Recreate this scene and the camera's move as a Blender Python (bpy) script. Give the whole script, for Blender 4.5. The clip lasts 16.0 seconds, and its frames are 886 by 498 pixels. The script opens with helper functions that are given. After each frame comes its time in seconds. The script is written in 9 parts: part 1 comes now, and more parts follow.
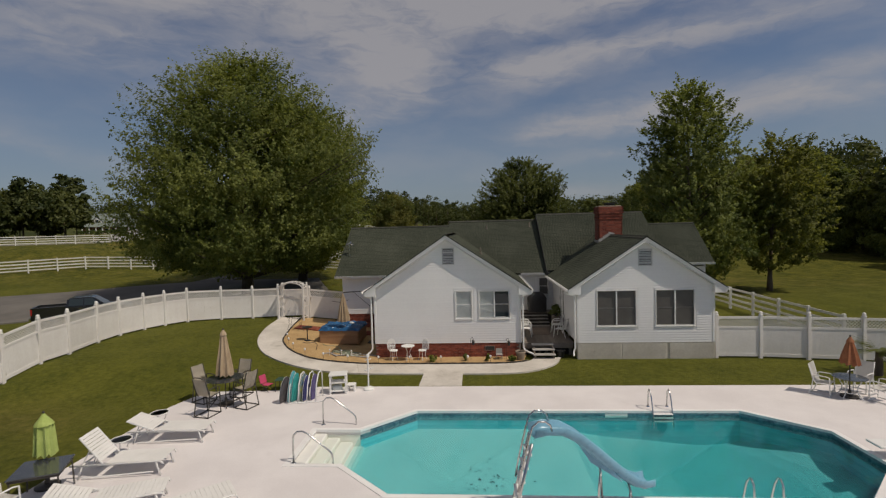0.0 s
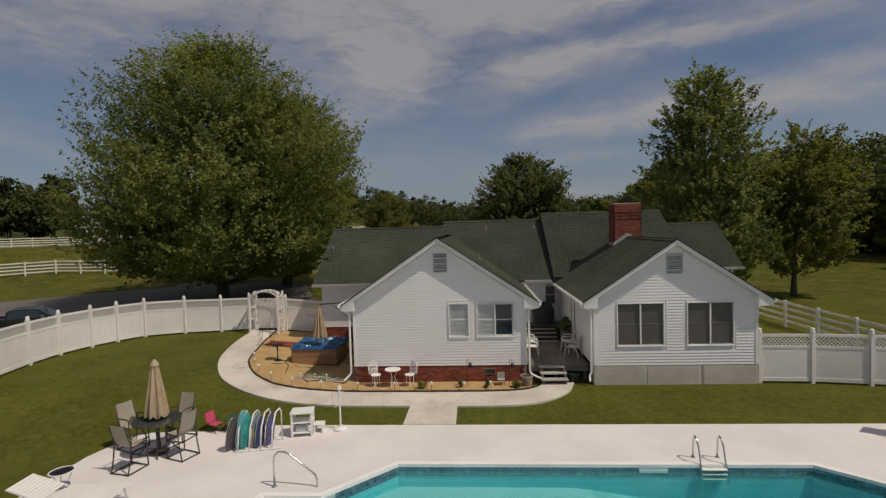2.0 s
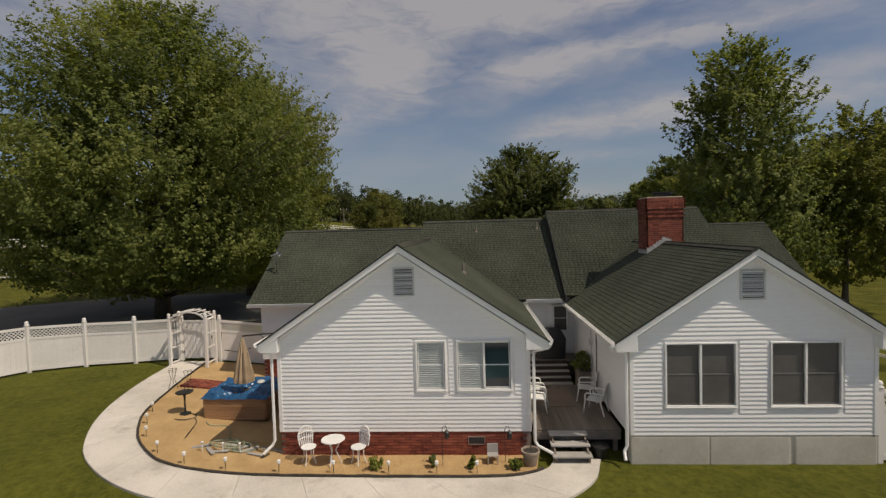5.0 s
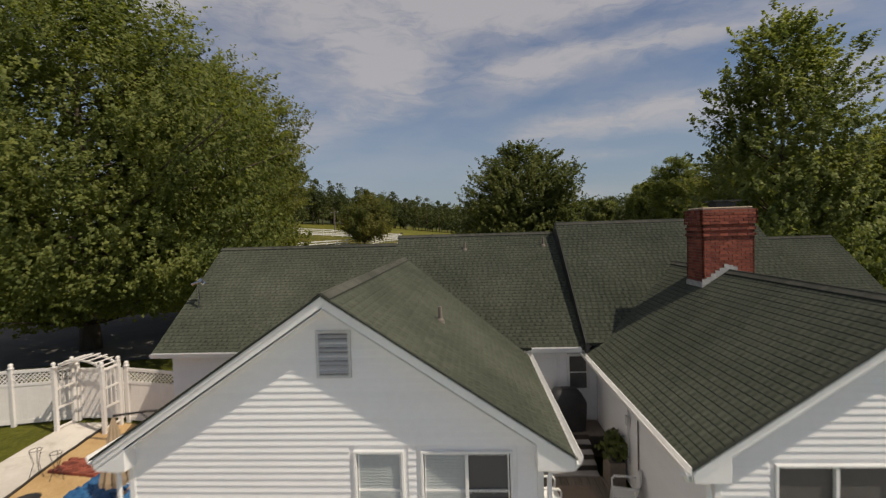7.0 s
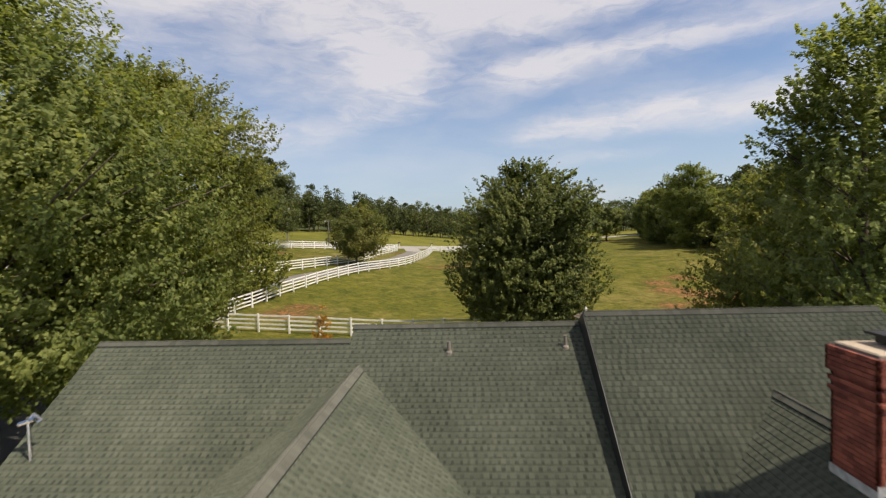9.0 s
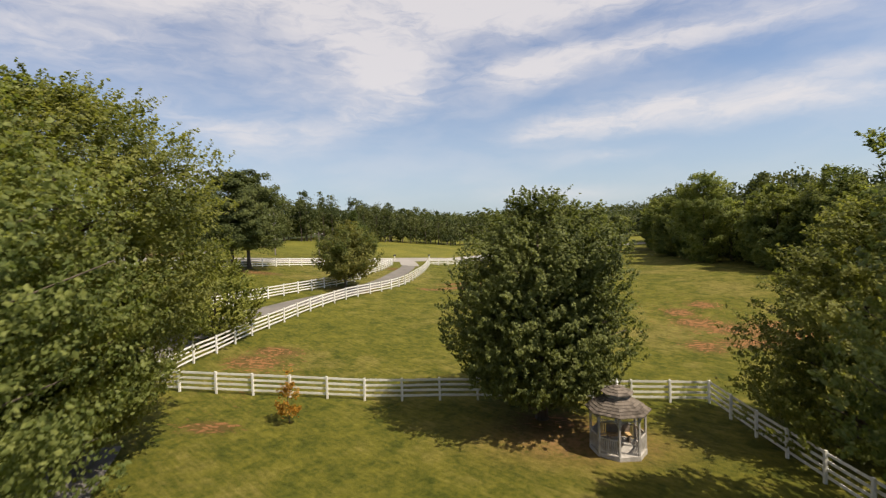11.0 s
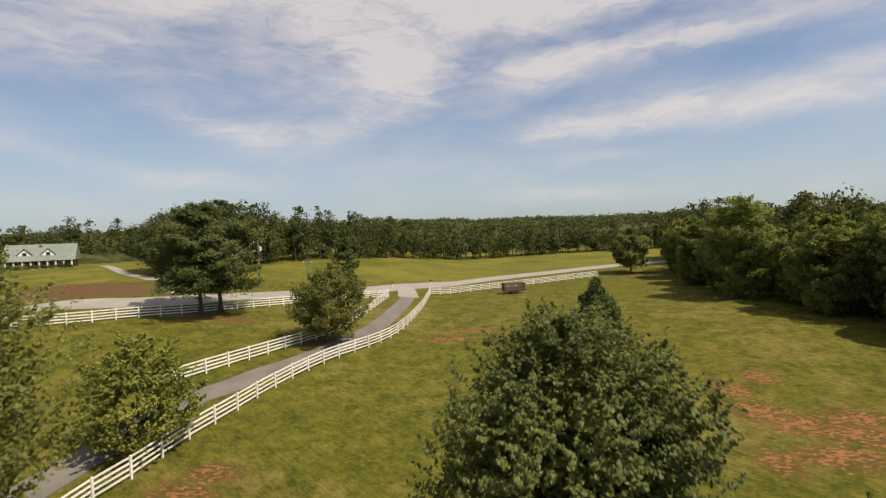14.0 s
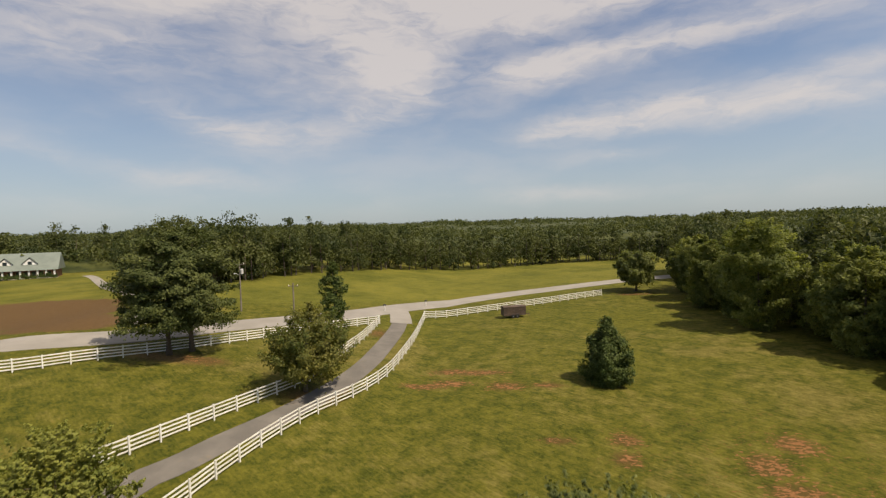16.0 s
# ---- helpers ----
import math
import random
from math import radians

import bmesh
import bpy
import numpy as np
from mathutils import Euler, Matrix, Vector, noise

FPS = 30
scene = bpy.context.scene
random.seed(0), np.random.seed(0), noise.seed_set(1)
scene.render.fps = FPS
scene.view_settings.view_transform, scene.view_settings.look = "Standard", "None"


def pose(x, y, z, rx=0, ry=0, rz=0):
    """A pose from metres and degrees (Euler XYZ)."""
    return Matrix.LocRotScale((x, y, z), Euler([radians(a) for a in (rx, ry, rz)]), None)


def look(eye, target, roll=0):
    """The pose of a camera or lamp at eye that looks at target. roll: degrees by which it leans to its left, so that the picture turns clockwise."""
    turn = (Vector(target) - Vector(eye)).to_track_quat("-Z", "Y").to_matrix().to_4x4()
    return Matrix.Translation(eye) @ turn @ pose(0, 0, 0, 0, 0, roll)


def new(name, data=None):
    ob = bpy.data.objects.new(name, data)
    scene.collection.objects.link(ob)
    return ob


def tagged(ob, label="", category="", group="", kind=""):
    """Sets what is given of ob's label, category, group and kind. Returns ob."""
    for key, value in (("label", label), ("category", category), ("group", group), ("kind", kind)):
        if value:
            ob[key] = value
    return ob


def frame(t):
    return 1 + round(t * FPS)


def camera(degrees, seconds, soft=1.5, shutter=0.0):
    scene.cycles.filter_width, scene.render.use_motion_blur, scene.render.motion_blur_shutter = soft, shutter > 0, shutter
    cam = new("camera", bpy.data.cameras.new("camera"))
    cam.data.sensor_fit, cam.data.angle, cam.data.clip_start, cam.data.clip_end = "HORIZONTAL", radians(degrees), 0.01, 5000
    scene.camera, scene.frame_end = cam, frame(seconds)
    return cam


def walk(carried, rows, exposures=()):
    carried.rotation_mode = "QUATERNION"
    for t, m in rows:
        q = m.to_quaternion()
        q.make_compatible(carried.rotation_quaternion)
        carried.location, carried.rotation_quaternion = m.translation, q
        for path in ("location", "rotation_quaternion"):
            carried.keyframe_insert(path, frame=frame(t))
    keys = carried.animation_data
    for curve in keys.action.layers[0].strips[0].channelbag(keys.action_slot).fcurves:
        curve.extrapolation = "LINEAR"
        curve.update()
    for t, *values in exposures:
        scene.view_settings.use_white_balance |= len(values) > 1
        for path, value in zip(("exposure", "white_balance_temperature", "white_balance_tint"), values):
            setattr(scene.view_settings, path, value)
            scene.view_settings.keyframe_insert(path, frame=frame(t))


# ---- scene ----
cam = camera(85.0, 16.0, soft=1.25, shutter=0.5)
ROWS = [
    (0, 0, 0, 5.958, 87.575, 1.459, 3.744),
    (0.5, -0.013, 0.768, 5.964, 87.609, 1.543, 3.593),
    (1, 0.005, 1.601, 5.983, 87.6, 1.539, 3.547),
    (1.5, 0.023, 2.52, 6.005, 87.588, 1.571, 3.549),
    (2, 0.051, 3.465, 5.998, 87.599, 1.616, 3.52),
    (2.5, 0.118, 4.401, 5.944, 87.647, 1.6, 3.402),
    (3, 0.247, 5.393, 5.912, 87.656, 1.529, 3.411),
    (3.5, 0.348, 6.431, 5.918, 87.682, 1.595, 3.534),
    (4, 0.421, 7.389, 5.98, 87.591, 1.659, 3.531),
    (6.5, 0.873, 13.196, 6.161, 87.75, 1.479, 3.202),
    (7, 0.977, 14.568, 6.607, 87.742, 1.689, 3.204),
    (7.5, 1.14, 15.92, 7.071, 87.83, 1.492, 3.374),
    (8, 1.291, 17.331, 7.64, 87.867, 1.654, 3.621),
    (8.5, 1.37, 18.8, 8.224, 87.859, 1.704, 3.546),
    (9, 1.409, 20.306, 8.811, 87.799, 1.639, 3.497),
    (11.5, 1.396, 28.623, 12.217, 87.821, 1.846, 3.401),
    (12, 1.607, 30.456, 13.037, 87.861, 1.94, 3.715),
    (12.5, 1.801, 32.236, 13.88, 87.886, 1.985, 3.918),
    (13, 1.967, 33.941, 14.751, 87.894, 1.93, 4.025),
    (13.5, 2.095, 35.568, 15.663, 87.879, 1.9, 4.32),
    (14, 2.178, 37.145, 16.618, 87.883, 1.914, 4.371),
    (14.5, 2.211, 38.712, 17.613, 87.918, 1.887, 4.348),
    (15, 2.221, 40.273, 18.59, 87.918, 1.847, 4.229),
    (15.5, 2.233, 41.834, 19.533, 87.862, 1.798, 4.141),
    (16, 2.273, 43.397, 20.47, 87.816, 1.736, 4.124),
]
LIGHT = [(0.0, -0.92, 6900), (2.0, -0.92, 7050), (4.2, -0.74, 7150), (6.5, -0.53, 7100), (7.5, -0.32, 7050), (8.2, -0.06, 7000), (8.5, 0.06, 7000), (9.0, 0.36, 7000), (11.3, 0.40, 7250), (13.0, 0.31, 7400), (16.0, 0.11, 7650)]
walk(cam, [(t, pose(x, y, z, rx, ry, rz)) for t, x, y, z, rx, ry, rz in ROWS], [(t, stops, kelvin, 11) for t, stops, kelvin in LIGHT])

# ---- light ----
SUN = Vector((0.60, -0.27, 1.0)).normalized()          # the way towards the sun
sun_elev = math.asin(SUN.z)
sun_az = math.atan2(SUN.x, SUN.y)
sun_lamp = new("sun", bpy.data.lights.new("sun", "SUN"))
sun_lamp.data.energy, sun_lamp.data.angle, sun_lamp.data.color = 4.8, radians(0.55), (1.0, 0.93, 0.82)
sun_lamp.matrix_world = look(SUN * 60, (0, 0, 0))

world = bpy.data.worlds.new("sky")
scene.world = world
world.use_nodes = True


class Graph:
    """A thin hand on a node tree: every call makes a node and returns its first output."""

    def __init__(self, tree):
        self.tree = tree
        tree.nodes.clear()

    def node(self, kind):
        return self.tree.nodes.new(kind)

    def put(self, n, index, value):
        if isinstance(value, bpy.types.NodeSocket):
            self.tree.links.new(value, n.inputs[index])
        elif value is not None:
            n.inputs[index].default_value = value

    def math(self, op, a, b=None, c=None, clamp=False):
        n = self.node("ShaderNodeMath")
        n.operation, n.use_clamp = op, clamp
        self.put(n, 0, a), self.put(n, 1, b), self.put(n, 2, c)
        return n.outputs[0]

    def vec(self, op, a, b=None):
        n = self.node("ShaderNodeVectorMath")
        n.operation = op
        self.put(n, 0, a), self.put(n, 1, b)
        return n.outputs[0]

    def join(self, x, y, z):
        n = self.node("ShaderNodeCombineXYZ")
        self.put(n, 0, x), self.put(n, 1, y), self.put(n, 2, z)
        return n.outputs[0]

    def split(self, v):
        n = self.node("ShaderNodeSeparateXYZ")
        self.put(n, 0, v)
        return n.outputs

    def noise(self, v, scale, detail=4.0, rough=0.55, warp=0.0):
        n = self.node("ShaderNodeTexNoise")
        self.put(n, "Vector", v), self.put(n, "Scale", scale), self.put(n, "Detail", detail)
        self.put(n, "Roughness", rough), self.put(n, "Distortion", warp)
        return n.outputs[0]

    def range(self, v, a, b, c=0.0, d=1.0):
        n = self.node("ShaderNodeMapRange")
        n.interpolation_type = "SMOOTHSTEP"
        for i, q in enumerate((v, a, b, c, d)):
            self.put(n, i, q)
        return n.outputs[0]

    def mix(self, f, a, b, blend="MIX"):
        n = self.node("ShaderNodeMix")
        n.data_type, n.blend_type = "RGBA", blend
        self.put(n, 0, f), self.put(n, 6, a), self.put(n, 7, b)
        return n.outputs[2]


def rgb(*c):
    return (*c, 1.0)


SKY_STRENGTH = 0.11
SKY_TINT = (0.61, 0.78, 0.99)
HAZE = (4.0, 4.75, 5.6)
CLOUD = (5.7, 5.65, 6.0)
CLOUD_MOST = 0.8
FILL_SHEET = (4.9, 4.65, 4.5)                               # unseen bright sheet overhead, added for warmer fill light


def build_sky():
    g = Graph(world.node_tree)
    sky = g.node("ShaderNodeTexSky")
    sky.sky_type, sky.sun_disc, sky.sun_elevation, sky.sun_rotation = "NISHITA", False, sun_elev, sun_az
    sky.altitude, sky.air_density, sky.dust_density, sky.ozone_density = 200.0, 1.0, 1.6, 1.6
    way = g.node("ShaderNodeTexCoord").outputs["Generated"]
    x, y, z = g.split(way)
    az = g.math("ARCTAN2", x, y)                      # radians to the right of +y
    el = g.math("ARCSINE", z)
    # the high cloud: streaks of torn cirrus, each by its middle, length, breadth and slant in degrees
    streaks = [(-24, 21.0, 17, 4.2, 0, 0.20), (-16, 16.0, 14, 3.0, -5, 0.25), (-6, 26.0, 20, 3.0, 0, 0.78), (-30, 23.4, 8, 1.1, 6, 0.7), (-12, 21.2, 8, 3.0, -20, 0.85), (-8.5, 17.2, 4.0, 2.2, -30, 0.6),
               (3, 23.6, 10, 2.0, -2, 0.85), (20, 23.6, 14, 1.6, -2, 0.75), (18, 18.5, 17, 1.15, 2, 0.9), (7, 16.9, 6, 1.4, 8, 0.6), (18, 12.0, 11, 1.35, 4, 0.8),
               (32, 11.2, 11, 1.1, -3, 0.75), (9, 10.8, 5, 0.9, 5, 0.55), (-23.5, 11.0, 7, 1.5, 0, 0.62), (-13, 13.0, 6, 1.2, 12, 0.45), (-31, 12.6, 5, 1.1, -15, 0.35),
               (-42, 18.2, 10, 2.0, 2, 0.55), (-45, 23, 9, 2.2, 0, 0.25), (-40, 7.8, 10, 0.7, -10, 0.35), (-28, 5.8, 8, 0.6, -5, 0.25), (8, 3.9, 8, 0.7, 0, 0.35),
               (15, 7.7, 6, 0.6, 0, 0.35), (37, 13.3, 5, 0.7, 0, 0.45), (60, 25, 20, 6, 6, 0.6), (-75, 25, 22, 6, -6, 0.6), (0, 45, 40, 7, 4, 0.7), (150, 40, 40, 9, 0, 0.6)]
    wob = g.noise(g.join(g.math("MULTIPLY", az, 5.0), g.math("MULTIPLY", el, 9.0), 0.0), 1.0, 5.0, 0.6)
    wob2 = g.noise(g.join(g.math("MULTIPLY", az, 7.0), g.math("MULTIPLY", el, 14.0), 3.7), 1.0, 4.0, 0.6)
    azw = g.math("MULTIPLY_ADD", g.math("SUBTRACT", wob, 0.5), 0.13, az)
    elw = g.math("MULTIPLY_ADD", g.math("SUBTRACT", wob2, 0.5), 0.045, el)
    total = None
    for a, e, ln, br, slant, amount in streaks:
        ca, sa = math.cos(radians(slant)), math.sin(radians(slant))
        da = g.math("SUBTRACT", azw, radians(a))
        de = g.math("SUBTRACT", elw, radians(e))
        u = g.math("MULTIPLY", g.math("MULTIPLY_ADD", da, ca, g.math("MULTIPLY", de, sa)), 1 / radians(ln))
        v = g.math("MULTIPLY", g.math("MULTIPLY_ADD", de, ca, g.math("MULTIPLY", da, -sa)), 1 / radians(br * 1.3))
        r2 = g.math("MULTIPLY_ADD", u, u, g.math("MULTIPLY", v, v))
        blob = g.math("MULTIPLY", g.math("EXPONENT", g.math("MULTIPLY", r2, -1.0)), amount)
        total = blob if total is None else g.math("ADD", total, blob)
    fine = g.noise(g.join(g.math("MULTIPLY", azw, 13.0), g.math("MULTIPLY", elw, 48.0), 1.3), 1.0, 6.0, 0.6, 0.6)
    soft = g.noise(g.join(g.math("MULTIPLY", azw, 4.0), g.math("MULTIPLY", elw, 12.0), 5.1), 1.0, 4.0, 0.5)
    total = g.math("MULTIPLY", total, g.range(fine, 0.28, 0.72, 0.52, 1.08))
    total = g.math("ADD", total, g.range(soft, 0.34, 0.74, 0.14, 0.44))
    mask = g.math("MULTIPLY", g.range(total, 0.0, 1.25), CLOUD_MOST, clamp=True)
    mask = g.math("MULTIPLY", mask, g.range(z, 0.0, 0.06))
    fill_veil = g.range(z, 0.48, 0.72, 0.0, 0.8)            # added cloud sheet high above the view, as fill light
    mask = g.math("MAXIMUM", mask, g.math("MULTIPLY", fill_veil, g.range(soft, 0.2, 0.7, 0.8, 1.0)))
    haze = g.range(z, -0.02, 0.40, 0.60, 0.0)          # the paler air near the horizon
    deep = g.mix(1.0, sky.outputs[0], rgb(*SKY_TINT), "MULTIPLY")
    pale = g.mix(haze, deep, rgb(*HAZE))
    col = g.mix(mask, pale, g.mix(g.range(z, 0.45, 0.7), rgb(*CLOUD), rgb(*FILL_SHEET)))
    bg = g.node("ShaderNodeBackground")
    g.put(bg, 0, col), g.put(bg, 1, SKY_STRENGTH)
    out = g.node("ShaderNodeOutputWorld")
    g.put(out, 0, bg.outputs[0])


build_sky()

# ---- materials ----
def surface(name, low, high, big=0.6, small=14.0, rough=0.7, bump=0.15, metal=0.0, island=0.0, each=0.0, stretch=(1, 1, 1), spec=0.5,
            dirt=None, dirt_at=(0.55, 0.75), coat=0.0, grain=0.35, matt=0.0):
    """A surface that runs between two colours at a large and a small scale, with fine relief."""
    m = bpy.data.materials.new(name)
    m.use_nodes = True
    g = Graph(m.node_tree)
    place = g.vec("MULTIPLY", g.node("ShaderNodeNewGeometry").outputs["Position"], stretch)
    a = g.noise(place, big, 4.0, 0.6)
    b = g.noise(place, small, 5.0, 0.6)
    f = g.math("ADD", g.math("MULTIPLY", g.range(a, 0.3, 0.7), 1 - grain), g.math("MULTIPLY", g.range(b, 0.28, 0.72), grain))
    if island:
        r = g.node("ShaderNodeNewGeometry").outputs["Random Per Island"]
        f = g.math("ADD", f, g.math("MULTIPLY", g.math("SUBTRACT", r, 0.5), island))
    if each:
        r = g.node("ShaderNodeObjectInfo").outputs["Random"]
        f = g.math("ADD", f, g.math("MULTIPLY", g.math("SUBTRACT", r, 0.5), each))
    f = g.math("MAXIMUM", g.math("MINIMUM", f, 1.3), -0.3)
    n = g.node("ShaderNodeMix")
    n.data_type, n.clamp_factor = "RGBA", False
    g.put(n, 0, f), g.put(n, 6, rgb(*low)), g.put(n, 7, rgb(*high))
    col = n.outputs[2]
    if dirt:
        d = g.noise(place, big * 2.3, 6.0, 0.68)
        col = g.mix(g.range(d, *dirt_at), col, rgb(*dirt))
    p = g.node("ShaderNodeBsdfPrincipled")
    g.put(p, "Base Color", col), g.put(p, "Metallic", metal), g.put(p, "Specular IOR Level", spec), g.put(p, "Coat Weight", coat), g.put(p, "Diffuse Roughness", matt)
    g.put(p, "Roughness", g.math("MULTIPLY_ADD", g.math("SUBTRACT", b, 0.5), 0.25, rough, clamp=True))
    if bump:
        k = g.node("ShaderNodeBump")
        g.put(k, "Strength", bump), g.put(k, "Distance", 0.02), g.put(k, "Height", b)
        g.put(p, "Normal", k.outputs[0])
    o = g.node("ShaderNodeOutputMaterial")
    g.put(o, 0, p.outputs[0])
    return m


def leafage(name, low, high, glow=0.35, rough=0.55, island=0.7, big=0.25):
    """Leaves: two greens that vary from leaf to leaf and over the crown, and light that comes through."""
    m = bpy.data.materials.new(name)
    m.use_nodes = True
    g = Graph(m.node_tree)
    place = g.node("ShaderNodeNewGeometry").outputs["Position"]
    r = g.node("ShaderNodeNewGeometry").outputs["Random Per Island"]
    f = g.math("ADD", g.range(g.noise(place, big, 4.0, 0.6), 0.3, 0.7), g.math("MULTIPLY", g.math("SUBTRACT", r, 0.5), island), clamp=True)
    col = g.mix(f, rgb(*low), rgb(*high))
    p = g.node("ShaderNodeBsdfPrincipled")
    g.put(p, "Base Color", col), g.put(p, "Roughness", rough), g.put(p, "Specular IOR Level", 0.18)
    t = g.node("ShaderNodeBsdfTranslucent")
    g.put(t, 0, g.mix(1.0, col, rgb(1.35, 1.35, 0.7), "MULTIPLY"))
    mx = g.node("ShaderNodeMixShader")
    g.put(mx, 0, glow), g.put(mx, 1, p.outputs[0]), g.put(mx, 2, t.outputs[0])
    o = g.node("ShaderNodeOutputMaterial")
    g.put(o, 0, mx.outputs[0])
    return m


def glass(name, tint, rough=0.03):
    m = bpy.data.materials.new(name)
    m.use_nodes = True
    g = Graph(m.node_tree)
    p = g.node("ShaderNodeBsdfPrincipled")
    g.put(p, "Base Color", rgb(*tint)), g.put(p, "Roughness", rough), g.put(p, "Specular IOR Level", 0.4), g.put(p, "Coat Weight", 0.1)
    o = g.node("ShaderNodeOutputMaterial")
    g.put(o, 0, p.outputs[0])
    return m


WATER_TINT = (0.60, 0.86, 0.88)


def water(name="pool_water", tint=WATER_TINT, mirror=None):
    """A clear surface that mirrors at a glancing look."""
    m = bpy.data.materials.new(name)
    m.use_nodes = True
    g = Graph(m.node_tree)
    place = g.node("ShaderNodeNewGeometry").outputs["Position"]
    k = g.node("ShaderNodeBump")
    g.put(k, "Strength", 0.12), g.put(k, "Distance", 0.02), g.put(k, "Height", g.noise(place, 2.4, 3.0, 0.5, 0.6))
    clear = g.node("ShaderNodeBsdfTransparent")
    g.put(clear, 0, rgb(*tint))
    gloss = g.node("ShaderNodeBsdfGlossy")
    g.put(gloss, "Roughness", 0.02), g.put(gloss, "Normal", k.outputs[0])
    fr = g.node("ShaderNodeFresnel")
    g.put(fr, 0, 1.33), g.put(fr, "Normal", k.outputs[0])
    mx = g.node("ShaderNodeMixShader")
    g.put(mx, 0, fr.outputs[0] if mirror is None else mirror), g.put(mx, 1, clear.outputs[0]), g.put(mx, 2, gloss.outputs[0])
    o = g.node("ShaderNodeOutputMaterial")
    g.put(o, 0, mx.outputs[0])
    return m


CLAY = [(9.7, 97.4, 2.0, 0.9), (2.0, 101.6, 3.4, 0.9), (13.7, 82.5, 1.3, 1.2), (-4.5, 97.2, 2.6, 0.9), (-1.6, 98.0, 2.4, 0.9), (-1.4, 102.1, 2.5, 1.0), (5.0, 97.0, 2.2, 1.2), (8.6, 85.2, 1.5, 0.7), (14.5, 85.4, 1.4, 1.2),
        (24.1, 81.7, 1.5, 1.6), (24.3, 77.6, 2.2, 1.9), (26.5, 75.6, 2.8, 1.8), (28.8, 74.4, 2.8, 1.8), (31.0, 73.2, 2.8, 1.8), (31.2, 76.6, 2.4, 1.5), (21.6, 70.2, 1.6, 1.6), (28.0, 84.7, 1.6, 1.4), (26.0, 71.0, 3.0, 1.6), (-15.2, 66.1, 2.2, 1.3), (-16.0, 63.6, 2.4, 1.6),
        (-13.5, 52.5, 1.6, 0.9), (6.0, 54.6, 3.2, 1.8), (-13.3, 93.0, 1.6, 2.0), (-13.8, 119.0, 2.0, 3.0), (-31.0, 98.0, 4.0, 1.6), (38.0, 158.0, 5.0, 2.0)]
WORN = [(27, 79, 16, 20), (0, 99, 10, 5), (-14, 60, 6, 8)]
DRY = [(32, 109, 7, 4), (33, 99, 8, 4), (36, 94, 5, 4), (17, 80, 6, 3.5), (36, 115, 4, 4), (20, 74, 6, 4), (-10, 108, 3, 10), (-18, 104, 5, 5), (-21, 98, 6, 3), (28, 120, 6, 4), (-14, 64, 5, 3)]
PLOUGH = [(-58, 108, 9, 6), (-66, 117, 10, 7), (-82, 132, 14, 9), (-72, 120, 12, 10), (-95, 143, 20, 13)]


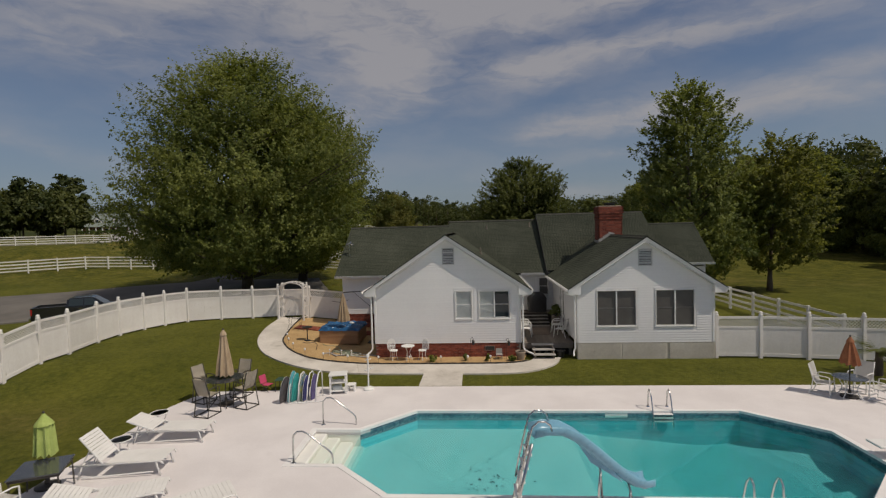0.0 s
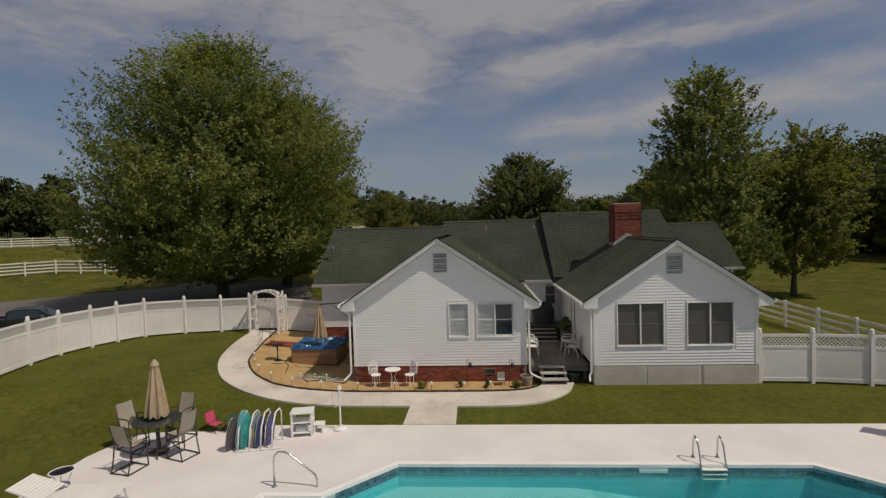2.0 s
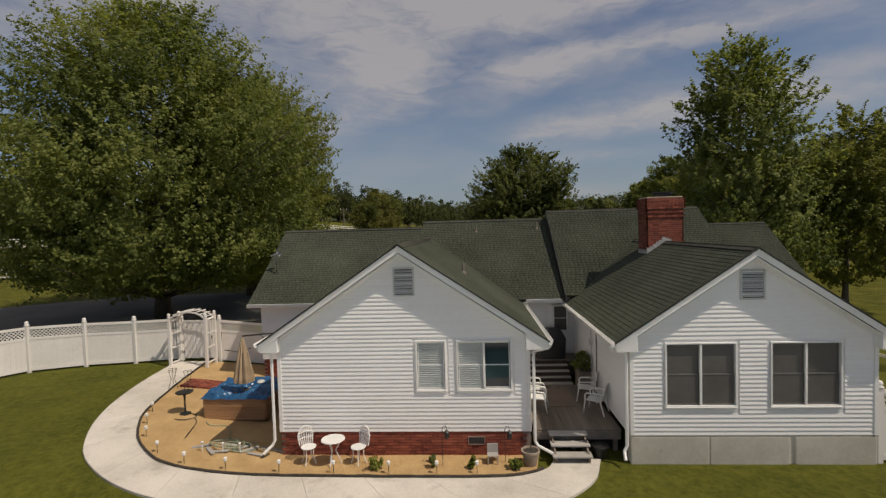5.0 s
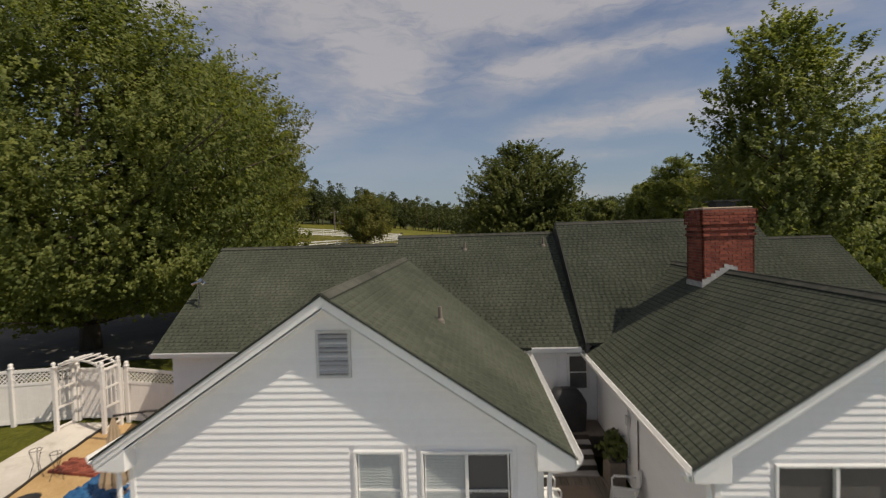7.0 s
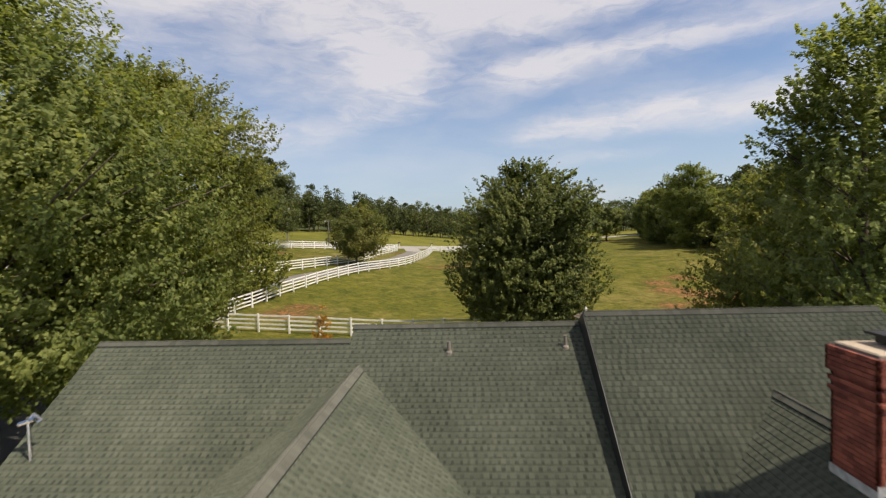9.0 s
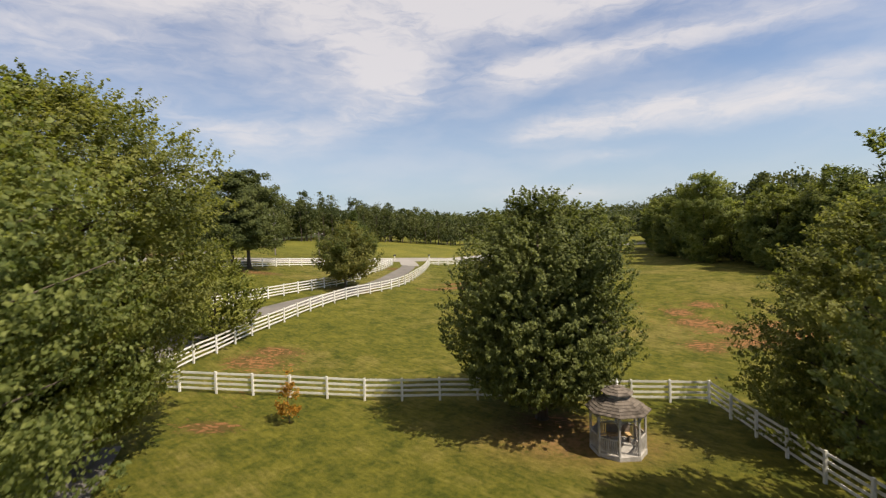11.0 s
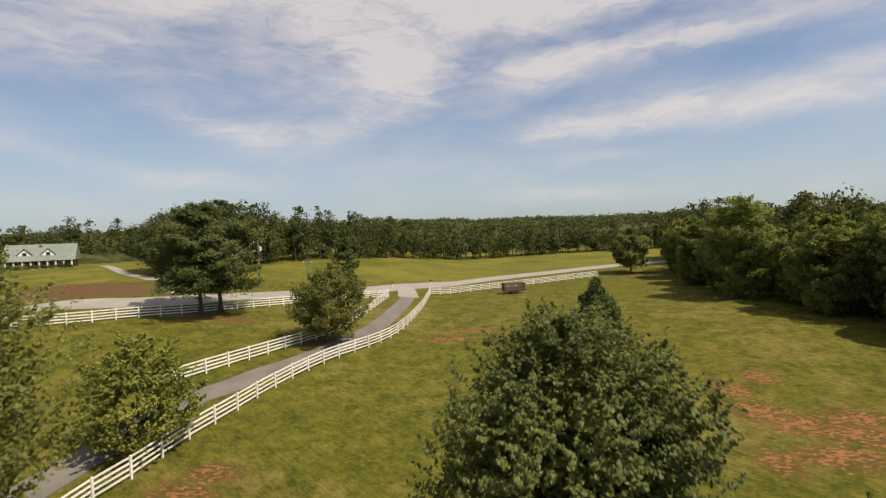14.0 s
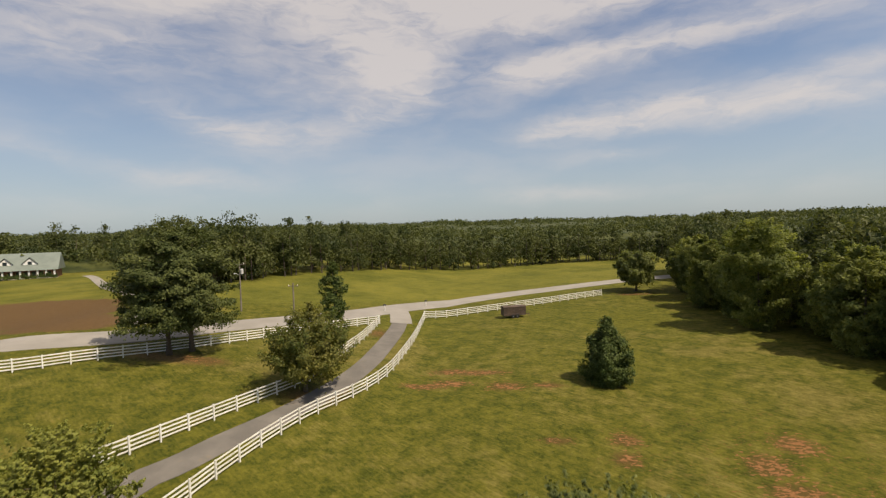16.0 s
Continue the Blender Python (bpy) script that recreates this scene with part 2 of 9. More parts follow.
def ground_cover():
    """Grass: mown lawn behind the house, rougher and drier pasture in front, with bare red clay here and there."""
    m = bpy.data.materials.new("grass")
    m.use_nodes = True
    g = Graph(m.node_tree)
    place = g.node("ShaderNodeNewGeometry").outputs["Position"]
    x, y, z = g.split(place)
    big = g.noise(place, 0.06, 5.0, 0.6)
    mid = g.noise(place, 0.42, 5.0, 0.62)
    small = g.noise(place, 3.5, 5.0, 0.65)
    fine = g.noise(place, 22.0, 4.0, 0.7)
    # the mower's passes and the lie of the grass run aslant over the pasture
    along = g.join(g.math("MULTIPLY_ADD", x, 0.62, g.math("MULTIPLY", y, 0.78)), g.math("MULTIPLY", g.math("MULTIPLY_ADD", x, 0.78, g.math("MULTIPLY", y, -0.62)), 0.16), 0.0)
    streak = g.noise(along, 4.2, 5.0, 0.72, 0.3)
    f = g.math("ADD", g.math("MULTIPLY", g.range(mid, 0.3, 0.7), 0.35), g.math("MULTIPLY", g.range(small, 0.25, 0.75), 0.35))
    f = g.math("ADD", f, g.math("MULTIPLY", g.range(fine, 0.25, 0.75), 0.3))
    blade = g.noise(place, 6.0, 7.0, 0.78)
    fl = g.math("MULTIPLY_ADD", g.math("SUBTRACT", g.range(blade, 0.34, 0.66), 0.5), 0.5, f, clamp=True)
    lawn = g.mix(fl, rgb(0.052, 0.064, 0.008), rgb(0.152, 0.148, 0.023))
    tuft = g.noise(place, 1.1, 7.0, 0.78, 0.4)           # coarse tufts and bites in the pasture grass
    fp = g.math("MULTIPLY_ADD", g.math("SUBTRACT", g.range(streak, 0.3, 0.7), 0.5), 0.38, f)
    fp = g.math("MULTIPLY_ADD", g.math("SUBTRACT", g.range(tuft, 0.34, 0.66), 0.5), 0.55, fp, clamp=True)
    past = g.mix(fp, rgb(0.030, 0.043, 0.004), rgb(0.146, 0.134, 0.019))
    dry = g.mix(fp, rgb(0.080, 0.074, 0.014), rgb(0.200, 0.162, 0.048))
    field = g.mix(g.math("MULTIPLY_ADD", g.math("SUBTRACT", g.range(big, 0.3, 0.7), 0.5), 0.8, f, clamp=True), rgb(0.066, 0.076, 0.010), rgb(0.160, 0.148, 0.026))

    def spots(rows, lean=0.0):
        """Soft round places on the land, each by its middle and its two reaches."""
        most = None
        for cx, cy, rx, ry in rows:
            dx, dy = g.math("MULTIPLY", g.math("SUBTRACT", x, cx), 1 / rx), g.math("MULTIPLY", g.math("SUBTRACT", y, cy), 1 / ry)
            q = g.math("EXPONENT", g.math("MULTIPLY", g.math("MULTIPLY_ADD", dx, dx, g.math("MULTIPLY", dy, dy)), -1.0))
            most = q if most is None else g.math("MAXIMUM", most, q)
        return most
    worn = g.math("MULTIPLY_ADD", mid, 0.35, g.math("MULTIPLY_ADD", big, 0.35, g.math("MULTIPLY", streak, 0.30)))
    worn = g.math("MULTIPLY_ADD", spots(DRY), 0.085, worn)
    past = g.mix(g.math("MULTIPLY", g.range(worn, 0.49, 0.63), 0.8), past, dry)
    edge = g.math("MULTIPLY_ADD", g.math("SUBTRACT", mid, 0.5), 6.0, y)
    col = g.mix(g.range(edge, 36.0, 50.0), lawn, past)
    road = g.math("MULTIPLY_ADD", x, -0.55, y)          # beyond the public road
    col = g.mix(g.range(road, 149.0, 160.0), col, field)
    col = g.mix(g.math("MULTIPLY", spots([(-15.5, 14.6, 2.4, 1.3), (-13.0, 8.0, 2.0, 2.5)]), g.range(small, 0.35, 0.65, 0.25, 0.8)), col, dry)
    tilled = g.mix(g.range(small, 0.3, 0.7), rgb(0.085, 0.050, 0.022), rgb(0.135, 0.082, 0.036))
    col = g.mix(g.range(g.math("MULTIPLY_ADD", g.math("SUBTRACT", mid, 0.5), 0.5, spots(PLOUGH)), 0.28, 0.42), col, tilled)
    litter = g.mix(small, rgb(0.16, 0.085, 0.035), rgb(0.34, 0.19, 0.085))
    col = g.mix(g.math("MULTIPLY", spots([(6.6, 52.2, 4.2, 2.2), (-35, 97.6, 5, 1.4), (-15.6, 91.6, 2.4, 1.6)]), g.range(small, 0.3, 0.6, 0.35, 0.95)), col, litter)
    # bare red clay, torn into small rags
    bare = g.math("MINIMUM", spots(CLAY), 1.0)
    torn = g.noise(g.vec("MULTIPLY", place, (0.7, 1.5, 1.0)), 2.6, 4.0, 0.6, 0.6)
    worn = g.math("MULTIPLY", spots(WORN), 0.085)
    k = g.range(g.math("ADD", worn, g.math("MULTIPLY_ADD", bare, 0.135, g.math("MULTIPLY", torn, 0.9))), 0.625, 0.665)
    k = g.math("MULTIPLY", k, g.math("MINIMUM", g.math("ADD", g.math("MULTIPLY", bare, 3.0), g.math("MULTIPLY", worn, 6.0)), 1.0))
    around = g.mix(small, rgb(0.064, 0.042, 0.012), rgb(0.122, 0.072, 0.024))
    col = g.mix(g.math("MULTIPLY", g.range(g.math("ADD", worn, g.math("MULTIPLY_ADD", bare, 0.36, g.math("MULTIPLY", torn, 0.55))), 0.36, 0.60), 0.88), col, around)
    soil = g.mix(small, rgb(0.18, 0.076, 0.030), rgb(0.37, 0.180, 0.080))
    col = g.mix(g.math("MULTIPLY", k, 0.9), col, soil)
    p = g.node("ShaderNodeBsdfPrincipled")
    g.put(p, "Base Color", col), g.put(p, "Roughness", 0.95), g.put(p, "Specular IOR Level", 0.15)
    b = g.node("ShaderNodeBump")
    g.put(b, "Strength", 0.8), g.put(b, "Distance", 0.08), g.put(b, "Height", g.math("ADD", fine, small))
    g.put(p, "Normal", b.outputs[0])
    o = g.node("ShaderNodeOutputMaterial")
    g.put(o, 0, p.outputs[0])
    return m


M_GRASS = ground_cover()
M_LEAF_BIG = leafage("shade_leaves", (0.098, 0.128, 0.036), (0.262, 0.284, 0.088), glow=0.50)
M_LEAF_OLIVE = leafage("olive_leaves", (0.102, 0.122, 0.034), (0.262, 0.266, 0.083), glow=0.5)
M_LEAF_WOOD = leafage("woodland_edge_leaves", (0.086, 0.116, 0.034), (0.250, 0.268, 0.082), glow=0.45)
M_LEAF_OAK = leafage("dark_oak_leaves", (0.088, 0.110, 0.038), (0.205, 0.225, 0.076), glow=0.45)
M_LEAF_POPLAR = leafage("poplar_leaves", (0.108, 0.142, 0.046), (0.290, 0.316, 0.110), glow=0.45)
M_LEAF_MAPLE = leafage("maple_leaves", (0.112, 0.140, 0.028), (0.272, 0.280, 0.068))
M_LEAF_GUM = leafage("turning_leaves", (0.088, 0.112, 0.030), (0.228, 0.212, 0.060), glow=0.45)
M_LEAF_RUST = leafage("rusty_leaves", (0.220, 0.125, 0.025), (0.560, 0.275, 0.040))
M_LEAF_PINE = leafage("pine_needles", (0.048, 0.066, 0.020), (0.125, 0.142, 0.044), glow=0.25)
M_LEAF_CEDAR = leafage("cedar_needles", (0.038, 0.064, 0.018), (0.100, 0.132, 0.036), glow=0.25)
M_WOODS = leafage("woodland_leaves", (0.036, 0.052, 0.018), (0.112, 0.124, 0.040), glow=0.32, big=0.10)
M_BARK = surface("bark", (0.055, 0.042, 0.030), (0.16, 0.125, 0.095), 2.0, 18.0, 0.95, 0.9, stretch=(1, 1, 0.25))
M_SIDING = surface("white_vinyl_siding", (0.80, 0.79, 0.785), (0.87, 0.86, 0.85), 0.4, 9.0, 0.5, 0.04, each=0.3)
M_TRIM = surface("white_trim", (0.74, 0.735, 0.72), (0.84, 0.835, 0.82), 0.8, 12.0, 0.45, 0.04)
M_VINYL = surface("white_fence_vinyl", (0.74, 0.70, 0.665), (0.85, 0.82, 0.79), 0.5, 9.0, 0.45, 0.05, dirt=(0.62, 0.56, 0.50), dirt_at=(0.6, 0.9), each=0.2)
M_RAIL = surface("white_fence_board", (0.62, 0.60, 0.55), (0.80, 0.785, 0.75), 0.8, 16.0, 0.6, 0.15, each=0.5, dirt=(0.42, 0.38, 0.31), dirt_at=(0.58, 0.85))
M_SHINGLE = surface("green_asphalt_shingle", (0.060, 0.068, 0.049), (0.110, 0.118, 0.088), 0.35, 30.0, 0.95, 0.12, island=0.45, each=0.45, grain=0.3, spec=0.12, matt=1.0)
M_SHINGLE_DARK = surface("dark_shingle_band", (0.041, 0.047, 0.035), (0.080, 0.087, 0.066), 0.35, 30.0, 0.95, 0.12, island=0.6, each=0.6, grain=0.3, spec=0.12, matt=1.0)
# blackish cut asphalt; its darkness also stands in for shadow lines between courses
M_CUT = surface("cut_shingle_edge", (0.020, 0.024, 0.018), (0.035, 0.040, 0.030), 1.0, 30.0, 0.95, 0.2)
M_RIDGE = surface("ridge_shingle", (0.070, 0.072, 0.058), (0.122, 0.120, 0.100), 0.6, 50.0, 0.95, 0.15, each=0.5, island=0.5, spec=0.12, matt=1.0)
M_BRICK = surface("red_brick", (0.17, 0.040, 0.026), (0.36, 0.100, 0.062), 1.2, 26.0, 0.85, 0.5, each=0.9, island=0.9)
M_MULCH_STONE = surface("tan_crown_mortar", (0.30, 0.24, 0.18), (0.44, 0.36, 0.28), 2.0, 20.0, 0.95, 0.4)
M_MORTAR = surface("mortar", (0.20, 0.15, 0.125), (0.33, 0.27, 0.235), 2.0, 30.0, 0.95, 0.4)
M_BLOCK = surface("concrete_footing", (0.60, 0.55, 0.475), (0.78, 0.73, 0.65), 0.9, 14.0, 0.9, 0.4, dirt=(0.42, 0.37, 0.30), dirt_at=(0.56, 0.82))
M_DECK = surface("pale_pool_deck", (0.64, 0.598, 0.594), (0.77, 0.728, 0.722), 0.5, 24.0, 0.85, 0.2, dirt=(0.60, 0.55, 0.53), dirt_at=(0.6, 0.9))
M_COPING = surface("white_coping", (0.74, 0.72, 0.71), (0.86, 0.84, 0.83), 0.8, 20.0, 0.6, 0.1)
M_PATH = surface("walk_concrete", (0.48, 0.44, 0.39), (0.68, 0.63, 0.57), 0.6, 18.0, 0.9, 0.3, dirt=(0.40, 0.36, 0.31), dirt_at=(0.5, 0.76), each=0.25)
M_MULCH = surface("straw_mulch", (0.33, 0.20, 0.085), (0.60, 0.41, 0.20), 1.2, 34.0, 0.95, 0.8, dirt=(0.20, 0.12, 0.055), dirt_at=(0.62, 0.8), grain=0.6)
M_EDGING = surface("dark_edging", (0.025, 0.020, 0.016), (0.06, 0.05, 0.04), 2.0, 20.0, 0.9, 0.5)
M_ASPHALT = surface("asphalt", (0.100, 0.092, 0.083), (0.175, 0.160, 0.143), 0.3, 30.0, 0.95, 0.5, dirt=(0.21, 0.165, 0.115), dirt_at=(0.58, 0.80))
M_ROAD = surface("worn_road", (0.215, 0.20, 0.18), (0.30, 0.28, 0.255), 0.2, 20.0, 0.95, 0.2)
M_LINER = surface("pool_liner", (0.48, 0.66, 0.66), (0.60, 0.76, 0.75), 0.5, 6.0, 0.6, 0.05, dirt=(0.33, 0.54, 0.54), dirt_at=(0.55, 0.8))
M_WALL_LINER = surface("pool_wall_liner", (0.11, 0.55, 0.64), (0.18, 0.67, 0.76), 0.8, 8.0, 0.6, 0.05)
M_TILE = surface("pool_border", (0.03, 0.075, 0.13), (0.24, 0.36, 0.42), 3.0, 11.0, 0.35, 0.1, grain=0.7, each=0.9)
M_STEP = surface("white_pool_step", (0.74, 0.73, 0.69), (0.85, 0.84, 0.80), 1.0, 10.0, 0.5, 0.05)
M_WATER = water()
M_SHALLOW = water("shallow_pool_water", (0.90, 0.955, 0.96))
M_CLEAR = water("clear_glass", (0.84, 0.88, 0.87), 0.10)
M_DEPTH = bpy.data.materials.new("water_depth")
M_DEPTH.use_nodes = True
depth_graph = Graph(M_DEPTH.node_tree)
depth_clear = depth_graph.node("ShaderNodeBsdfTransparent")
depth_graph.put(depth_clear, 0, rgb(0.75, 0.945, 0.96))
depth_cloud = depth_graph.node("ShaderNodeBsdfDiffuse")         # the faint milkiness of pool water
depth_graph.put(depth_cloud, 0, rgb(0.06, 0.50, 0.56))
depth_mix = depth_graph.node("ShaderNodeMixShader")
depth_graph.put(depth_mix, 0, 0.07), depth_graph.put(depth_mix, 1, depth_clear.outputs[0]), depth_graph.put(depth_mix, 2, depth_cloud.outputs[0])
depth_graph.put(depth_graph.node("ShaderNodeOutputMaterial"), 0, depth_mix.outputs[0])
M_STEEL = surface("stainless_steel", (0.50, 0.50, 0.50), (0.66, 0.66, 0.66), 4.0, 40.0, 0.22, 0.03, metal=1.0)
M_SLIDE = surface("pale_blue_fibreglass", (0.15, 0.35, 0.48), (0.22, 0.44, 0.58), 0.7, 10.0, 0.3, 0.04)
M_WHITE = surface("white_plastic", (0.72, 0.71, 0.69), (0.83, 0.82, 0.80), 1.5, 20.0, 0.45, 0.05)
M_STRAP = surface("lounge_strap", (0.70, 0.68, 0.65), (0.80, 0.78, 0.75), 1.5, 25.0, 0.55, 0.08)
M_BRONZE = surface("bronze_metal", (0.035, 0.030, 0.026), (0.075, 0.066, 0.058), 2.0, 20.0, 0.45, 0.08, metal=0.3)
M_SLING = surface("tan_sling", (0.50, 0.45, 0.37), (0.64, 0.58, 0.49), 2.0, 60.0, 0.85, 0.2)
M_TABLE = surface("dark_glass_table", (0.03, 0.034, 0.036), (0.065, 0.07, 0.075), 1.5, 12.0, 0.2, 0.02, coat=0.4)
M_CANVAS_TAN = surface("tan_canvas", (0.30, 0.215, 0.135), (0.47, 0.36, 0.245), 2.0, 24.0, 0.9, 0.3)
M_CANVAS_GREEN = surface("lime_canvas", (0.29, 0.37, 0.085), (0.44, 0.52, 0.17), 2.0, 24.0, 0.9, 0.3)
M_CANVAS_RUST = surface("rust_canvas", (0.23, 0.075, 0.035), (0.40, 0.165, 0.075), 3.0, 24.0, 0.9, 0.3)
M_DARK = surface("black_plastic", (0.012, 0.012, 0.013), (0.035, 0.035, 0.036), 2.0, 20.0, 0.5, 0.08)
M_SCREEN = surface("dark_window_screen", (0.070, 0.066, 0.062), (0.115, 0.108, 0.101), 1.2, 60.0, 0.45, 0.05)
M_SCREENED = surface("sash_behind_screen", (0.12, 0.115, 0.11), (0.19, 0.185, 0.18), 1.2, 60.0, 0.6, 0.05)
M_PANE = glass("window_pane", (0.030, 0.040, 0.044))
M_BLIND = surface("pale_blind", (0.42, 0.46, 0.46), (0.55, 0.58, 0.58), 1.0, 20.0, 0.5, 0.05)
M_LOUVRE = surface("grey_louvre", (0.48, 0.48, 0.475), (0.58, 0.58, 0.57), 1.0, 20.0, 0.6, 0.05)
M_PLANK = surface("weathered_deck_board", (0.13, 0.105, 0.085), (0.27, 0.225, 0.185), 1.2, 26.0, 0.9, 0.4, each=0.6, stretch=(1, 0.2, 1))
M_STAIR = surface("grey_stair_tread", (0.30, 0.28, 0.26), (0.44, 0.415, 0.39), 1.2, 26.0, 0.9, 0.3, each=0.4)
M_MAT = surface("brown_door_rug", (0.20, 0.15, 0.115), (0.28, 0.215, 0.17), 1.2, 50.0, 0.95, 0.4)
M_SPA = surface("spa_cabinet_wood", (0.25, 0.125, 0.06), (0.44, 0.25, 0.13), 1.5, 18.0, 0.7, 0.2, stretch=(0.3, 0.3, 3))
M_TARP = surface("blue_cover", (0.012, 0.060, 0.16), (0.04, 0.16, 0.34), 2.5, 9.0, 0.22, 0.6)
M_LEAD = surface("lead_flashing", (0.26, 0.26, 0.26), (0.60, 0.59, 0.58), 4.0, 20.0, 0.6, 0.3)
M_PAINT = surface("black_car_paint", (0.010, 0.010, 0.011), (0.020, 0.020, 0.021), 0.5, 5.0, 0.22, 0.02, spec=0.6, coat=0.3)
M_CHROME = surface("chrome", (0.6, 0.6, 0.6), (0.75, 0.75, 0.75), 3.0, 20.0, 0.12, 0.0, metal=1.0)
M_TYRE = surface("tyre_rubber", (0.012, 0.012, 0.012), (0.028, 0.027, 0.026), 3.0, 30.0, 0.85, 0.2)
M_RED = surface("red_lamp", (0.30, 0.01, 0.01), (0.42, 0.02, 0.02), 3.0, 20.0, 0.2, 0.0)
M_PINK = surface("pink_sling", (0.42, 0.035, 0.10), (0.56, 0.07, 0.16), 3.0, 30.0, 0.8, 0.1)
M_TERRACOTTA = surface("stone_pot", (0.26, 0.20, 0.15), (0.38, 0.31, 0.24), 3.0, 30.0, 0.9, 0.3)
M_GREENROOF = surface("pale_green_roof", (0.13, 0.160, 0.142), (0.19, 0.220, 0.197), 0.3, 5.0, 0.6, 0.1)
M_FARBRICK = surface("far_red_wall", (0.20, 0.085, 0.06), (0.30, 0.14, 0.10), 0.3, 4.0, 0.9, 0.1)
M_SHAKE = surface("grey_wood_shake", (0.06, 0.048, 0.038), (0.17, 0.14, 0.115), 1.5, 20.0, 0.95, 0.5, each=0.8, island=0.8)
M_GREYWOOD = surface("peeling_white_wood", (0.25, 0.23, 0.205), (0.50, 0.47, 0.43), 2.0, 22.0, 0.85, 0.3)
M_RUSTMETAL = surface("dark_trailer_steel", (0.05, 0.035, 0.028), (0.13, 0.085, 0.06), 1.0, 9.0, 0.7, 0.2)
M_POLE = surface("grey_pole_wood", (0.13, 0.11, 0.09), (0.22, 0.19, 0.16), 1.0, 20.0, 0.9, 0.3)

# ---- tools for shapes ----
def link_mesh(name, mesh, mat, parent=None, label="", smooth=False):
    if mat is not None and not mesh.materials:
        mesh.materials.append(mat)
    if smooth:
        mesh.shade_smooth()
    ob = new(name, mesh)
    if parent is not None:
        ob.parent = parent
    if label:
        ob["label"] = label
    return ob


def part(name, bm, mat, parent=None, label="", bevel=0.0, smooth=False):
    """Links a bmesh as one mesh object, under a thing or a part if there is one."""
    if bevel:
        bmesh.ops.bevel(bm, geom=bm.edges[:], offset=bevel, segments=1, affect="EDGES", clamp_overlap=True)
    bmesh.ops.recalc_face_normals(bm, faces=bm.faces[:])
    me = bpy.data.meshes.new(name)
    bm.to_mesh(me)
    bm.free()
    return link_mesh(name, me, mat, parent, label, smooth)


def thing(name, label, category, at=None, group="", kind=""):
    ob = new(name)
    ob.empty_display_size = 0.2
    if at is not None:
        ob.matrix_basis = at
    return tagged(ob, label, category, group, kind)


def bm_new():
    return bmesh.new()


def box(bm, x0, x1, y0, y1, z0, z1):
    v = [bm.verts.new(p) for p in ((x0, y0, z0), (x1, y0, z0), (x1, y1, z0), (x0, y1, z0), (x0, y0, z1), (x1, y0, z1), (x1, y1, z1), (x0, y1, z1))]
    for f in ((0, 3, 2, 1), (4, 5, 6, 7), (0, 1, 5, 4), (1, 2, 6, 5), (2, 3, 7, 6), (3, 0, 4, 7)):
        bm.faces.new([v[i] for i in f])
    return bm


def beam(bm, a, b, w, h, up=(0, 0, 1)):
    """A bar of breadth w and height h from a to b."""
    a, b = Vector(a), Vector(b)
    d = (b - a).normalized()
    s = d.cross(Vector(up))
    s = s.normalized() if s.length > 1e-6 else Vector((1, 0, 0))
    u = s.cross(d).normalized()
    v = [bm.verts.new(p + s * i * w / 2 + u * j * h / 2) for p in (a, b) for i, j in ((-1, -1), (1, -1), (1, 1), (-1, 1))]
    for f in ((0, 1, 2, 3), (7, 6, 5, 4), (0, 4, 5, 1), (1, 5, 6, 2), (2, 6, 7, 3), (3, 7, 4, 0)):
        bm.faces.new([v[i] for i in f])
    return bm


def tube(bm, pts, r, n=8, close=False):
    """A round bar through points; r is one radius or one for each point."""
    pts = [Vector(p) for p in pts]
    rings = []
    side = None
    for i, p in enumerate(pts):
        d = (pts[min(i + 1, len(pts) - 1)] - pts[max(i - 1, 0)]).normalized()
        if side is None:
            side = d.cross(Vector((0, 0, 1)))
            if side.length < 0.05:
                side = d.cross(Vector((1, 0, 0)))
        side = (side - d * side.dot(d)).normalized()
        up = d.cross(side)
        rr = r[i] if isinstance(r, (list, tuple)) else r
        rings.append([bm.verts.new(p + (side * math.cos(k * math.tau / n) + up * math.sin(k * math.tau / n)) * rr) for k in range(n)])
    for a, b in zip(rings, rings[1:]):
        for k in range(n):
            bm.faces.new((a[k], a[(k + 1) % n], b[(k + 1) % n], b[k]))
    bm.faces.new(rings[0][::-1]), bm.faces.new(rings[-1])
    return bm


def lathe(bm, profile, n=16, at=(0, 0, 0)):
    """A turned shape from (radius, height) pairs."""
    c = Vector(at)
    rings = [[bm.verts.new(c + Vector((r * math.cos(k * math.tau / n), r * math.sin(k * math.tau / n), z))) for k in range(n)] for r, z in profile]
    for a, b in zip(rings, rings[1:]):
        for k in range(n):
            bm.faces.new((a[k], a[(k + 1) % n], b[(k + 1) % n], b[k]))
    bm.faces.new(rings[0][::-1]), bm.faces.new(rings[-1])
    return bm


def prism(bm, outline, a, b, axis="z"):
    """An outline of pairs, drawn out from a to b along an axis (x: pairs are y, z; y: x, z; z: x, y)."""
    at = {"x": lambda p, k: (k, p[0], p[1]), "y": lambda p, k: (p[0], k, p[1]), "z": lambda p, k: (p[0], p[1], k)}[axis]
    lo = [bm.verts.new(at(p, a)) for p in outline]
    hi = [bm.verts.new(at(p, b)) for p in outline]
    bm.faces.new(lo[::-1]), bm.faces.new(hi)
    n = len(outline)
    for i in range(n):
        bm.faces.new((lo[i], lo[(i + 1) % n], hi[(i + 1) % n], hi[i]))
    return bm


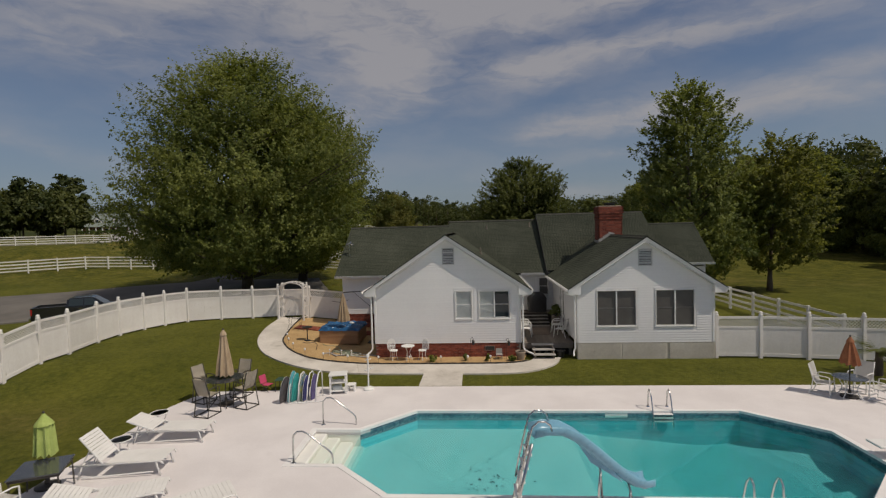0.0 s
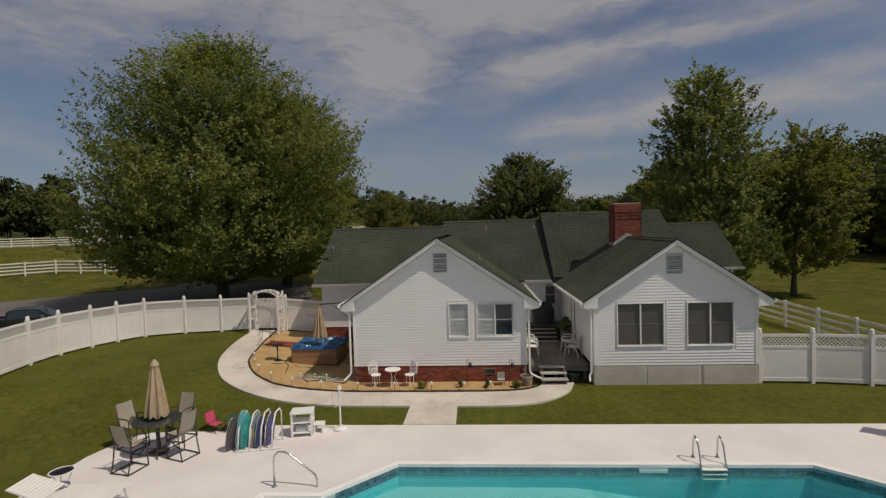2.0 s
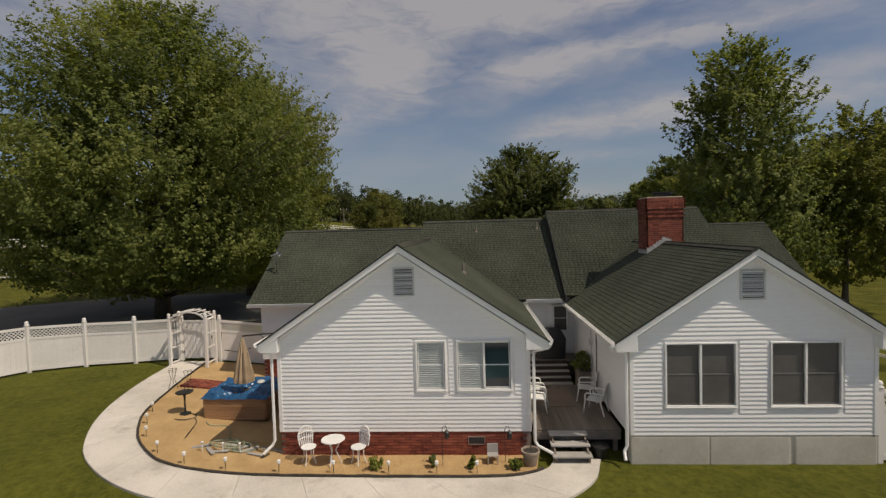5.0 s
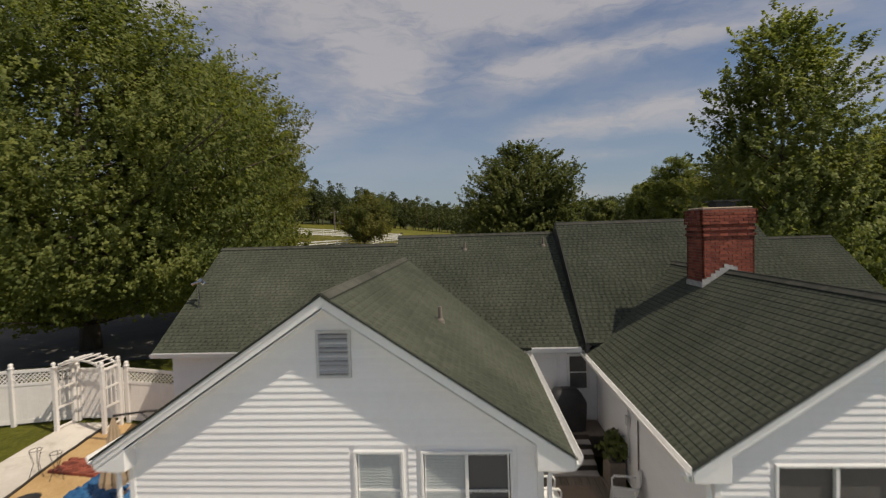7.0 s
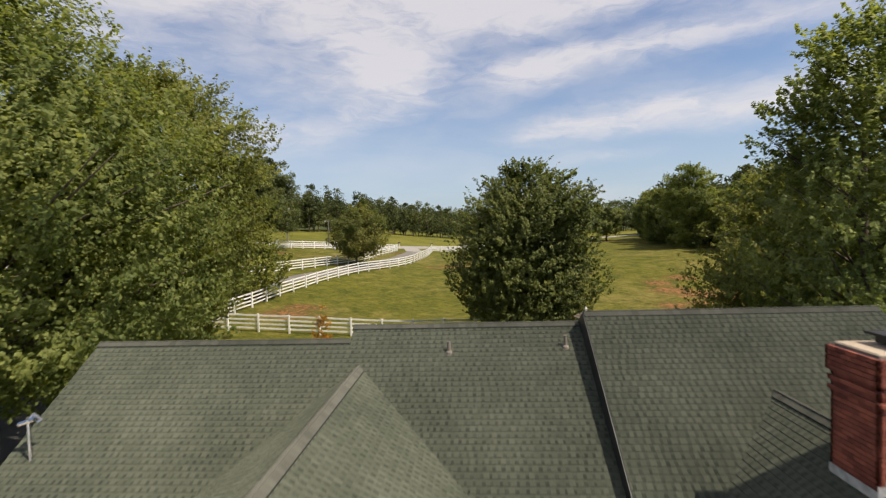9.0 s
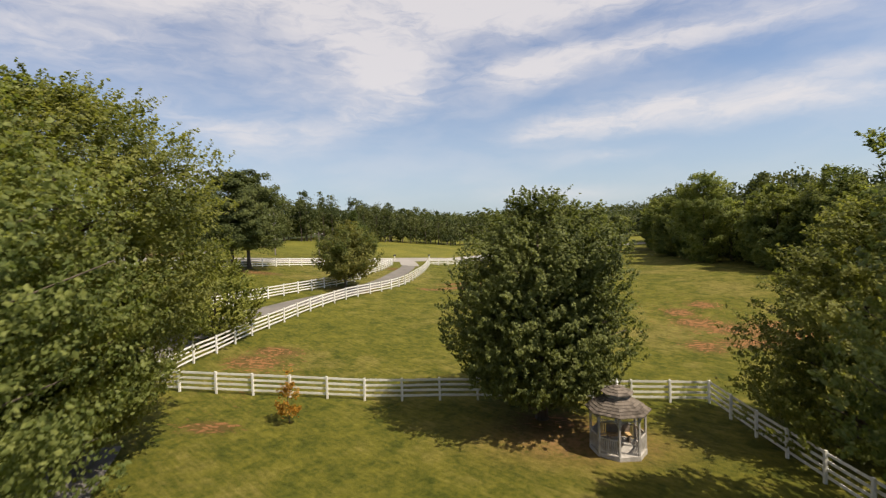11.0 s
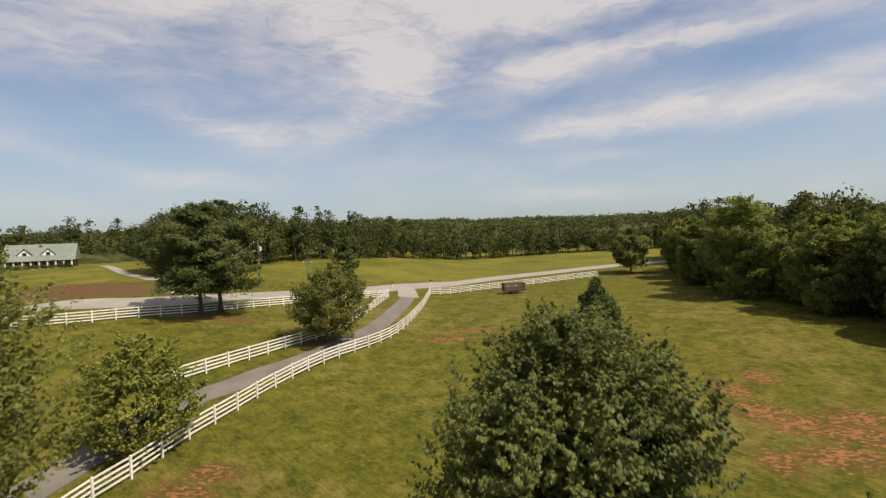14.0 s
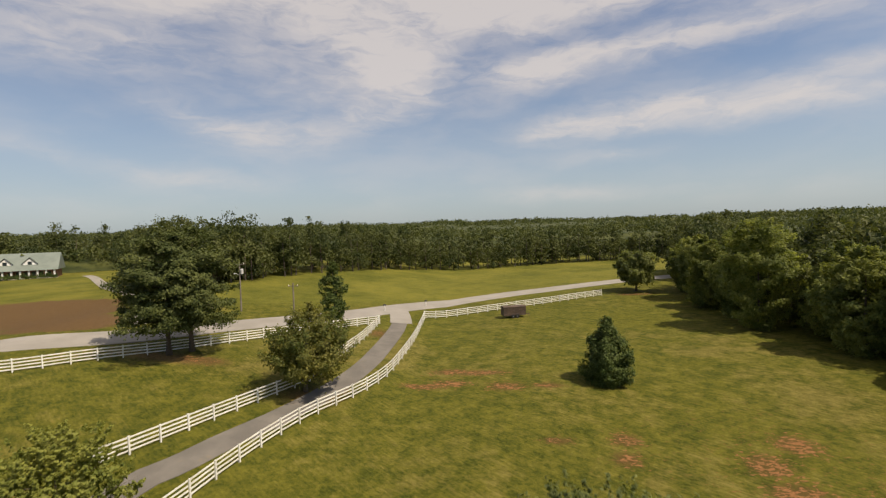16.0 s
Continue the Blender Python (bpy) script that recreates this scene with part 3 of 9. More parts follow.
def arrays(name, verts, faces):
    """A mesh from numpy arrays: vertices (n, 3) and faces (m, k)."""
    me = bpy.data.meshes.new(name)
    m, k = faces.shape
    me.vertices.add(len(verts))
    me.vertices.foreach_set("co", np.ascontiguousarray(verts, dtype=np.float32).ravel())
    me.loops.add(m * k)
    me.loops.foreach_set("vertex_index", np.ascontiguousarray(faces, dtype=np.int32).ravel())
    me.polygons.add(m)
    me.polygons.foreach_set("loop_start", np.arange(0, m * k, k, dtype=np.int32))
    me.update(calc_edges=True)
    me.shade_flat()
    return me


def shared(name, mesh, parent, m):
    """One more object on a mesh that others use too."""
    ob = new(name, mesh)
    ob.parent = parent
    ob.matrix_basis = m
    return ob


def spline(pts, step):
    """A smooth line through points (x, y), in even steps."""
    p = np.array(pts, float)
    p = np.vstack([2 * p[0] - p[1], p, 2 * p[-1] - p[-2]])
    out = []
    for i in range(1, len(p) - 2):
        for t in np.linspace(0, 1, 24, endpoint=False):
            a, b, c, d = p[i - 1:i + 3]
            out.append(0.5 * (2 * b + (c - a) * t + (2 * a - 5 * b + 4 * c - d) * t * t + (3 * b - a - 3 * c + d) * t ** 3))
    out.append(p[-2])
    out = np.array(out)
    run = np.concatenate([[0], np.cumsum(np.linalg.norm(np.diff(out, axis=0), axis=1))])
    k = np.linspace(0, run[-1], max(2, round(run[-1] / step) + 1))
    return np.stack([np.interp(k, run, out[:, 0]), np.interp(k, run, out[:, 1])], 1)


# ---- the lie of the land ----
def ease(a, b, v):
    k = np.clip((v - a) / (b - a), 0, 1)
    return k * k * (3 - 2 * k)


def land(x, y):
    x, y = np.asarray(x, float), np.asarray(y, float)
    z = 0.45 * ease(24, 56, y) + 2.9 * ease(52, 112, y) + 1.4 * ease(118, 200, y) + 14 * ease(200, 900, y)
    left = np.maximum(0, -x - 5)
    z = z + (0.62 * ease(-4, -13, x) + 0.20 * ease(-13, -18, x)) * ease(16, 21.0, y + 0.35 * np.maximum(0, -x - 12)) * (1 - ease(32, 55, y))
    z = z + ease(25, 85, y) * (0.12 * np.minimum(left, 50) + 0.02 * np.maximum(0, left - 50))
    z = z - 0.035 * np.clip(x, 0, 18) * ease(35, 55, y) * (1 - ease(65, 100, y))
    far = ease(78, 92, y)
    west = ease(-45 - 5 * far, -58 - 32 * far, x) * ease(50, 62, y)
    z = z + west * (5.0 + 2.5 * ease(110, 210, y) + 14 * ease(200, 900, y) - z)
    return z + 0.02 * np.clip(x - 18, 0, 80) * ease(70, 120, y)


def height(x, y):
    return float(land(x, y))

# ---- ground ----
POOL = [(-2.02, 15.53), (8.17, 15.53), (9.88, 14.0), (9.88, 12.05), (8.30, 10.5), (-2.12, 10.5), (-3.55, 11.85), (-3.55, 14.05)]
BAY = [(-4.93, 11.87), (-4.93, 14.03)]                  # the stepped bay at the shallow end
RIM = POOL[:7] + [(-3.55, 11.87)] + BAY + [(-3.55, 14.03)] + POOL[7:]
RIM = [p for i, p in enumerate(RIM) if i not in (6, 11)]
DECK = [(-9.0, 18.0), (16.0, 18.0), (17.0, 16.8), (17.0, 1.0), (-10.72, 1.0), (-10.72, 15.9), (-10.35, 17.2)]


def build_ground():
    def lines(lo, hi, near_lo, near_hi, step):
        v = list(np.arange(near_lo, near_hi + 0.01, step))
        s, p = step, near_hi
        while p < hi:
            s *= 1.09
            p += s
            v.append(p)
        s, p = step, near_lo
        while p > lo:
            s *= 1.09
            p -= s
            v.insert(0, p)
        return np.array(v)
    xs, ys = lines(-2500, 2500, -30, 34, 0.8), lines(-600, 4000, 0, 72, 0.8)
    gx, gy = np.meshgrid(xs, ys)
    z = land(gx, gy) - 0.045
    rough = np.array([[noise.noise(Vector((a * 0.12, b * 0.12, 0.0))) for a in xs] for b in ys])
    z += rough * 0.10 * ease(40, 60, gy)
    under = (gx > -10.0) & (gx < 16.0) & (gy > 1.8) & (gy < 17.3)
    z = np.where(under, -0.35, z)
    z = np.where((gx > -4.6) & (gx < 10.8) & (gy > 9.6) & (gy < 16.4), -3.2, z)
    n = len(xs)
    idx = np.arange(len(xs) * len(ys)).reshape(len(ys), n)
    faces = np.stack([idx[:-1, :-1], idx[:-1, 1:], idx[1:, 1:], idx[1:, :-1]], -1).reshape(-1, 4)
    me = arrays("ground", np.stack([gx, gy, z], -1).reshape(-1, 3), faces)
    tagged(link_mesh("ground", me, M_GRASS, None, smooth=True), "mown green lawn and dry pasture with bare clay", "ground", kind="structure")


build_ground()


def strip(name, line, width, mat, lift, label, category, thick=0.06, kind="structure"):
    """A band of constant width laid on the land, with edges that go down into it."""
    p = np.array(line)
    d = np.gradient(p, axis=0)
    d /= np.linalg.norm(d, axis=1, keepdims=True)
    side = np.stack([-d[:, 1], d[:, 0]], 1)
    cols = []
    for k in (-1, -0.999, -0.5, 0, 0.5, 0.999, 1):
        q = p + side * k * width / 2
        z = land(q[:, 0], q[:, 1]) + (lift if abs(k) < 1 else lift - thick - 0.05)
        cols.append(np.column_stack([q, z]))
    v = np.stack(cols, 1)
    r, c = v.shape[:2]
    idx = np.arange(r * c).reshape(r, c)
    f = np.stack([idx[:-1, :-1], idx[1:, :-1], idx[1:, 1:], idx[:-1, 1:]], -1).reshape(-1, 4)
    return tagged(link_mesh(name, arrays(name, v.reshape(-1, 3), f[:, ::-1]), mat), label, category, kind=kind)


# ---- pool deck and pool ----
def build_deck():
    bm = bm_new()
    edges = []
    for outline in (DECK, RIM):
        vs = [bm.verts.new((x, y, 0.0)) for x, y in outline]
        edges += [bm.edges.new((vs[i], vs[(i + 1) % len(vs)])) for i in range(len(vs))]
    bmesh.ops.triangle_fill(bm, use_beauty=True, use_dissolve=False, edges=edges)
    bmesh.ops.recalc_face_normals(bm, faces=bm.faces[:])
    if bm.faces[0].normal.z < 0:
        bmesh.ops.reverse_faces(bm, faces=bm.faces[:])
    top = bm.faces[:]
    ex = bmesh.ops.extrude_face_region(bm, geom=top)
    bmesh.ops.translate(bm, verts=[v for v in ex["geom"] if isinstance(v, bmesh.types.BMVert)], vec=(0, 0, -0.16))
    tagged(part("pavement", bm, M_DECK), "pale concrete deck round the swimming pool", "pool deck", kind="structure")


build_deck()


def inset(outline, d):
    """The outline moved inwards by d (outwards for minus); it runs clockwise."""
    out = []
    n = len(outline)
    for i in range(n):
        a, b, c = (Vector(outline[k % n]) for k in (i - 1, i, i + 1))
        u, w = (b - a).normalized(), (c - b).normalized()
        nu, nw = Vector((u.y, -u.x)), Vector((w.y, -w.x))
        m = (nu + nw).normalized()
        out.append(tuple(b + m * (d / max(0.2, m.dot(nu)))))
    return out


def ring(bm, outer, inner, z0, z1):
    n = len(outer)
    rows = [[bm.verts.new((*p, z)) for p in line] for line, z in ((outer, z0), (outer, z1), (inner, z1), (inner, z0))]
    for r in range(4):
        a, b = rows[r], rows[(r + 1) % 4]
        for i in range(n):
            bm.faces.new((a[i], a[(i + 1) % n], b[(i + 1) % n], b[i]))
    return bm


pool = thing("swimming_pool", "long eight-sided swimming pool with clear turquoise water", "swimming pool", pose(0, 0, 0))
WATER_Z = -0.145


def build_pool():
    part("coping", ring(bm_new(), inset(RIM, -0.11), inset(RIM, 0.04), -0.06, 0.018), M_COPING, pool, "white rounded edge")
    edge, face = inset(POOL, -0.02), inset(POOL, 0.012)
    for i in range(len(POOL)):                          # a border band on every side but the stepped bay
        if i == 6:
            continue
        j = (i + 1) % len(POOL)
        bm = prism(bm_new(), [edge[i], edge[j], face[j], face[i]], -0.31, -0.055)
        part("border", bm, M_TILE, pool, "blue mottled border band")
    # the basin: walls, a shallow end, a slope and a hopper
    bm = bm_new()
    walls = inset(POOL, 0.0)
    n = len(walls)
    top = [bm.verts.new((x, y, -0.30)) for x, y in walls]

    def floor_z(x):
        return -0.60 - 0.72 * float(ease(2.0, 7.0, x))
    bot = [bm.verts.new((x, y, floor_z(x) - 0.08)) for x, y in walls]
    lining = bm_new()
    for i in range(n):
        if i != 6:                                      # open towards the stepped bay
            j = (i + 1) % n
            lining.faces.new([lining.verts.new(v.co) for v in (top[i], top[j], bot[j], bot[i])])
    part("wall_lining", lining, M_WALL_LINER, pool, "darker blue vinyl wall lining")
    cols = np.linspace(-3.55, 9.88, 44)

    def span(x):
        lo, hi = 10.5, 15.53
        if x < -2.02:
            hi = 14.05 + (x + 3.55) / 1.53 * 1.48
        if x < -2.12:
            lo = 11.85 - (x + 3.55) / 1.43 * 1.35
        if x > 8.17:
            hi = 15.53 - (x - 8.17) / 1.71 * 1.53
        if x > 8.3:
            lo = 10.5 + (x - 8.3) / 1.58 * 1.55
        return lo, hi
    rows = []
    for x in cols:
        lo, hi = span(x)
        deep = floor_z(x) + 0.46 * float(ease(7.2, 9.9, x))
        row = []
        for k in (0.0, 0.14, 0.3, 0.5, 0.7, 0.86, 1.0):
            side = min(k, 1 - k)
            lift = 0.22 * (1 - min(1, side / 0.28)) if x > 3.5 else 0.0
            row.append(bm.verts.new((x, lo + (hi - lo) * k, deep + lift * float(ease(3.5, 6.0, x)))))
        rows.append(row)
    for a, b in zip(rows, rows[1:]):
        for i in range(6):
            bm.faces.new((a[i], b[i], b[i + 1], a[i + 1]))
    part("basin", bm, M_LINER, pool, "pale aqua vinyl lining")
    for k in range(4):                                  # white entry steps in the bay
        z = -0.10 - 0.13 * k
        bm = box(bm_new(), -4.935 + 0.385 * k, -4.937 + 0.385 * (k + 1) if k < 3 else -3.44, 11.87, 14.03, -1.1, z)
        part("step", bm, M_STEP, pool, bevel=0.03)
    for x0, x1, y0, y1 in ((-5.05, -4.94, 11.76, 14.14), (-4.94, -3.56, 11.76, 11.865), (-4.94, -3.56, 14.035, 14.14)):
        part("bay_wall", box(bm_new(), x0, x1, y0, y1, -1.1, -0.06), M_STEP, pool)
    part("skimmer", box(bm_new(), 4.02, 4.72, 15.50, 15.53, -0.21, -0.07), M_WHITE, pool, "white skimmer mouth", bevel=0.006)
    w = inset(POOL, 0.004)[::-1]
    bay = [(-4.92, 11.88), (-3.552, 11.88), (-3.552, 14.02), (-4.92, 14.02)]
    me = bpy.data.meshes.new("water")
    me.from_pydata([(x, y, WATER_Z) for x, y in w], [], [tuple(range(len(w)))])
    ob = link_mesh("water", me, M_WATER, pool, "clear turquoise water")
    ob.visible_shadow = False
    me = bpy.data.meshes.new("shallow_water")
    me.from_pydata([(x, y, WATER_Z) for x, y in bay], [], [(0, 1, 2, 3)])
    link_mesh("shallow_water", me, M_SHALLOW, pool, "clear shallow water over white steps").visible_shadow = False
    # the body of the water, in layers that each take a little of the light
    for z in (-0.25, -0.45, -0.66, -0.80, -0.94, -1.08):
        x_from = -3.5 if z > -0.6 else 2.0 + 5.0 * (-z - 0.60) / 0.72
        deep = [(x, y) for x, y in inset(POOL, 0.006)[::-1]]
        ring_pts = [(max(x, x_from), y) for x, y in deep]
        me = bpy.data.meshes.new("water")
        me.from_pydata([(x, y, z) for x, y in ring_pts], [], [tuple(range(len(ring_pts)))])
        o = link_mesh("water_layer", me, M_DEPTH, pool, "clear turquoise water")
        o.visible_shadow = False


build_pool()


def pool_litter():
    """Specks of leaf litter on the bottom of the shallow end."""
    rnd = random.Random(8)
    bm = bm_new()
    for k in range(46):
        far = k > 30
        x = rnd.gauss(0.15, 0.9) if far else rnd.gauss(0.1, 0.28)
        y = rnd.gauss(12.9, 0.7) if far else rnd.gauss(12.2, 0.42)
        a, r = rnd.uniform(0, 6.28), rnd.uniform(0.02, 0.055)
        pts = [(x + r * math.cos(a), y + r * math.sin(a)), (x - r * 0.4 * math.sin(a), y + r * 0.4 * math.cos(a)), (x - r * math.cos(a), y - r * math.sin(a)), (x + r * 0.4 * math.sin(a), y - r * 0.4 * math.cos(a))]
        prism(bm, pts, -0.599, -0.592)
    tagged(part("leaf_litter", bm, M_EDGING), "dark specks of fallen leaves on the pool floor", "leaf litter", kind="stuff")


pool_litter()

# ---- walk, planting bed, drive and road ----
WALK_OUT = [(3.75, 21.9), (3.3, 20.8), (2.2, 19.85), (0.8, 19.55), (-1.5, 19.55), (-4.2, 19.6), (-6.4, 19.72), (-8.1, 20.2), (-9.5, 21.1), (-10.4, 22.25), (-11.1, 23.6), (-11.6, 25.1), (-12.0, 27.0), (-12.25, 29.4)]
WALK_IN = [(2.55, 21.9), (2.3, 21.4), (1.3, 20.98), (-1.2, 20.92), (-4.0, 20.95), (-6.2, 20.98), (-7.5, 21.2), (-8.25, 21.65), (-8.95, 22.3), (-9.5, 23.1), (-9.95, 24.0), (-10.3, 25.5), (-10.65, 27.3), (-10.95, 29.6)]


def build_walk():
    a, b = spline(WALK_OUT, 0.2), spline(WALK_IN, 0.2)
    n = 90
    a = np.stack([np.interp(np.linspace(0, 1, n), np.linspace(0, 1, len(a)), a[:, i]) for i in (0, 1)], 1)
    b = np.stack([np.interp(np.linspace(0, 1, n), np.linspace(0, 1, len(b)), b[:, i]) for i in (0, 1)], 1)
    walk_way = thing("walkway", "curved concrete garden walk with tooled joints", "path", pose(0, 0, 0), kind="structure")
    cuts = [0, 8, 16, 23, 30, 37, 44, 51, 58, 65, 72, 80, 89]
    for i, j in zip(cuts, cuts[1:]):
        bm = bm_new()
        rows = []
        for k in range(i, j + 1):
            s = 0.018 if k == i else (-0.018 if k == j else 0)
            kk = min(max(k + s, 0), n - 1)
            pa = [np.interp(kk, np.arange(n), a[:, q]) for q in (0, 1)]
            pb = [np.interp(kk, np.arange(n), b[:, q]) for q in (0, 1)]
            za, zb = height(*pa) + 0.018, height(*pb) + 0.018
            rows.append([bm.verts.new(p) for p in ((*pa, za - 0.12), (*pa, za), (*pb, zb), (*pb, zb - 0.12))])
        for p, q in zip(rows, rows[1:]):
            for m in range(3):
                bm.faces.new((p[m], q[m], q[m + 1], p[m + 1]))
        bm.faces.new(rows[0]), bm.faces.new(rows[-1][::-1])
        part("slab", bm, M_PATH, walk_way)
    bm = prism(bm_new(), [(-2.25, 17.98), (-0.62, 17.98), (-0.62, 19.56), (-0.5, 19.72), (-2.35, 19.72), (-2.22, 19.5)], -0.1, 0.024)
    part("slab", bm, M_PATH, walk_way)
    # planting bed between the walk and the house
    bm = bm_new()
    pts = [tuple(p) for p in b[4:]] + [(-7.0, 30.0), (-4.6, 30.0), (-4.6, 23.0), (2.3, 23.0)]
    grid = []
    for i in range(n - 4):
        q = b[4 + i]
        t = i / (n - 5)
        inner = np.array([2.3 - 7.0 * min(1, t / 0.42), 22.6]) if t < 0.42 else np.array([-4.7, 22.6 + (t - 0.42) / 0.58 * 7.4])
        col = [q * (1 - k) + inner * k for k in (0.0, 0.25, 0.5, 0.75, 1.0)]
        grid.append([bm.verts.new((*c, height(*c) + 0.012 + 0.02 * noise.noise(Vector((c[0] * 2, c[1] * 2, 0))))) for c in col])
    for p, q in zip(grid, grid[1:]):
        for m in range(4):
            bm.faces.new((p[m], q[m], q[m + 1], p[m + 1]))
    tagged(part("planting_bed", bm, M_MULCH), "bed of orange straw mulch beside the house", "planting bed", kind="structure")
    bm = bm_new()
    line = [(p[0] + 0.0, p[1] + 0.03, height(*p) + 0.045 + 0.02 * noise.noise(Vector((p[0] * 3, p[1] * 3, 2)))) for p in b[3:]]
    tube(bm, line, 0.036, 6)
    tagged(part("edging", bm, M_EDGING), "dark rolled edging along the planting bed", "edging", kind="structure")


build_walk()
DRIVE = [(-26.0, 30.0), (-26.5, 40.0), (-25.5, 52.0), (-24.2, 64.0), (-22.4, 74.6), (-20.7, 77.9), (-19.1, 81.6), (-16.5, 86.9), (-13.6, 94.8), (-12.1, 102.6), (-11.7, 111.8), (-11.8, 124.5), (-12.9, 134.2), (-14.6, 141.0)]
strip("driveway", spline(DRIVE, 1.5), 2.7, M_ASPHALT, 0.02, "dark asphalt drive that curves through the pasture", "driveway")
strip("parking_apron", spline([(-44, 27.0), (-32, 33), (-24, 39.5), (-14, 44)], 1.5), 13.0, M_ASPHALT, 0.035, "dark asphalt parking apron beside the house", "parking area")
strip("drive_apron", spline([(-11.75, 128.0), (-12.9, 134.2), (-14.6, 141.0)], 1.5), 3.9, M_ROAD, 0.028, "pale concrete end of the drive beside the road", "driveway")
ROAD = [(-130, 46), (-104, 57), (-86, 68), (-68, 83), (-54.5, 95.5), (-44.2, 103.2), (-34.4, 115.3), (-21.4, 131.4), (-13.0, 143.5), (-1.5, 155.5), (16, 167.8), (40, 180), (56, 185.5), (90, 194), (150, 205)]
strip("road", spline(ROAD, 2.0), 6.2, M_ROAD, 0.03, "pale worn country road", "road")
strip("neighbour_drive", spline([(-47, 109), (-52, 118), (-61, 130), (-74, 149), (-92.7, 166), (-108, 178.5), (-135, 206), (-146, 216)], 2.0), 3.0, M_ROAD, 0.02, "pale gravel drive to the far house", "driveway")

# ---- house ----
house = thing("house", "white sided single-storey house with green shingle roofs", "house", pose(0, 0, 0))
G1 = dict(x0=-4.75, x1=2.02, y=22.10, mid=-1.34, apex=5.67, eave=3.13, tip0=-5.16, tip1=2.48, front=21.83)
G2 = dict(x0=4.46, x1=10.40, y=21.74, mid=7.42, apex=5.39, eave=3.13, tip0=4.03, tip1=10.81, front=21.46)
PITCH = 0.665
BACK_Y = 28.32
rng = random.Random(7)


def roof_z(g, x):
    return g["apex"] - PITCH * abs(x - g["mid"])


def gable_outline(g, base):
    """Outline of a gable wall, just under its roof."""
    drop = 0.13
    return [(g["x0"], base), (g["x1"], base), (g["x1"], roof_z(g, g["x1"]) - drop), (g["mid"], g["apex"] - drop), (g["x0"], roof_z(g, g["x0"]) - drop)]


def gable_wall(g, base, holes, foot, foot_mat, foot_name):
    """A gable front: sheathing with true openings, lapped boards on it, corner posts and the footing below."""
    y = g["y"]
    bm = bm_new()
    edges = []
    for loop in [gable_outline(g, base)] + [[(h[0], h[2]), (h[1], h[2]), (h[1], h[3]), (h[0], h[3])] for h in holes]:
        vs = [bm.verts.new((x, y + 0.02, z)) for x, z in loop]
        edges += [bm.edges.new((vs[i], vs[(i + 1) % len(vs)])) for i in range(len(vs))]
    bmesh.ops.triangle_fill(bm, use_beauty=True, use_dissolve=False, edges=edges)
    ex = bmesh.ops.extrude_face_region(bm, geom=bm.faces[:])
    bmesh.ops.translate(bm, verts=[v for v in ex["geom"] if isinstance(v, bmesh.types.BMVert)], vec=(0, 0.14, 0))
    wall = part("wall", bm, M_SIDING, house, "white lapped vinyl siding")
    course = 0.110
    z = base
    while z < g["apex"] - 0.25:
        half = min(99, (g["apex"] - 0.13 - z - 0.02) / PITCH)
        half_top = max(0.03, (g["apex"] - 0.13 - z - course - 0.01) / PITCH)
        lo, hi = max(g["x0"] + 0.09, g["mid"] - half), min(g["x1"] - 0.09, g["mid"] + half)
        runs = [(lo, hi)]
        for h in holes:
            if h[2] - 0.06 < z + course and h[3] + 0.04 > z + 0.02:
                new_runs = []
                for a, b in runs:
                    if h[0] - 0.07 > a:
                        new_runs.append((a, min(b, h[0] - 0.07)))
                    if h[1] + 0.07 < b:
                        new_runs.append((max(a, h[1] + 0.07), b))
                runs = [r for r in new_runs if r[1] - r[0] > 0.03]
        for a, b in runs:
            at = max(a, g["mid"] - half_top) if a <= lo + 1e-6 else a
            bt = min(b, g["mid"] + half_top) if b >= hi - 1e-6 else b
            if bt - at < 0.02:
                continue
            bm = bm_new()
            # a board leans out towards its foot
            prof = [(0.0, 0.021), (course * 0.10, 0.0215), (course, 0.002)]
            verts = []
            for dz, out in prof:
                k = dz / course
                verts.append((bm.verts.new((a + (at - a) * k, y + 0.02 - out, z + dz)), bm.verts.new((b + (bt - b) * k, y + 0.02 - out, z + dz))))
            foot_l, foot_r = bm.verts.new((a, y + 0.018, z)), bm.verts.new((b, y + 0.018, z))
            bm.faces.new((foot_l, foot_r, verts[0][1], verts[0][0]))
            for p, q in zip(verts, verts[1:]):
                bm.faces.new((p[0], p[1], q[1], q[0]))
            part("siding_board", bm, M_SIDING, wall)
        z += course
    for x in (g["x0"], g["x1"]):
        bm = box(bm_new(), x - 0.005 if x == g["x0"] else x - 0.095, x + 0.095 if x == g["x0"] else x + 0.005, y - 0.016, y + 0.10, base, roof_z(g, x) - 0.14)
        part("corner_board", bm, M_TRIM, house, bevel=0.006)
    part(foot_name, box(bm_new(), g["x0"] + 0.02, g["x1"] - 0.02, y + 0.05, y + 0.3, foot, base - 0.004), foot_mat, house)
    return wall


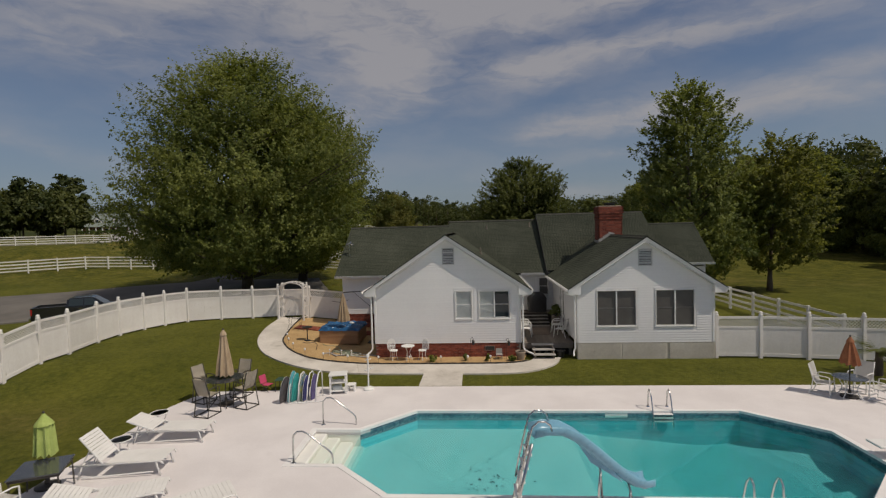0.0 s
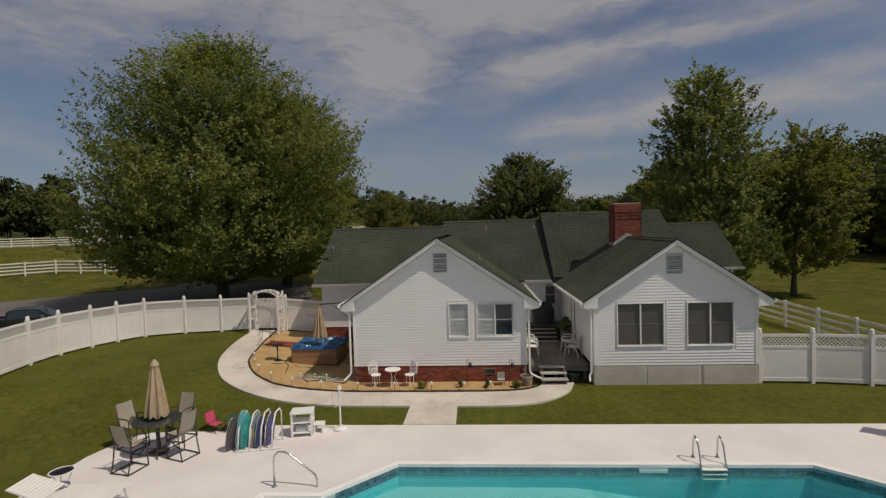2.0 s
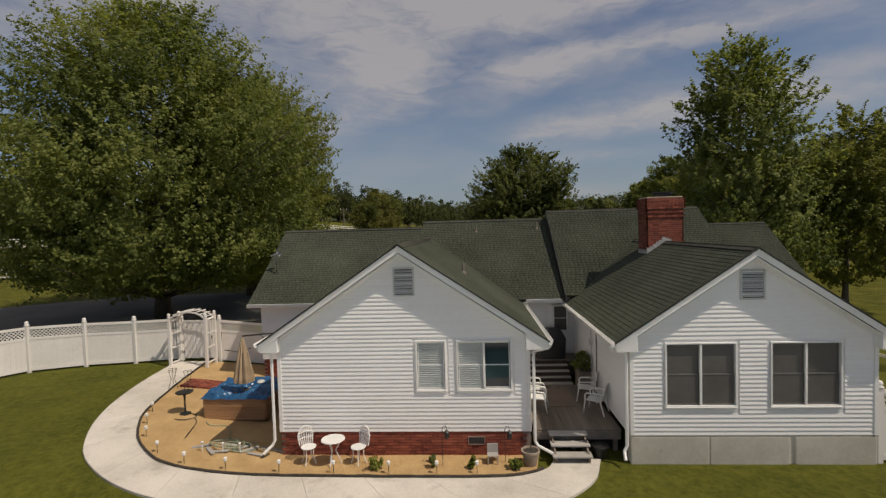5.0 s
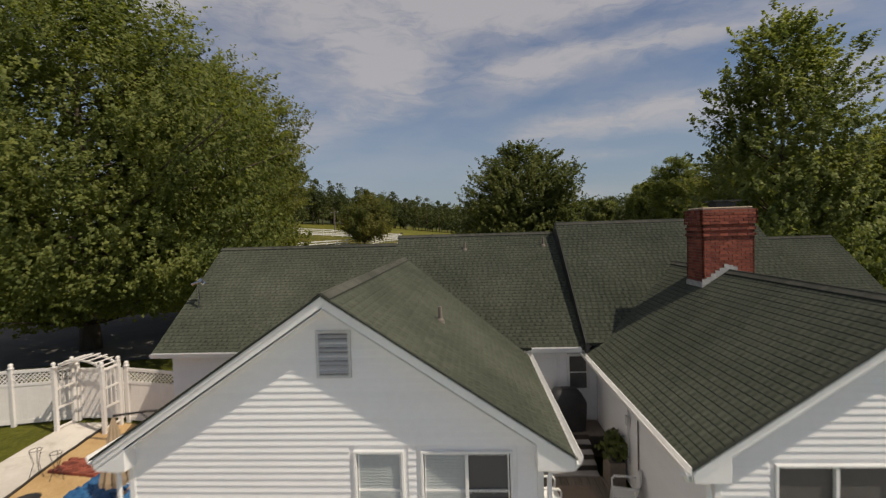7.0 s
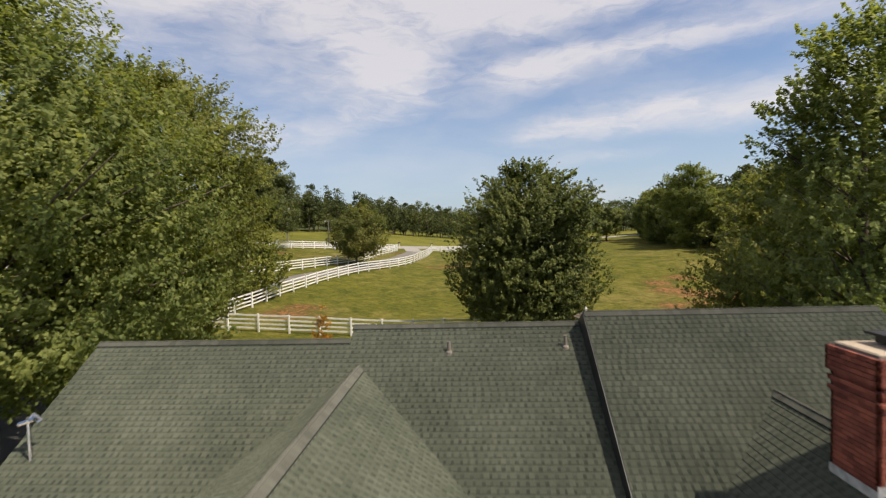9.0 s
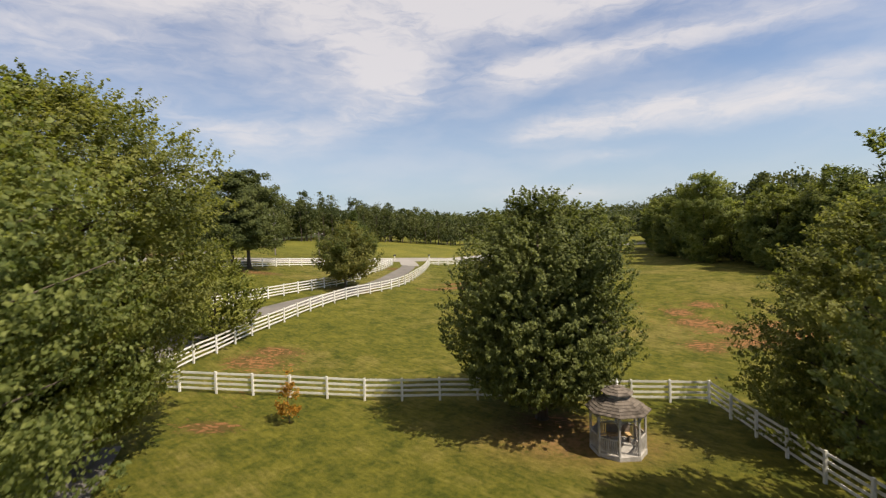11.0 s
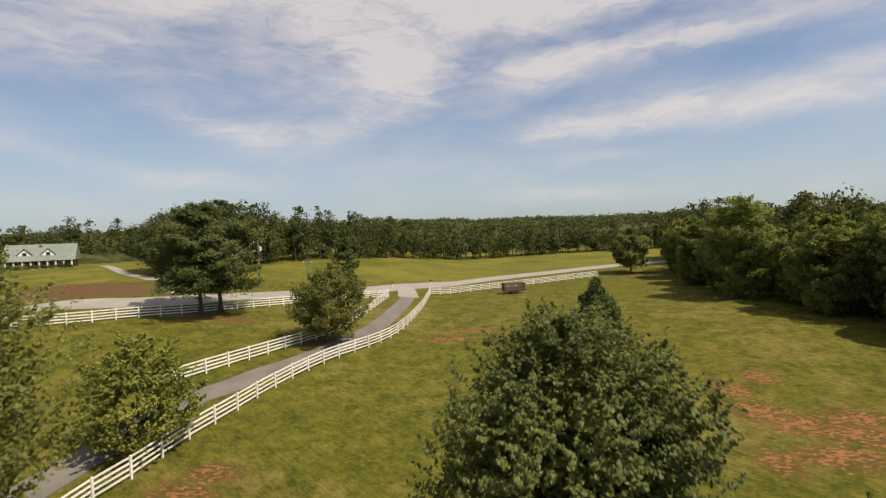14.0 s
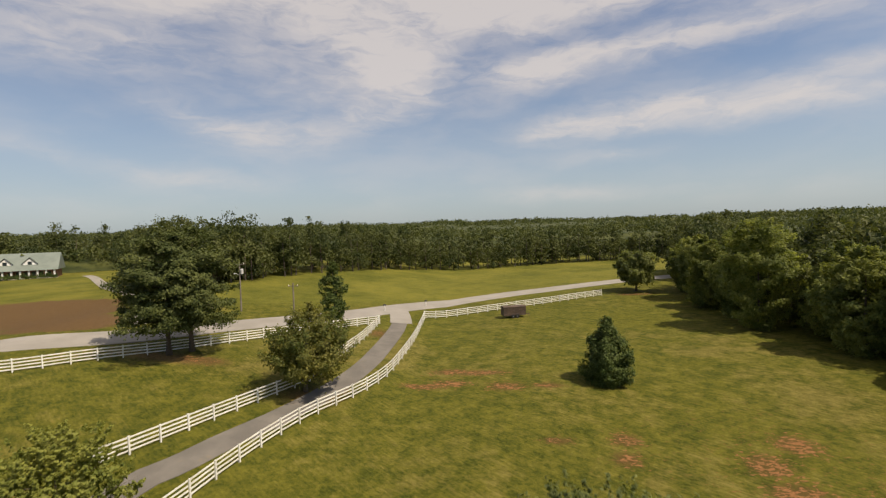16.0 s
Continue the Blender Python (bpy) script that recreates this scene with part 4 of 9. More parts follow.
def window(x0, x1, z0, z1, y, leaves, pane_mats, parent, sash_mat=None):
    """A white framed window: casing, sill, and for each leaf two sashes with a meeting rail and panes."""
    w = part("window", ring_y(x0, x1, z0, z1, 0.042, y - 0.030, y + 0.10), M_TRIM, parent, "white framed window", bevel=0.005)
    part("sill", box(bm_new(), x0 - 0.01, x1 + 0.01, y - 0.04, y + 0.05, z0 - 0.02, z0 + 0.01), M_TRIM, w, bevel=0.005)
    step = (x1 - x0 - 0.10) / leaves
    for i in range(leaves):
        a, b = x0 + 0.05 + step * i, x0 + 0.05 + step * (i + 1)
        if i:
            part("mullion", box(bm_new(), a - 0.028, a + 0.028, y - 0.018, y + 0.08, z0 + 0.06, z1 - 0.06), M_TRIM, w, bevel=0.004)
        zm = (z0 + z1) / 2
        for k, (lo, hi, back) in enumerate(((z0 + 0.06, zm + 0.015, 0.02), (zm - 0.015, z1 - 0.06, 0.045))):
            part("sash", ring_y(a + 0.005, b - 0.005, lo, hi, 0.024, y + back, y + back + 0.03), sash_mat or M_TRIM, w)
            part("pane", box(bm_new(), a + 0.025, b - 0.025, y + back + 0.012, y + back + 0.02, lo + 0.02, hi - 0.02), pane_mats[i][k], w)
            if pane_mats[i][k] is M_BLIND:
                n = int((hi - lo - 0.06) / 0.05)
                for q in range(n):
                    z = lo + 0.05 + q * 0.05
                    part("blind_slat", beam(bm_new(), (a + 0.03, y + back + 0.006, z), (b - 0.03, y + back + 0.006, z), 0.012, 0.034, up=(0, -0.35, 1)), M_BLIND, w)
    return w


def ring_y(x0, x1, z0, z1, t, y0, y1):
    bm = bm_new()
    rows = []
    for y in (y0, y1):
        rows.append(([bm.verts.new((x, y, z)) for x, z in ((x0, z0), (x1, z0), (x1, z1), (x0, z1))],
                     [bm.verts.new((x, y, z)) for x, z in ((x0 + t, z0 + t), (x1 - t, z0 + t), (x1 - t, z1 - t), (x0 + t, z1 - t))]))
    for i in range(4):
        j = (i + 1) % 4
        bm.faces.new((rows[0][0][i], rows[0][0][j], rows[0][1][j], rows[0][1][i]))
        bm.faces.new((rows[1][0][i], rows[1][1][i], rows[1][1][j], rows[1][0][j]))
        bm.faces.new((rows[0][0][i], rows[1][0][i], rows[1][0][j], rows[0][0][j]))
        bm.faces.new((rows[0][1][i], rows[0][1][j], rows[1][1][j], rows[1][1][i]))
    return bm


def louvre(x0, x1, z0, z1, y, parent):
    v = part("gable_vent", ring_y(x0, x1, z0, z1, 0.045, y - 0.012, y + 0.03), M_LOUVRE, parent, "grey slatted gable vent")
    part("backing", box(bm_new(), x0 + 0.03, x1 - 0.03, y + 0.022, y + 0.03, z0 + 0.03, z1 - 0.03), M_DARK, v)
    n = 9
    for i in range(n):
        z = z0 + 0.06 + (z1 - z0 - 0.12) * (i + 0.5) / n
        bm = beam(bm_new(), (x0 + 0.03, y + 0.006, z), (x1 - 0.03, y + 0.006, z), 0.06, 0.012, up=(0, -0.72, 0.70))
        part("slat", bm, M_LOUVRE, v)


W1 = [(-0.99, -0.18, 1.77, 3.11), (0.09, 1.55, 1.77, 3.10)]
W2 = [(5.32, 7.06, 1.42, 3.05), (7.86, 9.56, 1.42, 3.05)]
gable_wall(G1, 0.66, W1, -0.15, M_MORTAR, "foundation")
gable_wall(G2, 0.70, W2, -0.15, M_BLOCK, "foundation")
window(*W1[0][:2], *W1[0][2:], G1["y"], 1, [(M_BLIND, M_BLIND)], house)
window(*W1[1][:2], *W1[1][2:], G1["y"], 2, [(M_BLIND, M_BLIND), (M_PANE, M_PANE)], house)
for w in W2:
    window(*w, G2["y"], 2, [(M_SCREEN, M_SCREEN)] * 2, house, M_SCREENED)
louvre(-1.53, -0.97, 4.30, 5.06, G1["y"] - 0.02, house)
louvre(7.14, 7.74, 4.10, 4.85, G2["y"] - 0.02, house)
for x in (4.47, 6.42, 8.47):                             # footing panels faced with fine lattice
    panel = part("footing_panel", box(bm_new(), x, x + 1.93, G2["y"] + 0.012, G2["y"] + 0.06, -0.15, 0.66), M_BLOCK, house, bevel=0.01)
    bm = bm_new()
    for k in range(-9, 25):
        for lean, out in ((1, 0.002), (-1, 0.007)):
            xa, xb, za, zb = x + k * 0.08, x + k * 0.08 + 0.72, -0.06 if lean > 0 else 0.66, 0.66 if lean > 0 else -0.06
            c0, c1 = max(xa, x + 0.02), min(xb, x + 1.91)
            if c1 - c0 > 0.03:
                beam(bm, (c0, G2["y"] + 0.009 - out, za + (zb - za) * (c0 - xa) / 0.72), (c1, G2["y"] + 0.009 - out, za + (zb - za) * (c1 - xa) / 0.72), 0.026, 0.005, up=(0, -1, 0.001))
    part("lattice", bm, M_BLOCK, panel, "pale diagonal lattice")


def side_wall(x, y0, y1, z0, z1, facing, length_cut=None):
    """A plain side wall of lapped siding that faces along x."""
    t = 0.14 * facing
    wall = part("wall", box(bm_new(), min(x, x - t), max(x, x - t), y0, y1, z0, z1), M_SIDING, house, "white lapped vinyl siding")
    z = z0
    while z < z1 - 0.05:
        bm = prism(bm_new(), [(x, z), (x + 0.018 * facing, z), (x + 0.004 * facing, z + 0.110), (x, z + 0.110)], y0 + 0.02, y1, "y")
        part("siding_board", bm, M_SIDING, wall)
        z += 0.110
    return wall


side_wall(2.02, 22.26, BACK_Y, 0.66, 3.30, 1)
side_wall(4.46, 21.90, BACK_Y, 0.70, 3.30, -1)
side_wall(-4.75, 22.26, BACK_Y, 0.66, 3.30, -1)
side_wall(10.40, 21.90, 33.0, 0.70, 3.2, 1)
side_wall(-7.95, 28.46, 34.0, 0.4, 3.3, -1)


def back_walls():
    for x0, x1, base in ((-7.95, -4.8, 1.0), (2.05, 4.44, 0.6)):
        wall = part("wall", box(bm_new(), x0, x1, BACK_Y, BACK_Y + 0.14, base, 3.35), M_SIDING, house, "white lapped vinyl siding")
        z = base
        while z < 3.2:
            bm = prism(bm_new(), [(BACK_Y, z), (BACK_Y - 0.018, z), (BACK_Y - 0.004, z + 0.110), (BACK_Y, z + 0.110)], x0, x1, "x")
            part("siding_board", bm, M_SIDING, wall)
            z += 0.110
    part("foundation", box(bm_new(), -7.9, -4.8, BACK_Y + 0.03, BACK_Y + 0.2, -0.1, 1.0), M_MORTAR, house)
    bm = bm_new()
    for r in range(12):
        for c in range(15):
            x = -7.9 + c * 0.21 + (0.105 if r % 2 else 0)
            if x + 0.2 < -4.8:
                box(bm, x, x + 0.2, BACK_Y + 0.005, BACK_Y + 0.05, 0.10 + r * 0.075, 0.165 + r * 0.075)
    tagged(part("brickwork", bm, M_BRICK, house, "red brick courses"), kind="stuff")
    # plain walls that close the house behind
    part("wall", box(bm_new(), -7.9, 13.9, 36.6, 36.75, 0.0, 3.3), M_SIDING, house, "white lapped vinyl siding")
    part("wall", box(bm_new(), 13.75, 13.9, 30.2, 36.6, 0.0, 3.3), M_SIDING, house, "white lapped vinyl siding")
    part("wall", box(bm_new(), 10.42, 13.75, 30.2, 30.34, 0.0, 3.3), M_SIDING, house, "white lapped vinyl siding")


back_walls()


def porch_back():
    """The door and the window at the back of the narrow porch, and a conduit on its side wall."""
    y = BACK_Y - 0.02
    window(3.60, 4.22, 1.95, 3.02, y - 0.085, 1, [(M_SCREEN, M_SCREEN)], house)
    d = part("door", box(bm_new(), 2.50, 3.34, y - 0.012, y + 0.03, 0.95, 3.02), M_TRIM, house, "white panelled back door", bevel=0.004)
    part("door_frame", ring_y(2.42, 3.42, 0.90, 3.12, 0.07, y - 0.022, y + 0.03), M_TRIM, d)
    for z0, z1 in ((1.08, 1.85), (2.0, 2.88)):
        part("door_panel", box(bm_new(), 2.62, 3.22, y - 0.022, y - 0.010, z0, z1), M_TRIM, d, bevel=0.004)
    part("door_handle", lathe(bm_new(), [(0.03, 0.0), (0.03, 0.01), (0.012, 0.02), (0.012, 0.05), (0.028, 0.06), (0.0, 0.075)], 10, (3.26, y - 0.09, 1.90)), M_STEEL, d)
    part("conduit", tube(bm_new(), [(4.425, 24.9, 0.9), (4.425, 24.9, 3.05)], 0.016, 8), M_POLE, house, "thin grey conduit")


porch_back()

# ---- roofs ----
roof_pool = []                                           # shingles kept together


def clip_row(poly, v):
    """The run of a polygon at height v."""
    hits = []
    n = len(poly)
    for i in range(n):
        (a, p), (b, q) = poly[i], poly[(i + 1) % n]
        if (p <= v < q) or (q <= v < p):
            hits.append(a + (b - a) * (v - p) / (q - p))
    return (min(hits), max(hits)) if len(hits) >= 2 else None


def roof_plane(origin, u, up, poly, name="roof", singles=None):
    """A sloped slab with courses of separate shingles. origin: where u and the slope's rise start; poly: (along, up the slope) pairs."""
    o, u, up = Vector(origin), Vector(u).normalized(), Vector(up).normalized()
    nrm = u.cross(up).normalized()
    if nrm.z < 0:
        nrm = -nrm
    bm = bm_new()
    top = [bm.verts.new(o + u * a + up * b - nrm * 0.0045) for a, b in poly]
    low = [bm.verts.new(o + u * a + up * b - nrm * 0.13) for a, b in poly]
    bm.faces.new(top), bm.faces.new(low[::-1])
    for i in range(len(poly)):
        bm.faces.new((top[i], low[i], low[(i + 1) % len(poly)], top[(i + 1) % len(poly)]))
    slab = part(name, bm, M_SHINGLE, house, "green asphalt shingle roof")
    rise, wide = 0.142, 0.165
    vmax = max(b for _, b in poly)
    row = 0
    v = 0.0
    while v < vmax - 0.02:
        run = clip_row(poly, v + rise * 0.5)
        if run:
            a = run[0] - rng.uniform(0.0, 0.17)
            tab = 0
            while a < run[1] - 0.01:
                proud = tab % 2 == 0                      # raised tabs and sunk gaps take turns
                tab += 1
                w = (0.100 if proud else 0.066) * rng.uniform(0.75, 1.25)
                a0, a1 = max(run[0], a + 0.002), min(run[1], a + w - 0.002)
                a += w
                if a1 - a0 < 0.02:
                    continue
                lift = 0.007 if proud else 0.004
                tall = rise if proud else rise * rng.uniform(0.42, 0.6)
                c = [o + u * s + up * t + nrm * h for s, t, h in ((a0, v - 0.012, lift), (a1, v - 0.012, lift), (a1, v + tall, -0.003), (a0, v + tall, -0.003))]
                f = [o + u * s + up * (v - 0.012) - nrm * 0.010 for s in (a0, a1)]
                if singles and singles(c[0]) and len(single_list) < 300:
                    single_list.append((slab, c, f, proud))
                else:
                    roof_pool.append((c, f, proud))
        row += 1
        v += rise
    return slab


single_list = []
S = math.hypot(1, PITCH)


def gable_roof(g, y_low, y_high, flip):
    """Both slopes of a gable that runs back into the main roof."""
    half = (g["tip1"] - g["tip0"]) / 2
    length = half * S
    f = g["front"]
    for side, x in ((1, g["tip0"]), (-1, g["tip1"])):
        near = (lambda p: side < 0 and g is G1 and 23.6 < p.y < 27.2 and p.x < 0.9)
        roof_plane((x, f, g["apex"] - half * PITCH), (0, 1, 0), (side, 0, PITCH), [(0, 0), (y_low - f, 0), (y_high - f, length), (0, length)], singles=near)


gable_roof(G1, 27.75, 31.55, 1)
gable_roof(G2, 27.85, 30.50, 1)
UP = (0, 1, 0.668)
SM = math.hypot(1, 0.668)
# left and middle of the main roof lie in one plane; the middle's ridge is farther back
roof_plane((-8.30, 27.90, 3.29), (1, 0, 0), UP, [(0, 0), (3.38, 0), (6.9, 3.50 * SM), (6.9, 4.28 * SM), (0, 4.28 * SM)])
roof_plane((-1.40, 27.90, 3.29), (1, 0, 0), UP, [(3.64, 0), (5.44, 0), (5.44, 4.68 * SM), (-0.30, 4.68 * SM), (-0.30, 4.28 * SM), (0.0, 4.28 * SM), (0.0, 3.50 * SM)])
HZ = 3.45
RISE = (6.75 - HZ) / (32.15 - 27.70)
UPH = (0, 1, RISE)
SH = math.hypot(1, RISE)
roof_plane((4.04, 27.70, HZ), (1, 0, 0), UPH, [(0, 0), (0.47, 0), (3.38, 2.61 * SH), (6.34, 0.0), (6.78, 0), (6.78, 4.45 * SH), (0, 4.45 * SH)])
LZ = 5.95 - 0.60 * (33.9 - 29.9)
roof_plane((10.7, 29.9, LZ), (1, 0, 0), (0, 1, 0.60), [(0, 0), (3.6, 0), (4.1, 4.0 * math.hypot(1, 0.6)), (0, 4.0 * math.hypot(1, 0.6))])


def back_slopes():
    bm = bm_new()
    for x0, x1, y, z in ((-8.30, -1.70, 32.18, 6.15), (-1.70, 4.04, 32.58, 6.41), (4.04, 10.82, 32.15, 6.74), (10.82, 14.8, 33.9, 5.95)):
        yb = 37.2
        zb = z - 0.62 * (yb - y)
        prism(bm, [(y, z), (yb, zb), (yb, zb - 0.12), (y, z - 0.12)], x0, x1, "x")
    part("roof", bm, M_SHINGLE, house, "green asphalt shingle roof")
    # triangular ends
    for x, y, z, front in ((-8.18, 32.18, 6.05, 27.95), (13.85, 33.9, 5.85, 29.95)):
        bm = prism(bm_new(), [(front + 0.3, 3.25), (36.8, 3.25), (y, z)], x, x + 0.14, "x")
        part("wall", bm, M_SIDING, house, "white lapped vinyl siding")
    # riser where the high roof steps over the middle one; its shade is put into black
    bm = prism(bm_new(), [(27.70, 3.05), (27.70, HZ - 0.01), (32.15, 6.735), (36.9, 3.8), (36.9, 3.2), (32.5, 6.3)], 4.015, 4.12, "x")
    part("riser", bm, M_DARK, house, "step between two roofs, blackened for its shaded side")
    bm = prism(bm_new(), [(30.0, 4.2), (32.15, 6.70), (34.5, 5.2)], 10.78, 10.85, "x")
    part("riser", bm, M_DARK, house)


back_slopes()


def pool_shingles():
    """All shingles but the near ones as one mesh; the near ones as parts."""
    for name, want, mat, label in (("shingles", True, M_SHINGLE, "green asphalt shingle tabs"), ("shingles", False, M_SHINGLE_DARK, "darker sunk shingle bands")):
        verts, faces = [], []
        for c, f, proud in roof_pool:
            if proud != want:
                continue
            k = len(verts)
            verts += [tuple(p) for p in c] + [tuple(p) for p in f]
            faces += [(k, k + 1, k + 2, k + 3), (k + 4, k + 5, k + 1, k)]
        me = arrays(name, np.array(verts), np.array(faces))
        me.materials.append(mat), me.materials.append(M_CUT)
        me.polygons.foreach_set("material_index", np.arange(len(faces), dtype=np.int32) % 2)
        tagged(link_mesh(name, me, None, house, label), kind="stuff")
    for slab, c, f, proud in single_list:
        me = arrays("shingle", np.array([tuple(p) for p in c + f]), np.array([(0, 1, 2, 3), (4, 5, 1, 0)]))
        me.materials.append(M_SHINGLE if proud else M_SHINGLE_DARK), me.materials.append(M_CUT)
        me.polygons.foreach_set("material_index", np.array([0, 1], dtype=np.int32))
        link_mesh("shingle", me, None, slab)


pool_shingles()


def ridge_caps(a, b, tilt):
    """Overlapping cap shingles along a ridge."""
    a, b = Vector(a), Vector(b)
    d = (b - a).normalized()
    side = d.cross(Vector((0, 0, 1))).normalized()
    n = int((b - a).length / 0.16)
    ridge = part("ridge", beam(bm_new(), a + Vector((0, 0, 0.0)), b + Vector((0, 0, 0.0)), 0.06, 0.05), M_RIDGE, house)
    bm = bm_new()
    w, drop = 0.14, 0.14 * tilt
    for i in range(n):
        p, q = a + d * (0.16 * i), a + d * (0.16 * i + 0.18)
        up0, up1 = Vector((0, 0, 0.034)), Vector((0, 0, 0.024))
        v = [bm.verts.new(p + up0 + side * w - Vector((0, 0, drop))), bm.verts.new(p + up0), bm.verts.new(p + up0 - side * w - Vector((0, 0, drop))),
             bm.verts.new(q + up1 - side * w - Vector((0, 0, drop))), bm.verts.new(q + up1), bm.verts.new(q + up1 + side * w - Vector((0, 0, drop)))]
        bm.faces.new((v[0], v[1], v[4], v[5])), bm.faces.new((v[1], v[2], v[3], v[4]))
    tagged(part("ridge_cap", bm, M_RIDGE, ridge), kind="stuff")
    # thickness of the caps, with the shadow line beside them put into the colour
    for k in (-1, 1):
        low = side * (w * k) + Vector((0, 0, 0.012 - drop))
        part("cap_edge", beam(bm_new(), a + low, b + low, 0.012, 0.036), M_CUT, ridge, "dark edge of the ridge caps")


ridge_caps((G1["mid"], G1["front"], G1["apex"]), (G1["mid"], 31.4, G1["apex"]), PITCH)
ridge_caps((G2["mid"], G2["front"], G2["apex"]), (G2["mid"], 27.0, G2["apex"]), PITCH)
ridge_caps((G2["mid"], 27.98, G2["apex"]), (G2["mid"], 30.4, G2["apex"]), PITCH)
ridge_caps((-8.30, 32.18, 6.15), (-1.72, 32.18, 6.15), 0.668)
ridge_caps((-1.72, 32.58, 6.415), (4.02, 32.58, 6.415), 0.668)
ridge_caps((4.04, 32.15, 6.74), (10.82, 32.15, 6.74), 0.775)
ridge_caps((10.9, 33.9, 5.95), (14.78, 33.9, 5.95), 0.6)


def fascias():
    """White rake boards, eave returns, gutters and downspouts."""
    for g in (G1, G2):
        f = g["front"]
        for side, tip in ((1, g["tip0"]), (-1, g["tip1"])):
            inner = g["x0"] if side > 0 else g["x1"]
            ze = g["apex"] - PITCH * abs(tip - g["mid"])
            bm = bm_new()
            o = [(tip, ze - 0.03), (g["mid"], g["apex"] - 0.03), (g["mid"], g["apex"] - 0.20), (tip + 0.02 * side, ze - 0.19)]
            prism(bm, o, f - 0.005, f + 0.03, "y")
            part("rake_board", bm, M_TRIM, house, "white rake board")
            bm = bm_new()
            o = [(tip + 0.03 * side, ze - 0.03), (g["mid"], g["apex"] - 0.03), (g["mid"], g["apex"] - 0.085), (tip + 0.03 * side, ze - 0.09)]
            prism(bm, o, f - 0.022, f - 0.006, "y")
            part("drip_edge", bm, M_TRIM, house)
            bm = bm_new()
            o = [(tip - 0.02 * side, ze - 0.005), (g["mid"], g["apex"] + 0.012), (g["mid"], g["apex"] - 0.028), (tip - 0.02 * side, ze - 0.04)]
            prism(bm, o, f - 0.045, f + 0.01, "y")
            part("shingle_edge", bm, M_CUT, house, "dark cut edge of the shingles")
            bm = bm_new()
            o = [(inner, roof_z(g, inner) - 0.20), (g["mid"], g["apex"] - 0.20), (g["mid"], g["apex"] - 0.32), (inner, roof_z(g, inner) - 0.32)]
            prism(bm, o, g["y"] - 0.022, g["y"] + 0.015, "y")
            part("frieze_board", bm, M_TRIM, house)
            bm = bm_new()
            o = [(tip + 0.04 * side, ze - 0.205), (g["mid"], g["apex"] - 0.225), (g["mid"], g["apex"] - 0.245), (tip + 0.04 * side, ze - 0.225)]
            prism(bm, o, f + 0.02, g["y"] + 0.02, "y")
            part("soffit", bm, M_TRIM, house)
            a, b = tip + 0.03 * side, inner + 0.12 * side
            bm = prism(bm_new(), [(a, ze - 0.24), (b, ze - 0.24), (b, ze + PITCH * abs(b - tip) - 0.06), (a, ze - 0.05)], f + 0.012, g["y"] + 0.02, "y")
            part("eave_return", bm, M_TRIM, house, bevel=0.008)
    for x, y0, y1, z, s in ((2.48, 21.80, 27.88, 3.12, 1), (4.01, 21.44, 27.86, 3.12, -1), (-5.17, 21.84, 27.9, 3.12, -1), (10.83, 21.46, 29.9, 3.12, 1)):
        prof = [(x - 0.01 * s, z + 0.02), (x - 0.01 * s, z - 0.10), (x + 0.07 * s, z - 0.10), (x + 0.11 * s, z + 0.02), (x + 0.10 * s, z + 0.02), (x + 0.065 * s, z - 0.085), (x + 0.005 * s, z - 0.085), (x + 0.005 * s, z + 0.02)]
        part("gutter", prism(bm_new(), prof, y0, y1, "y"), M_TRIM, house, "white eaves gutter")
    for x0, x1, y, z in ((2.58, 3.92, 27.88, 3.27), (-8.3, -5.2, 27.88, 3.27), (10.9, 14.3, 29.88, LZ - 0.02)):
        prof = [(y + 0.01, z + 0.02), (y + 0.01, z - 0.11), (y - 0.07, z - 0.11), (y - 0.11, z + 0.02), (y - 0.10, z + 0.02), (y - 0.065, z - 0.095), (y - 0.005, z - 0.095), (y - 0.005, z + 0.02)]
        part("gutter", prism(bm_new(), prof, x0, x1, "x"), M_TRIM, house, "white eaves gutter")
    part("soffit", box(bm_new(), 2.5, 3.95, 27.9, BACK_Y, 3.15, 3.19), M_TRIM, house)
    part("soffit", box(bm_new(), -8.2, -5.2, 27.9, BACK_Y, 3.15, 3.19), M_TRIM, house)
    for x, y, ex in ((2.07, 22.02, 0.50), (-4.84, 22.04, -0.28), (4.38, 21.70, -0.12)):
        s = 1 if ex > 0 else -1
        line = [(x + 0.45 * s if x != -4.84 else x - 0.33, y - 0.17, 3.02), (x + 0.40 * s if x != -4.84 else x - 0.3, y - 0.14, 2.93), (x + 0.05 * s, y - 0.02, 2.82), (x + 0.03 * s, y - 0.02, 2.7), (x + 0.03 * s, y - 0.02, 0.45), (x + 0.10 * s, y - 0.05, 0.33), (x + ex, y - 0.2, 0.17)]
        bm = bm_new()
        tube(bm, line, 0.042, 6)
        part("downspout", bm, M_TRIM, house, "white downspout")


fascias()


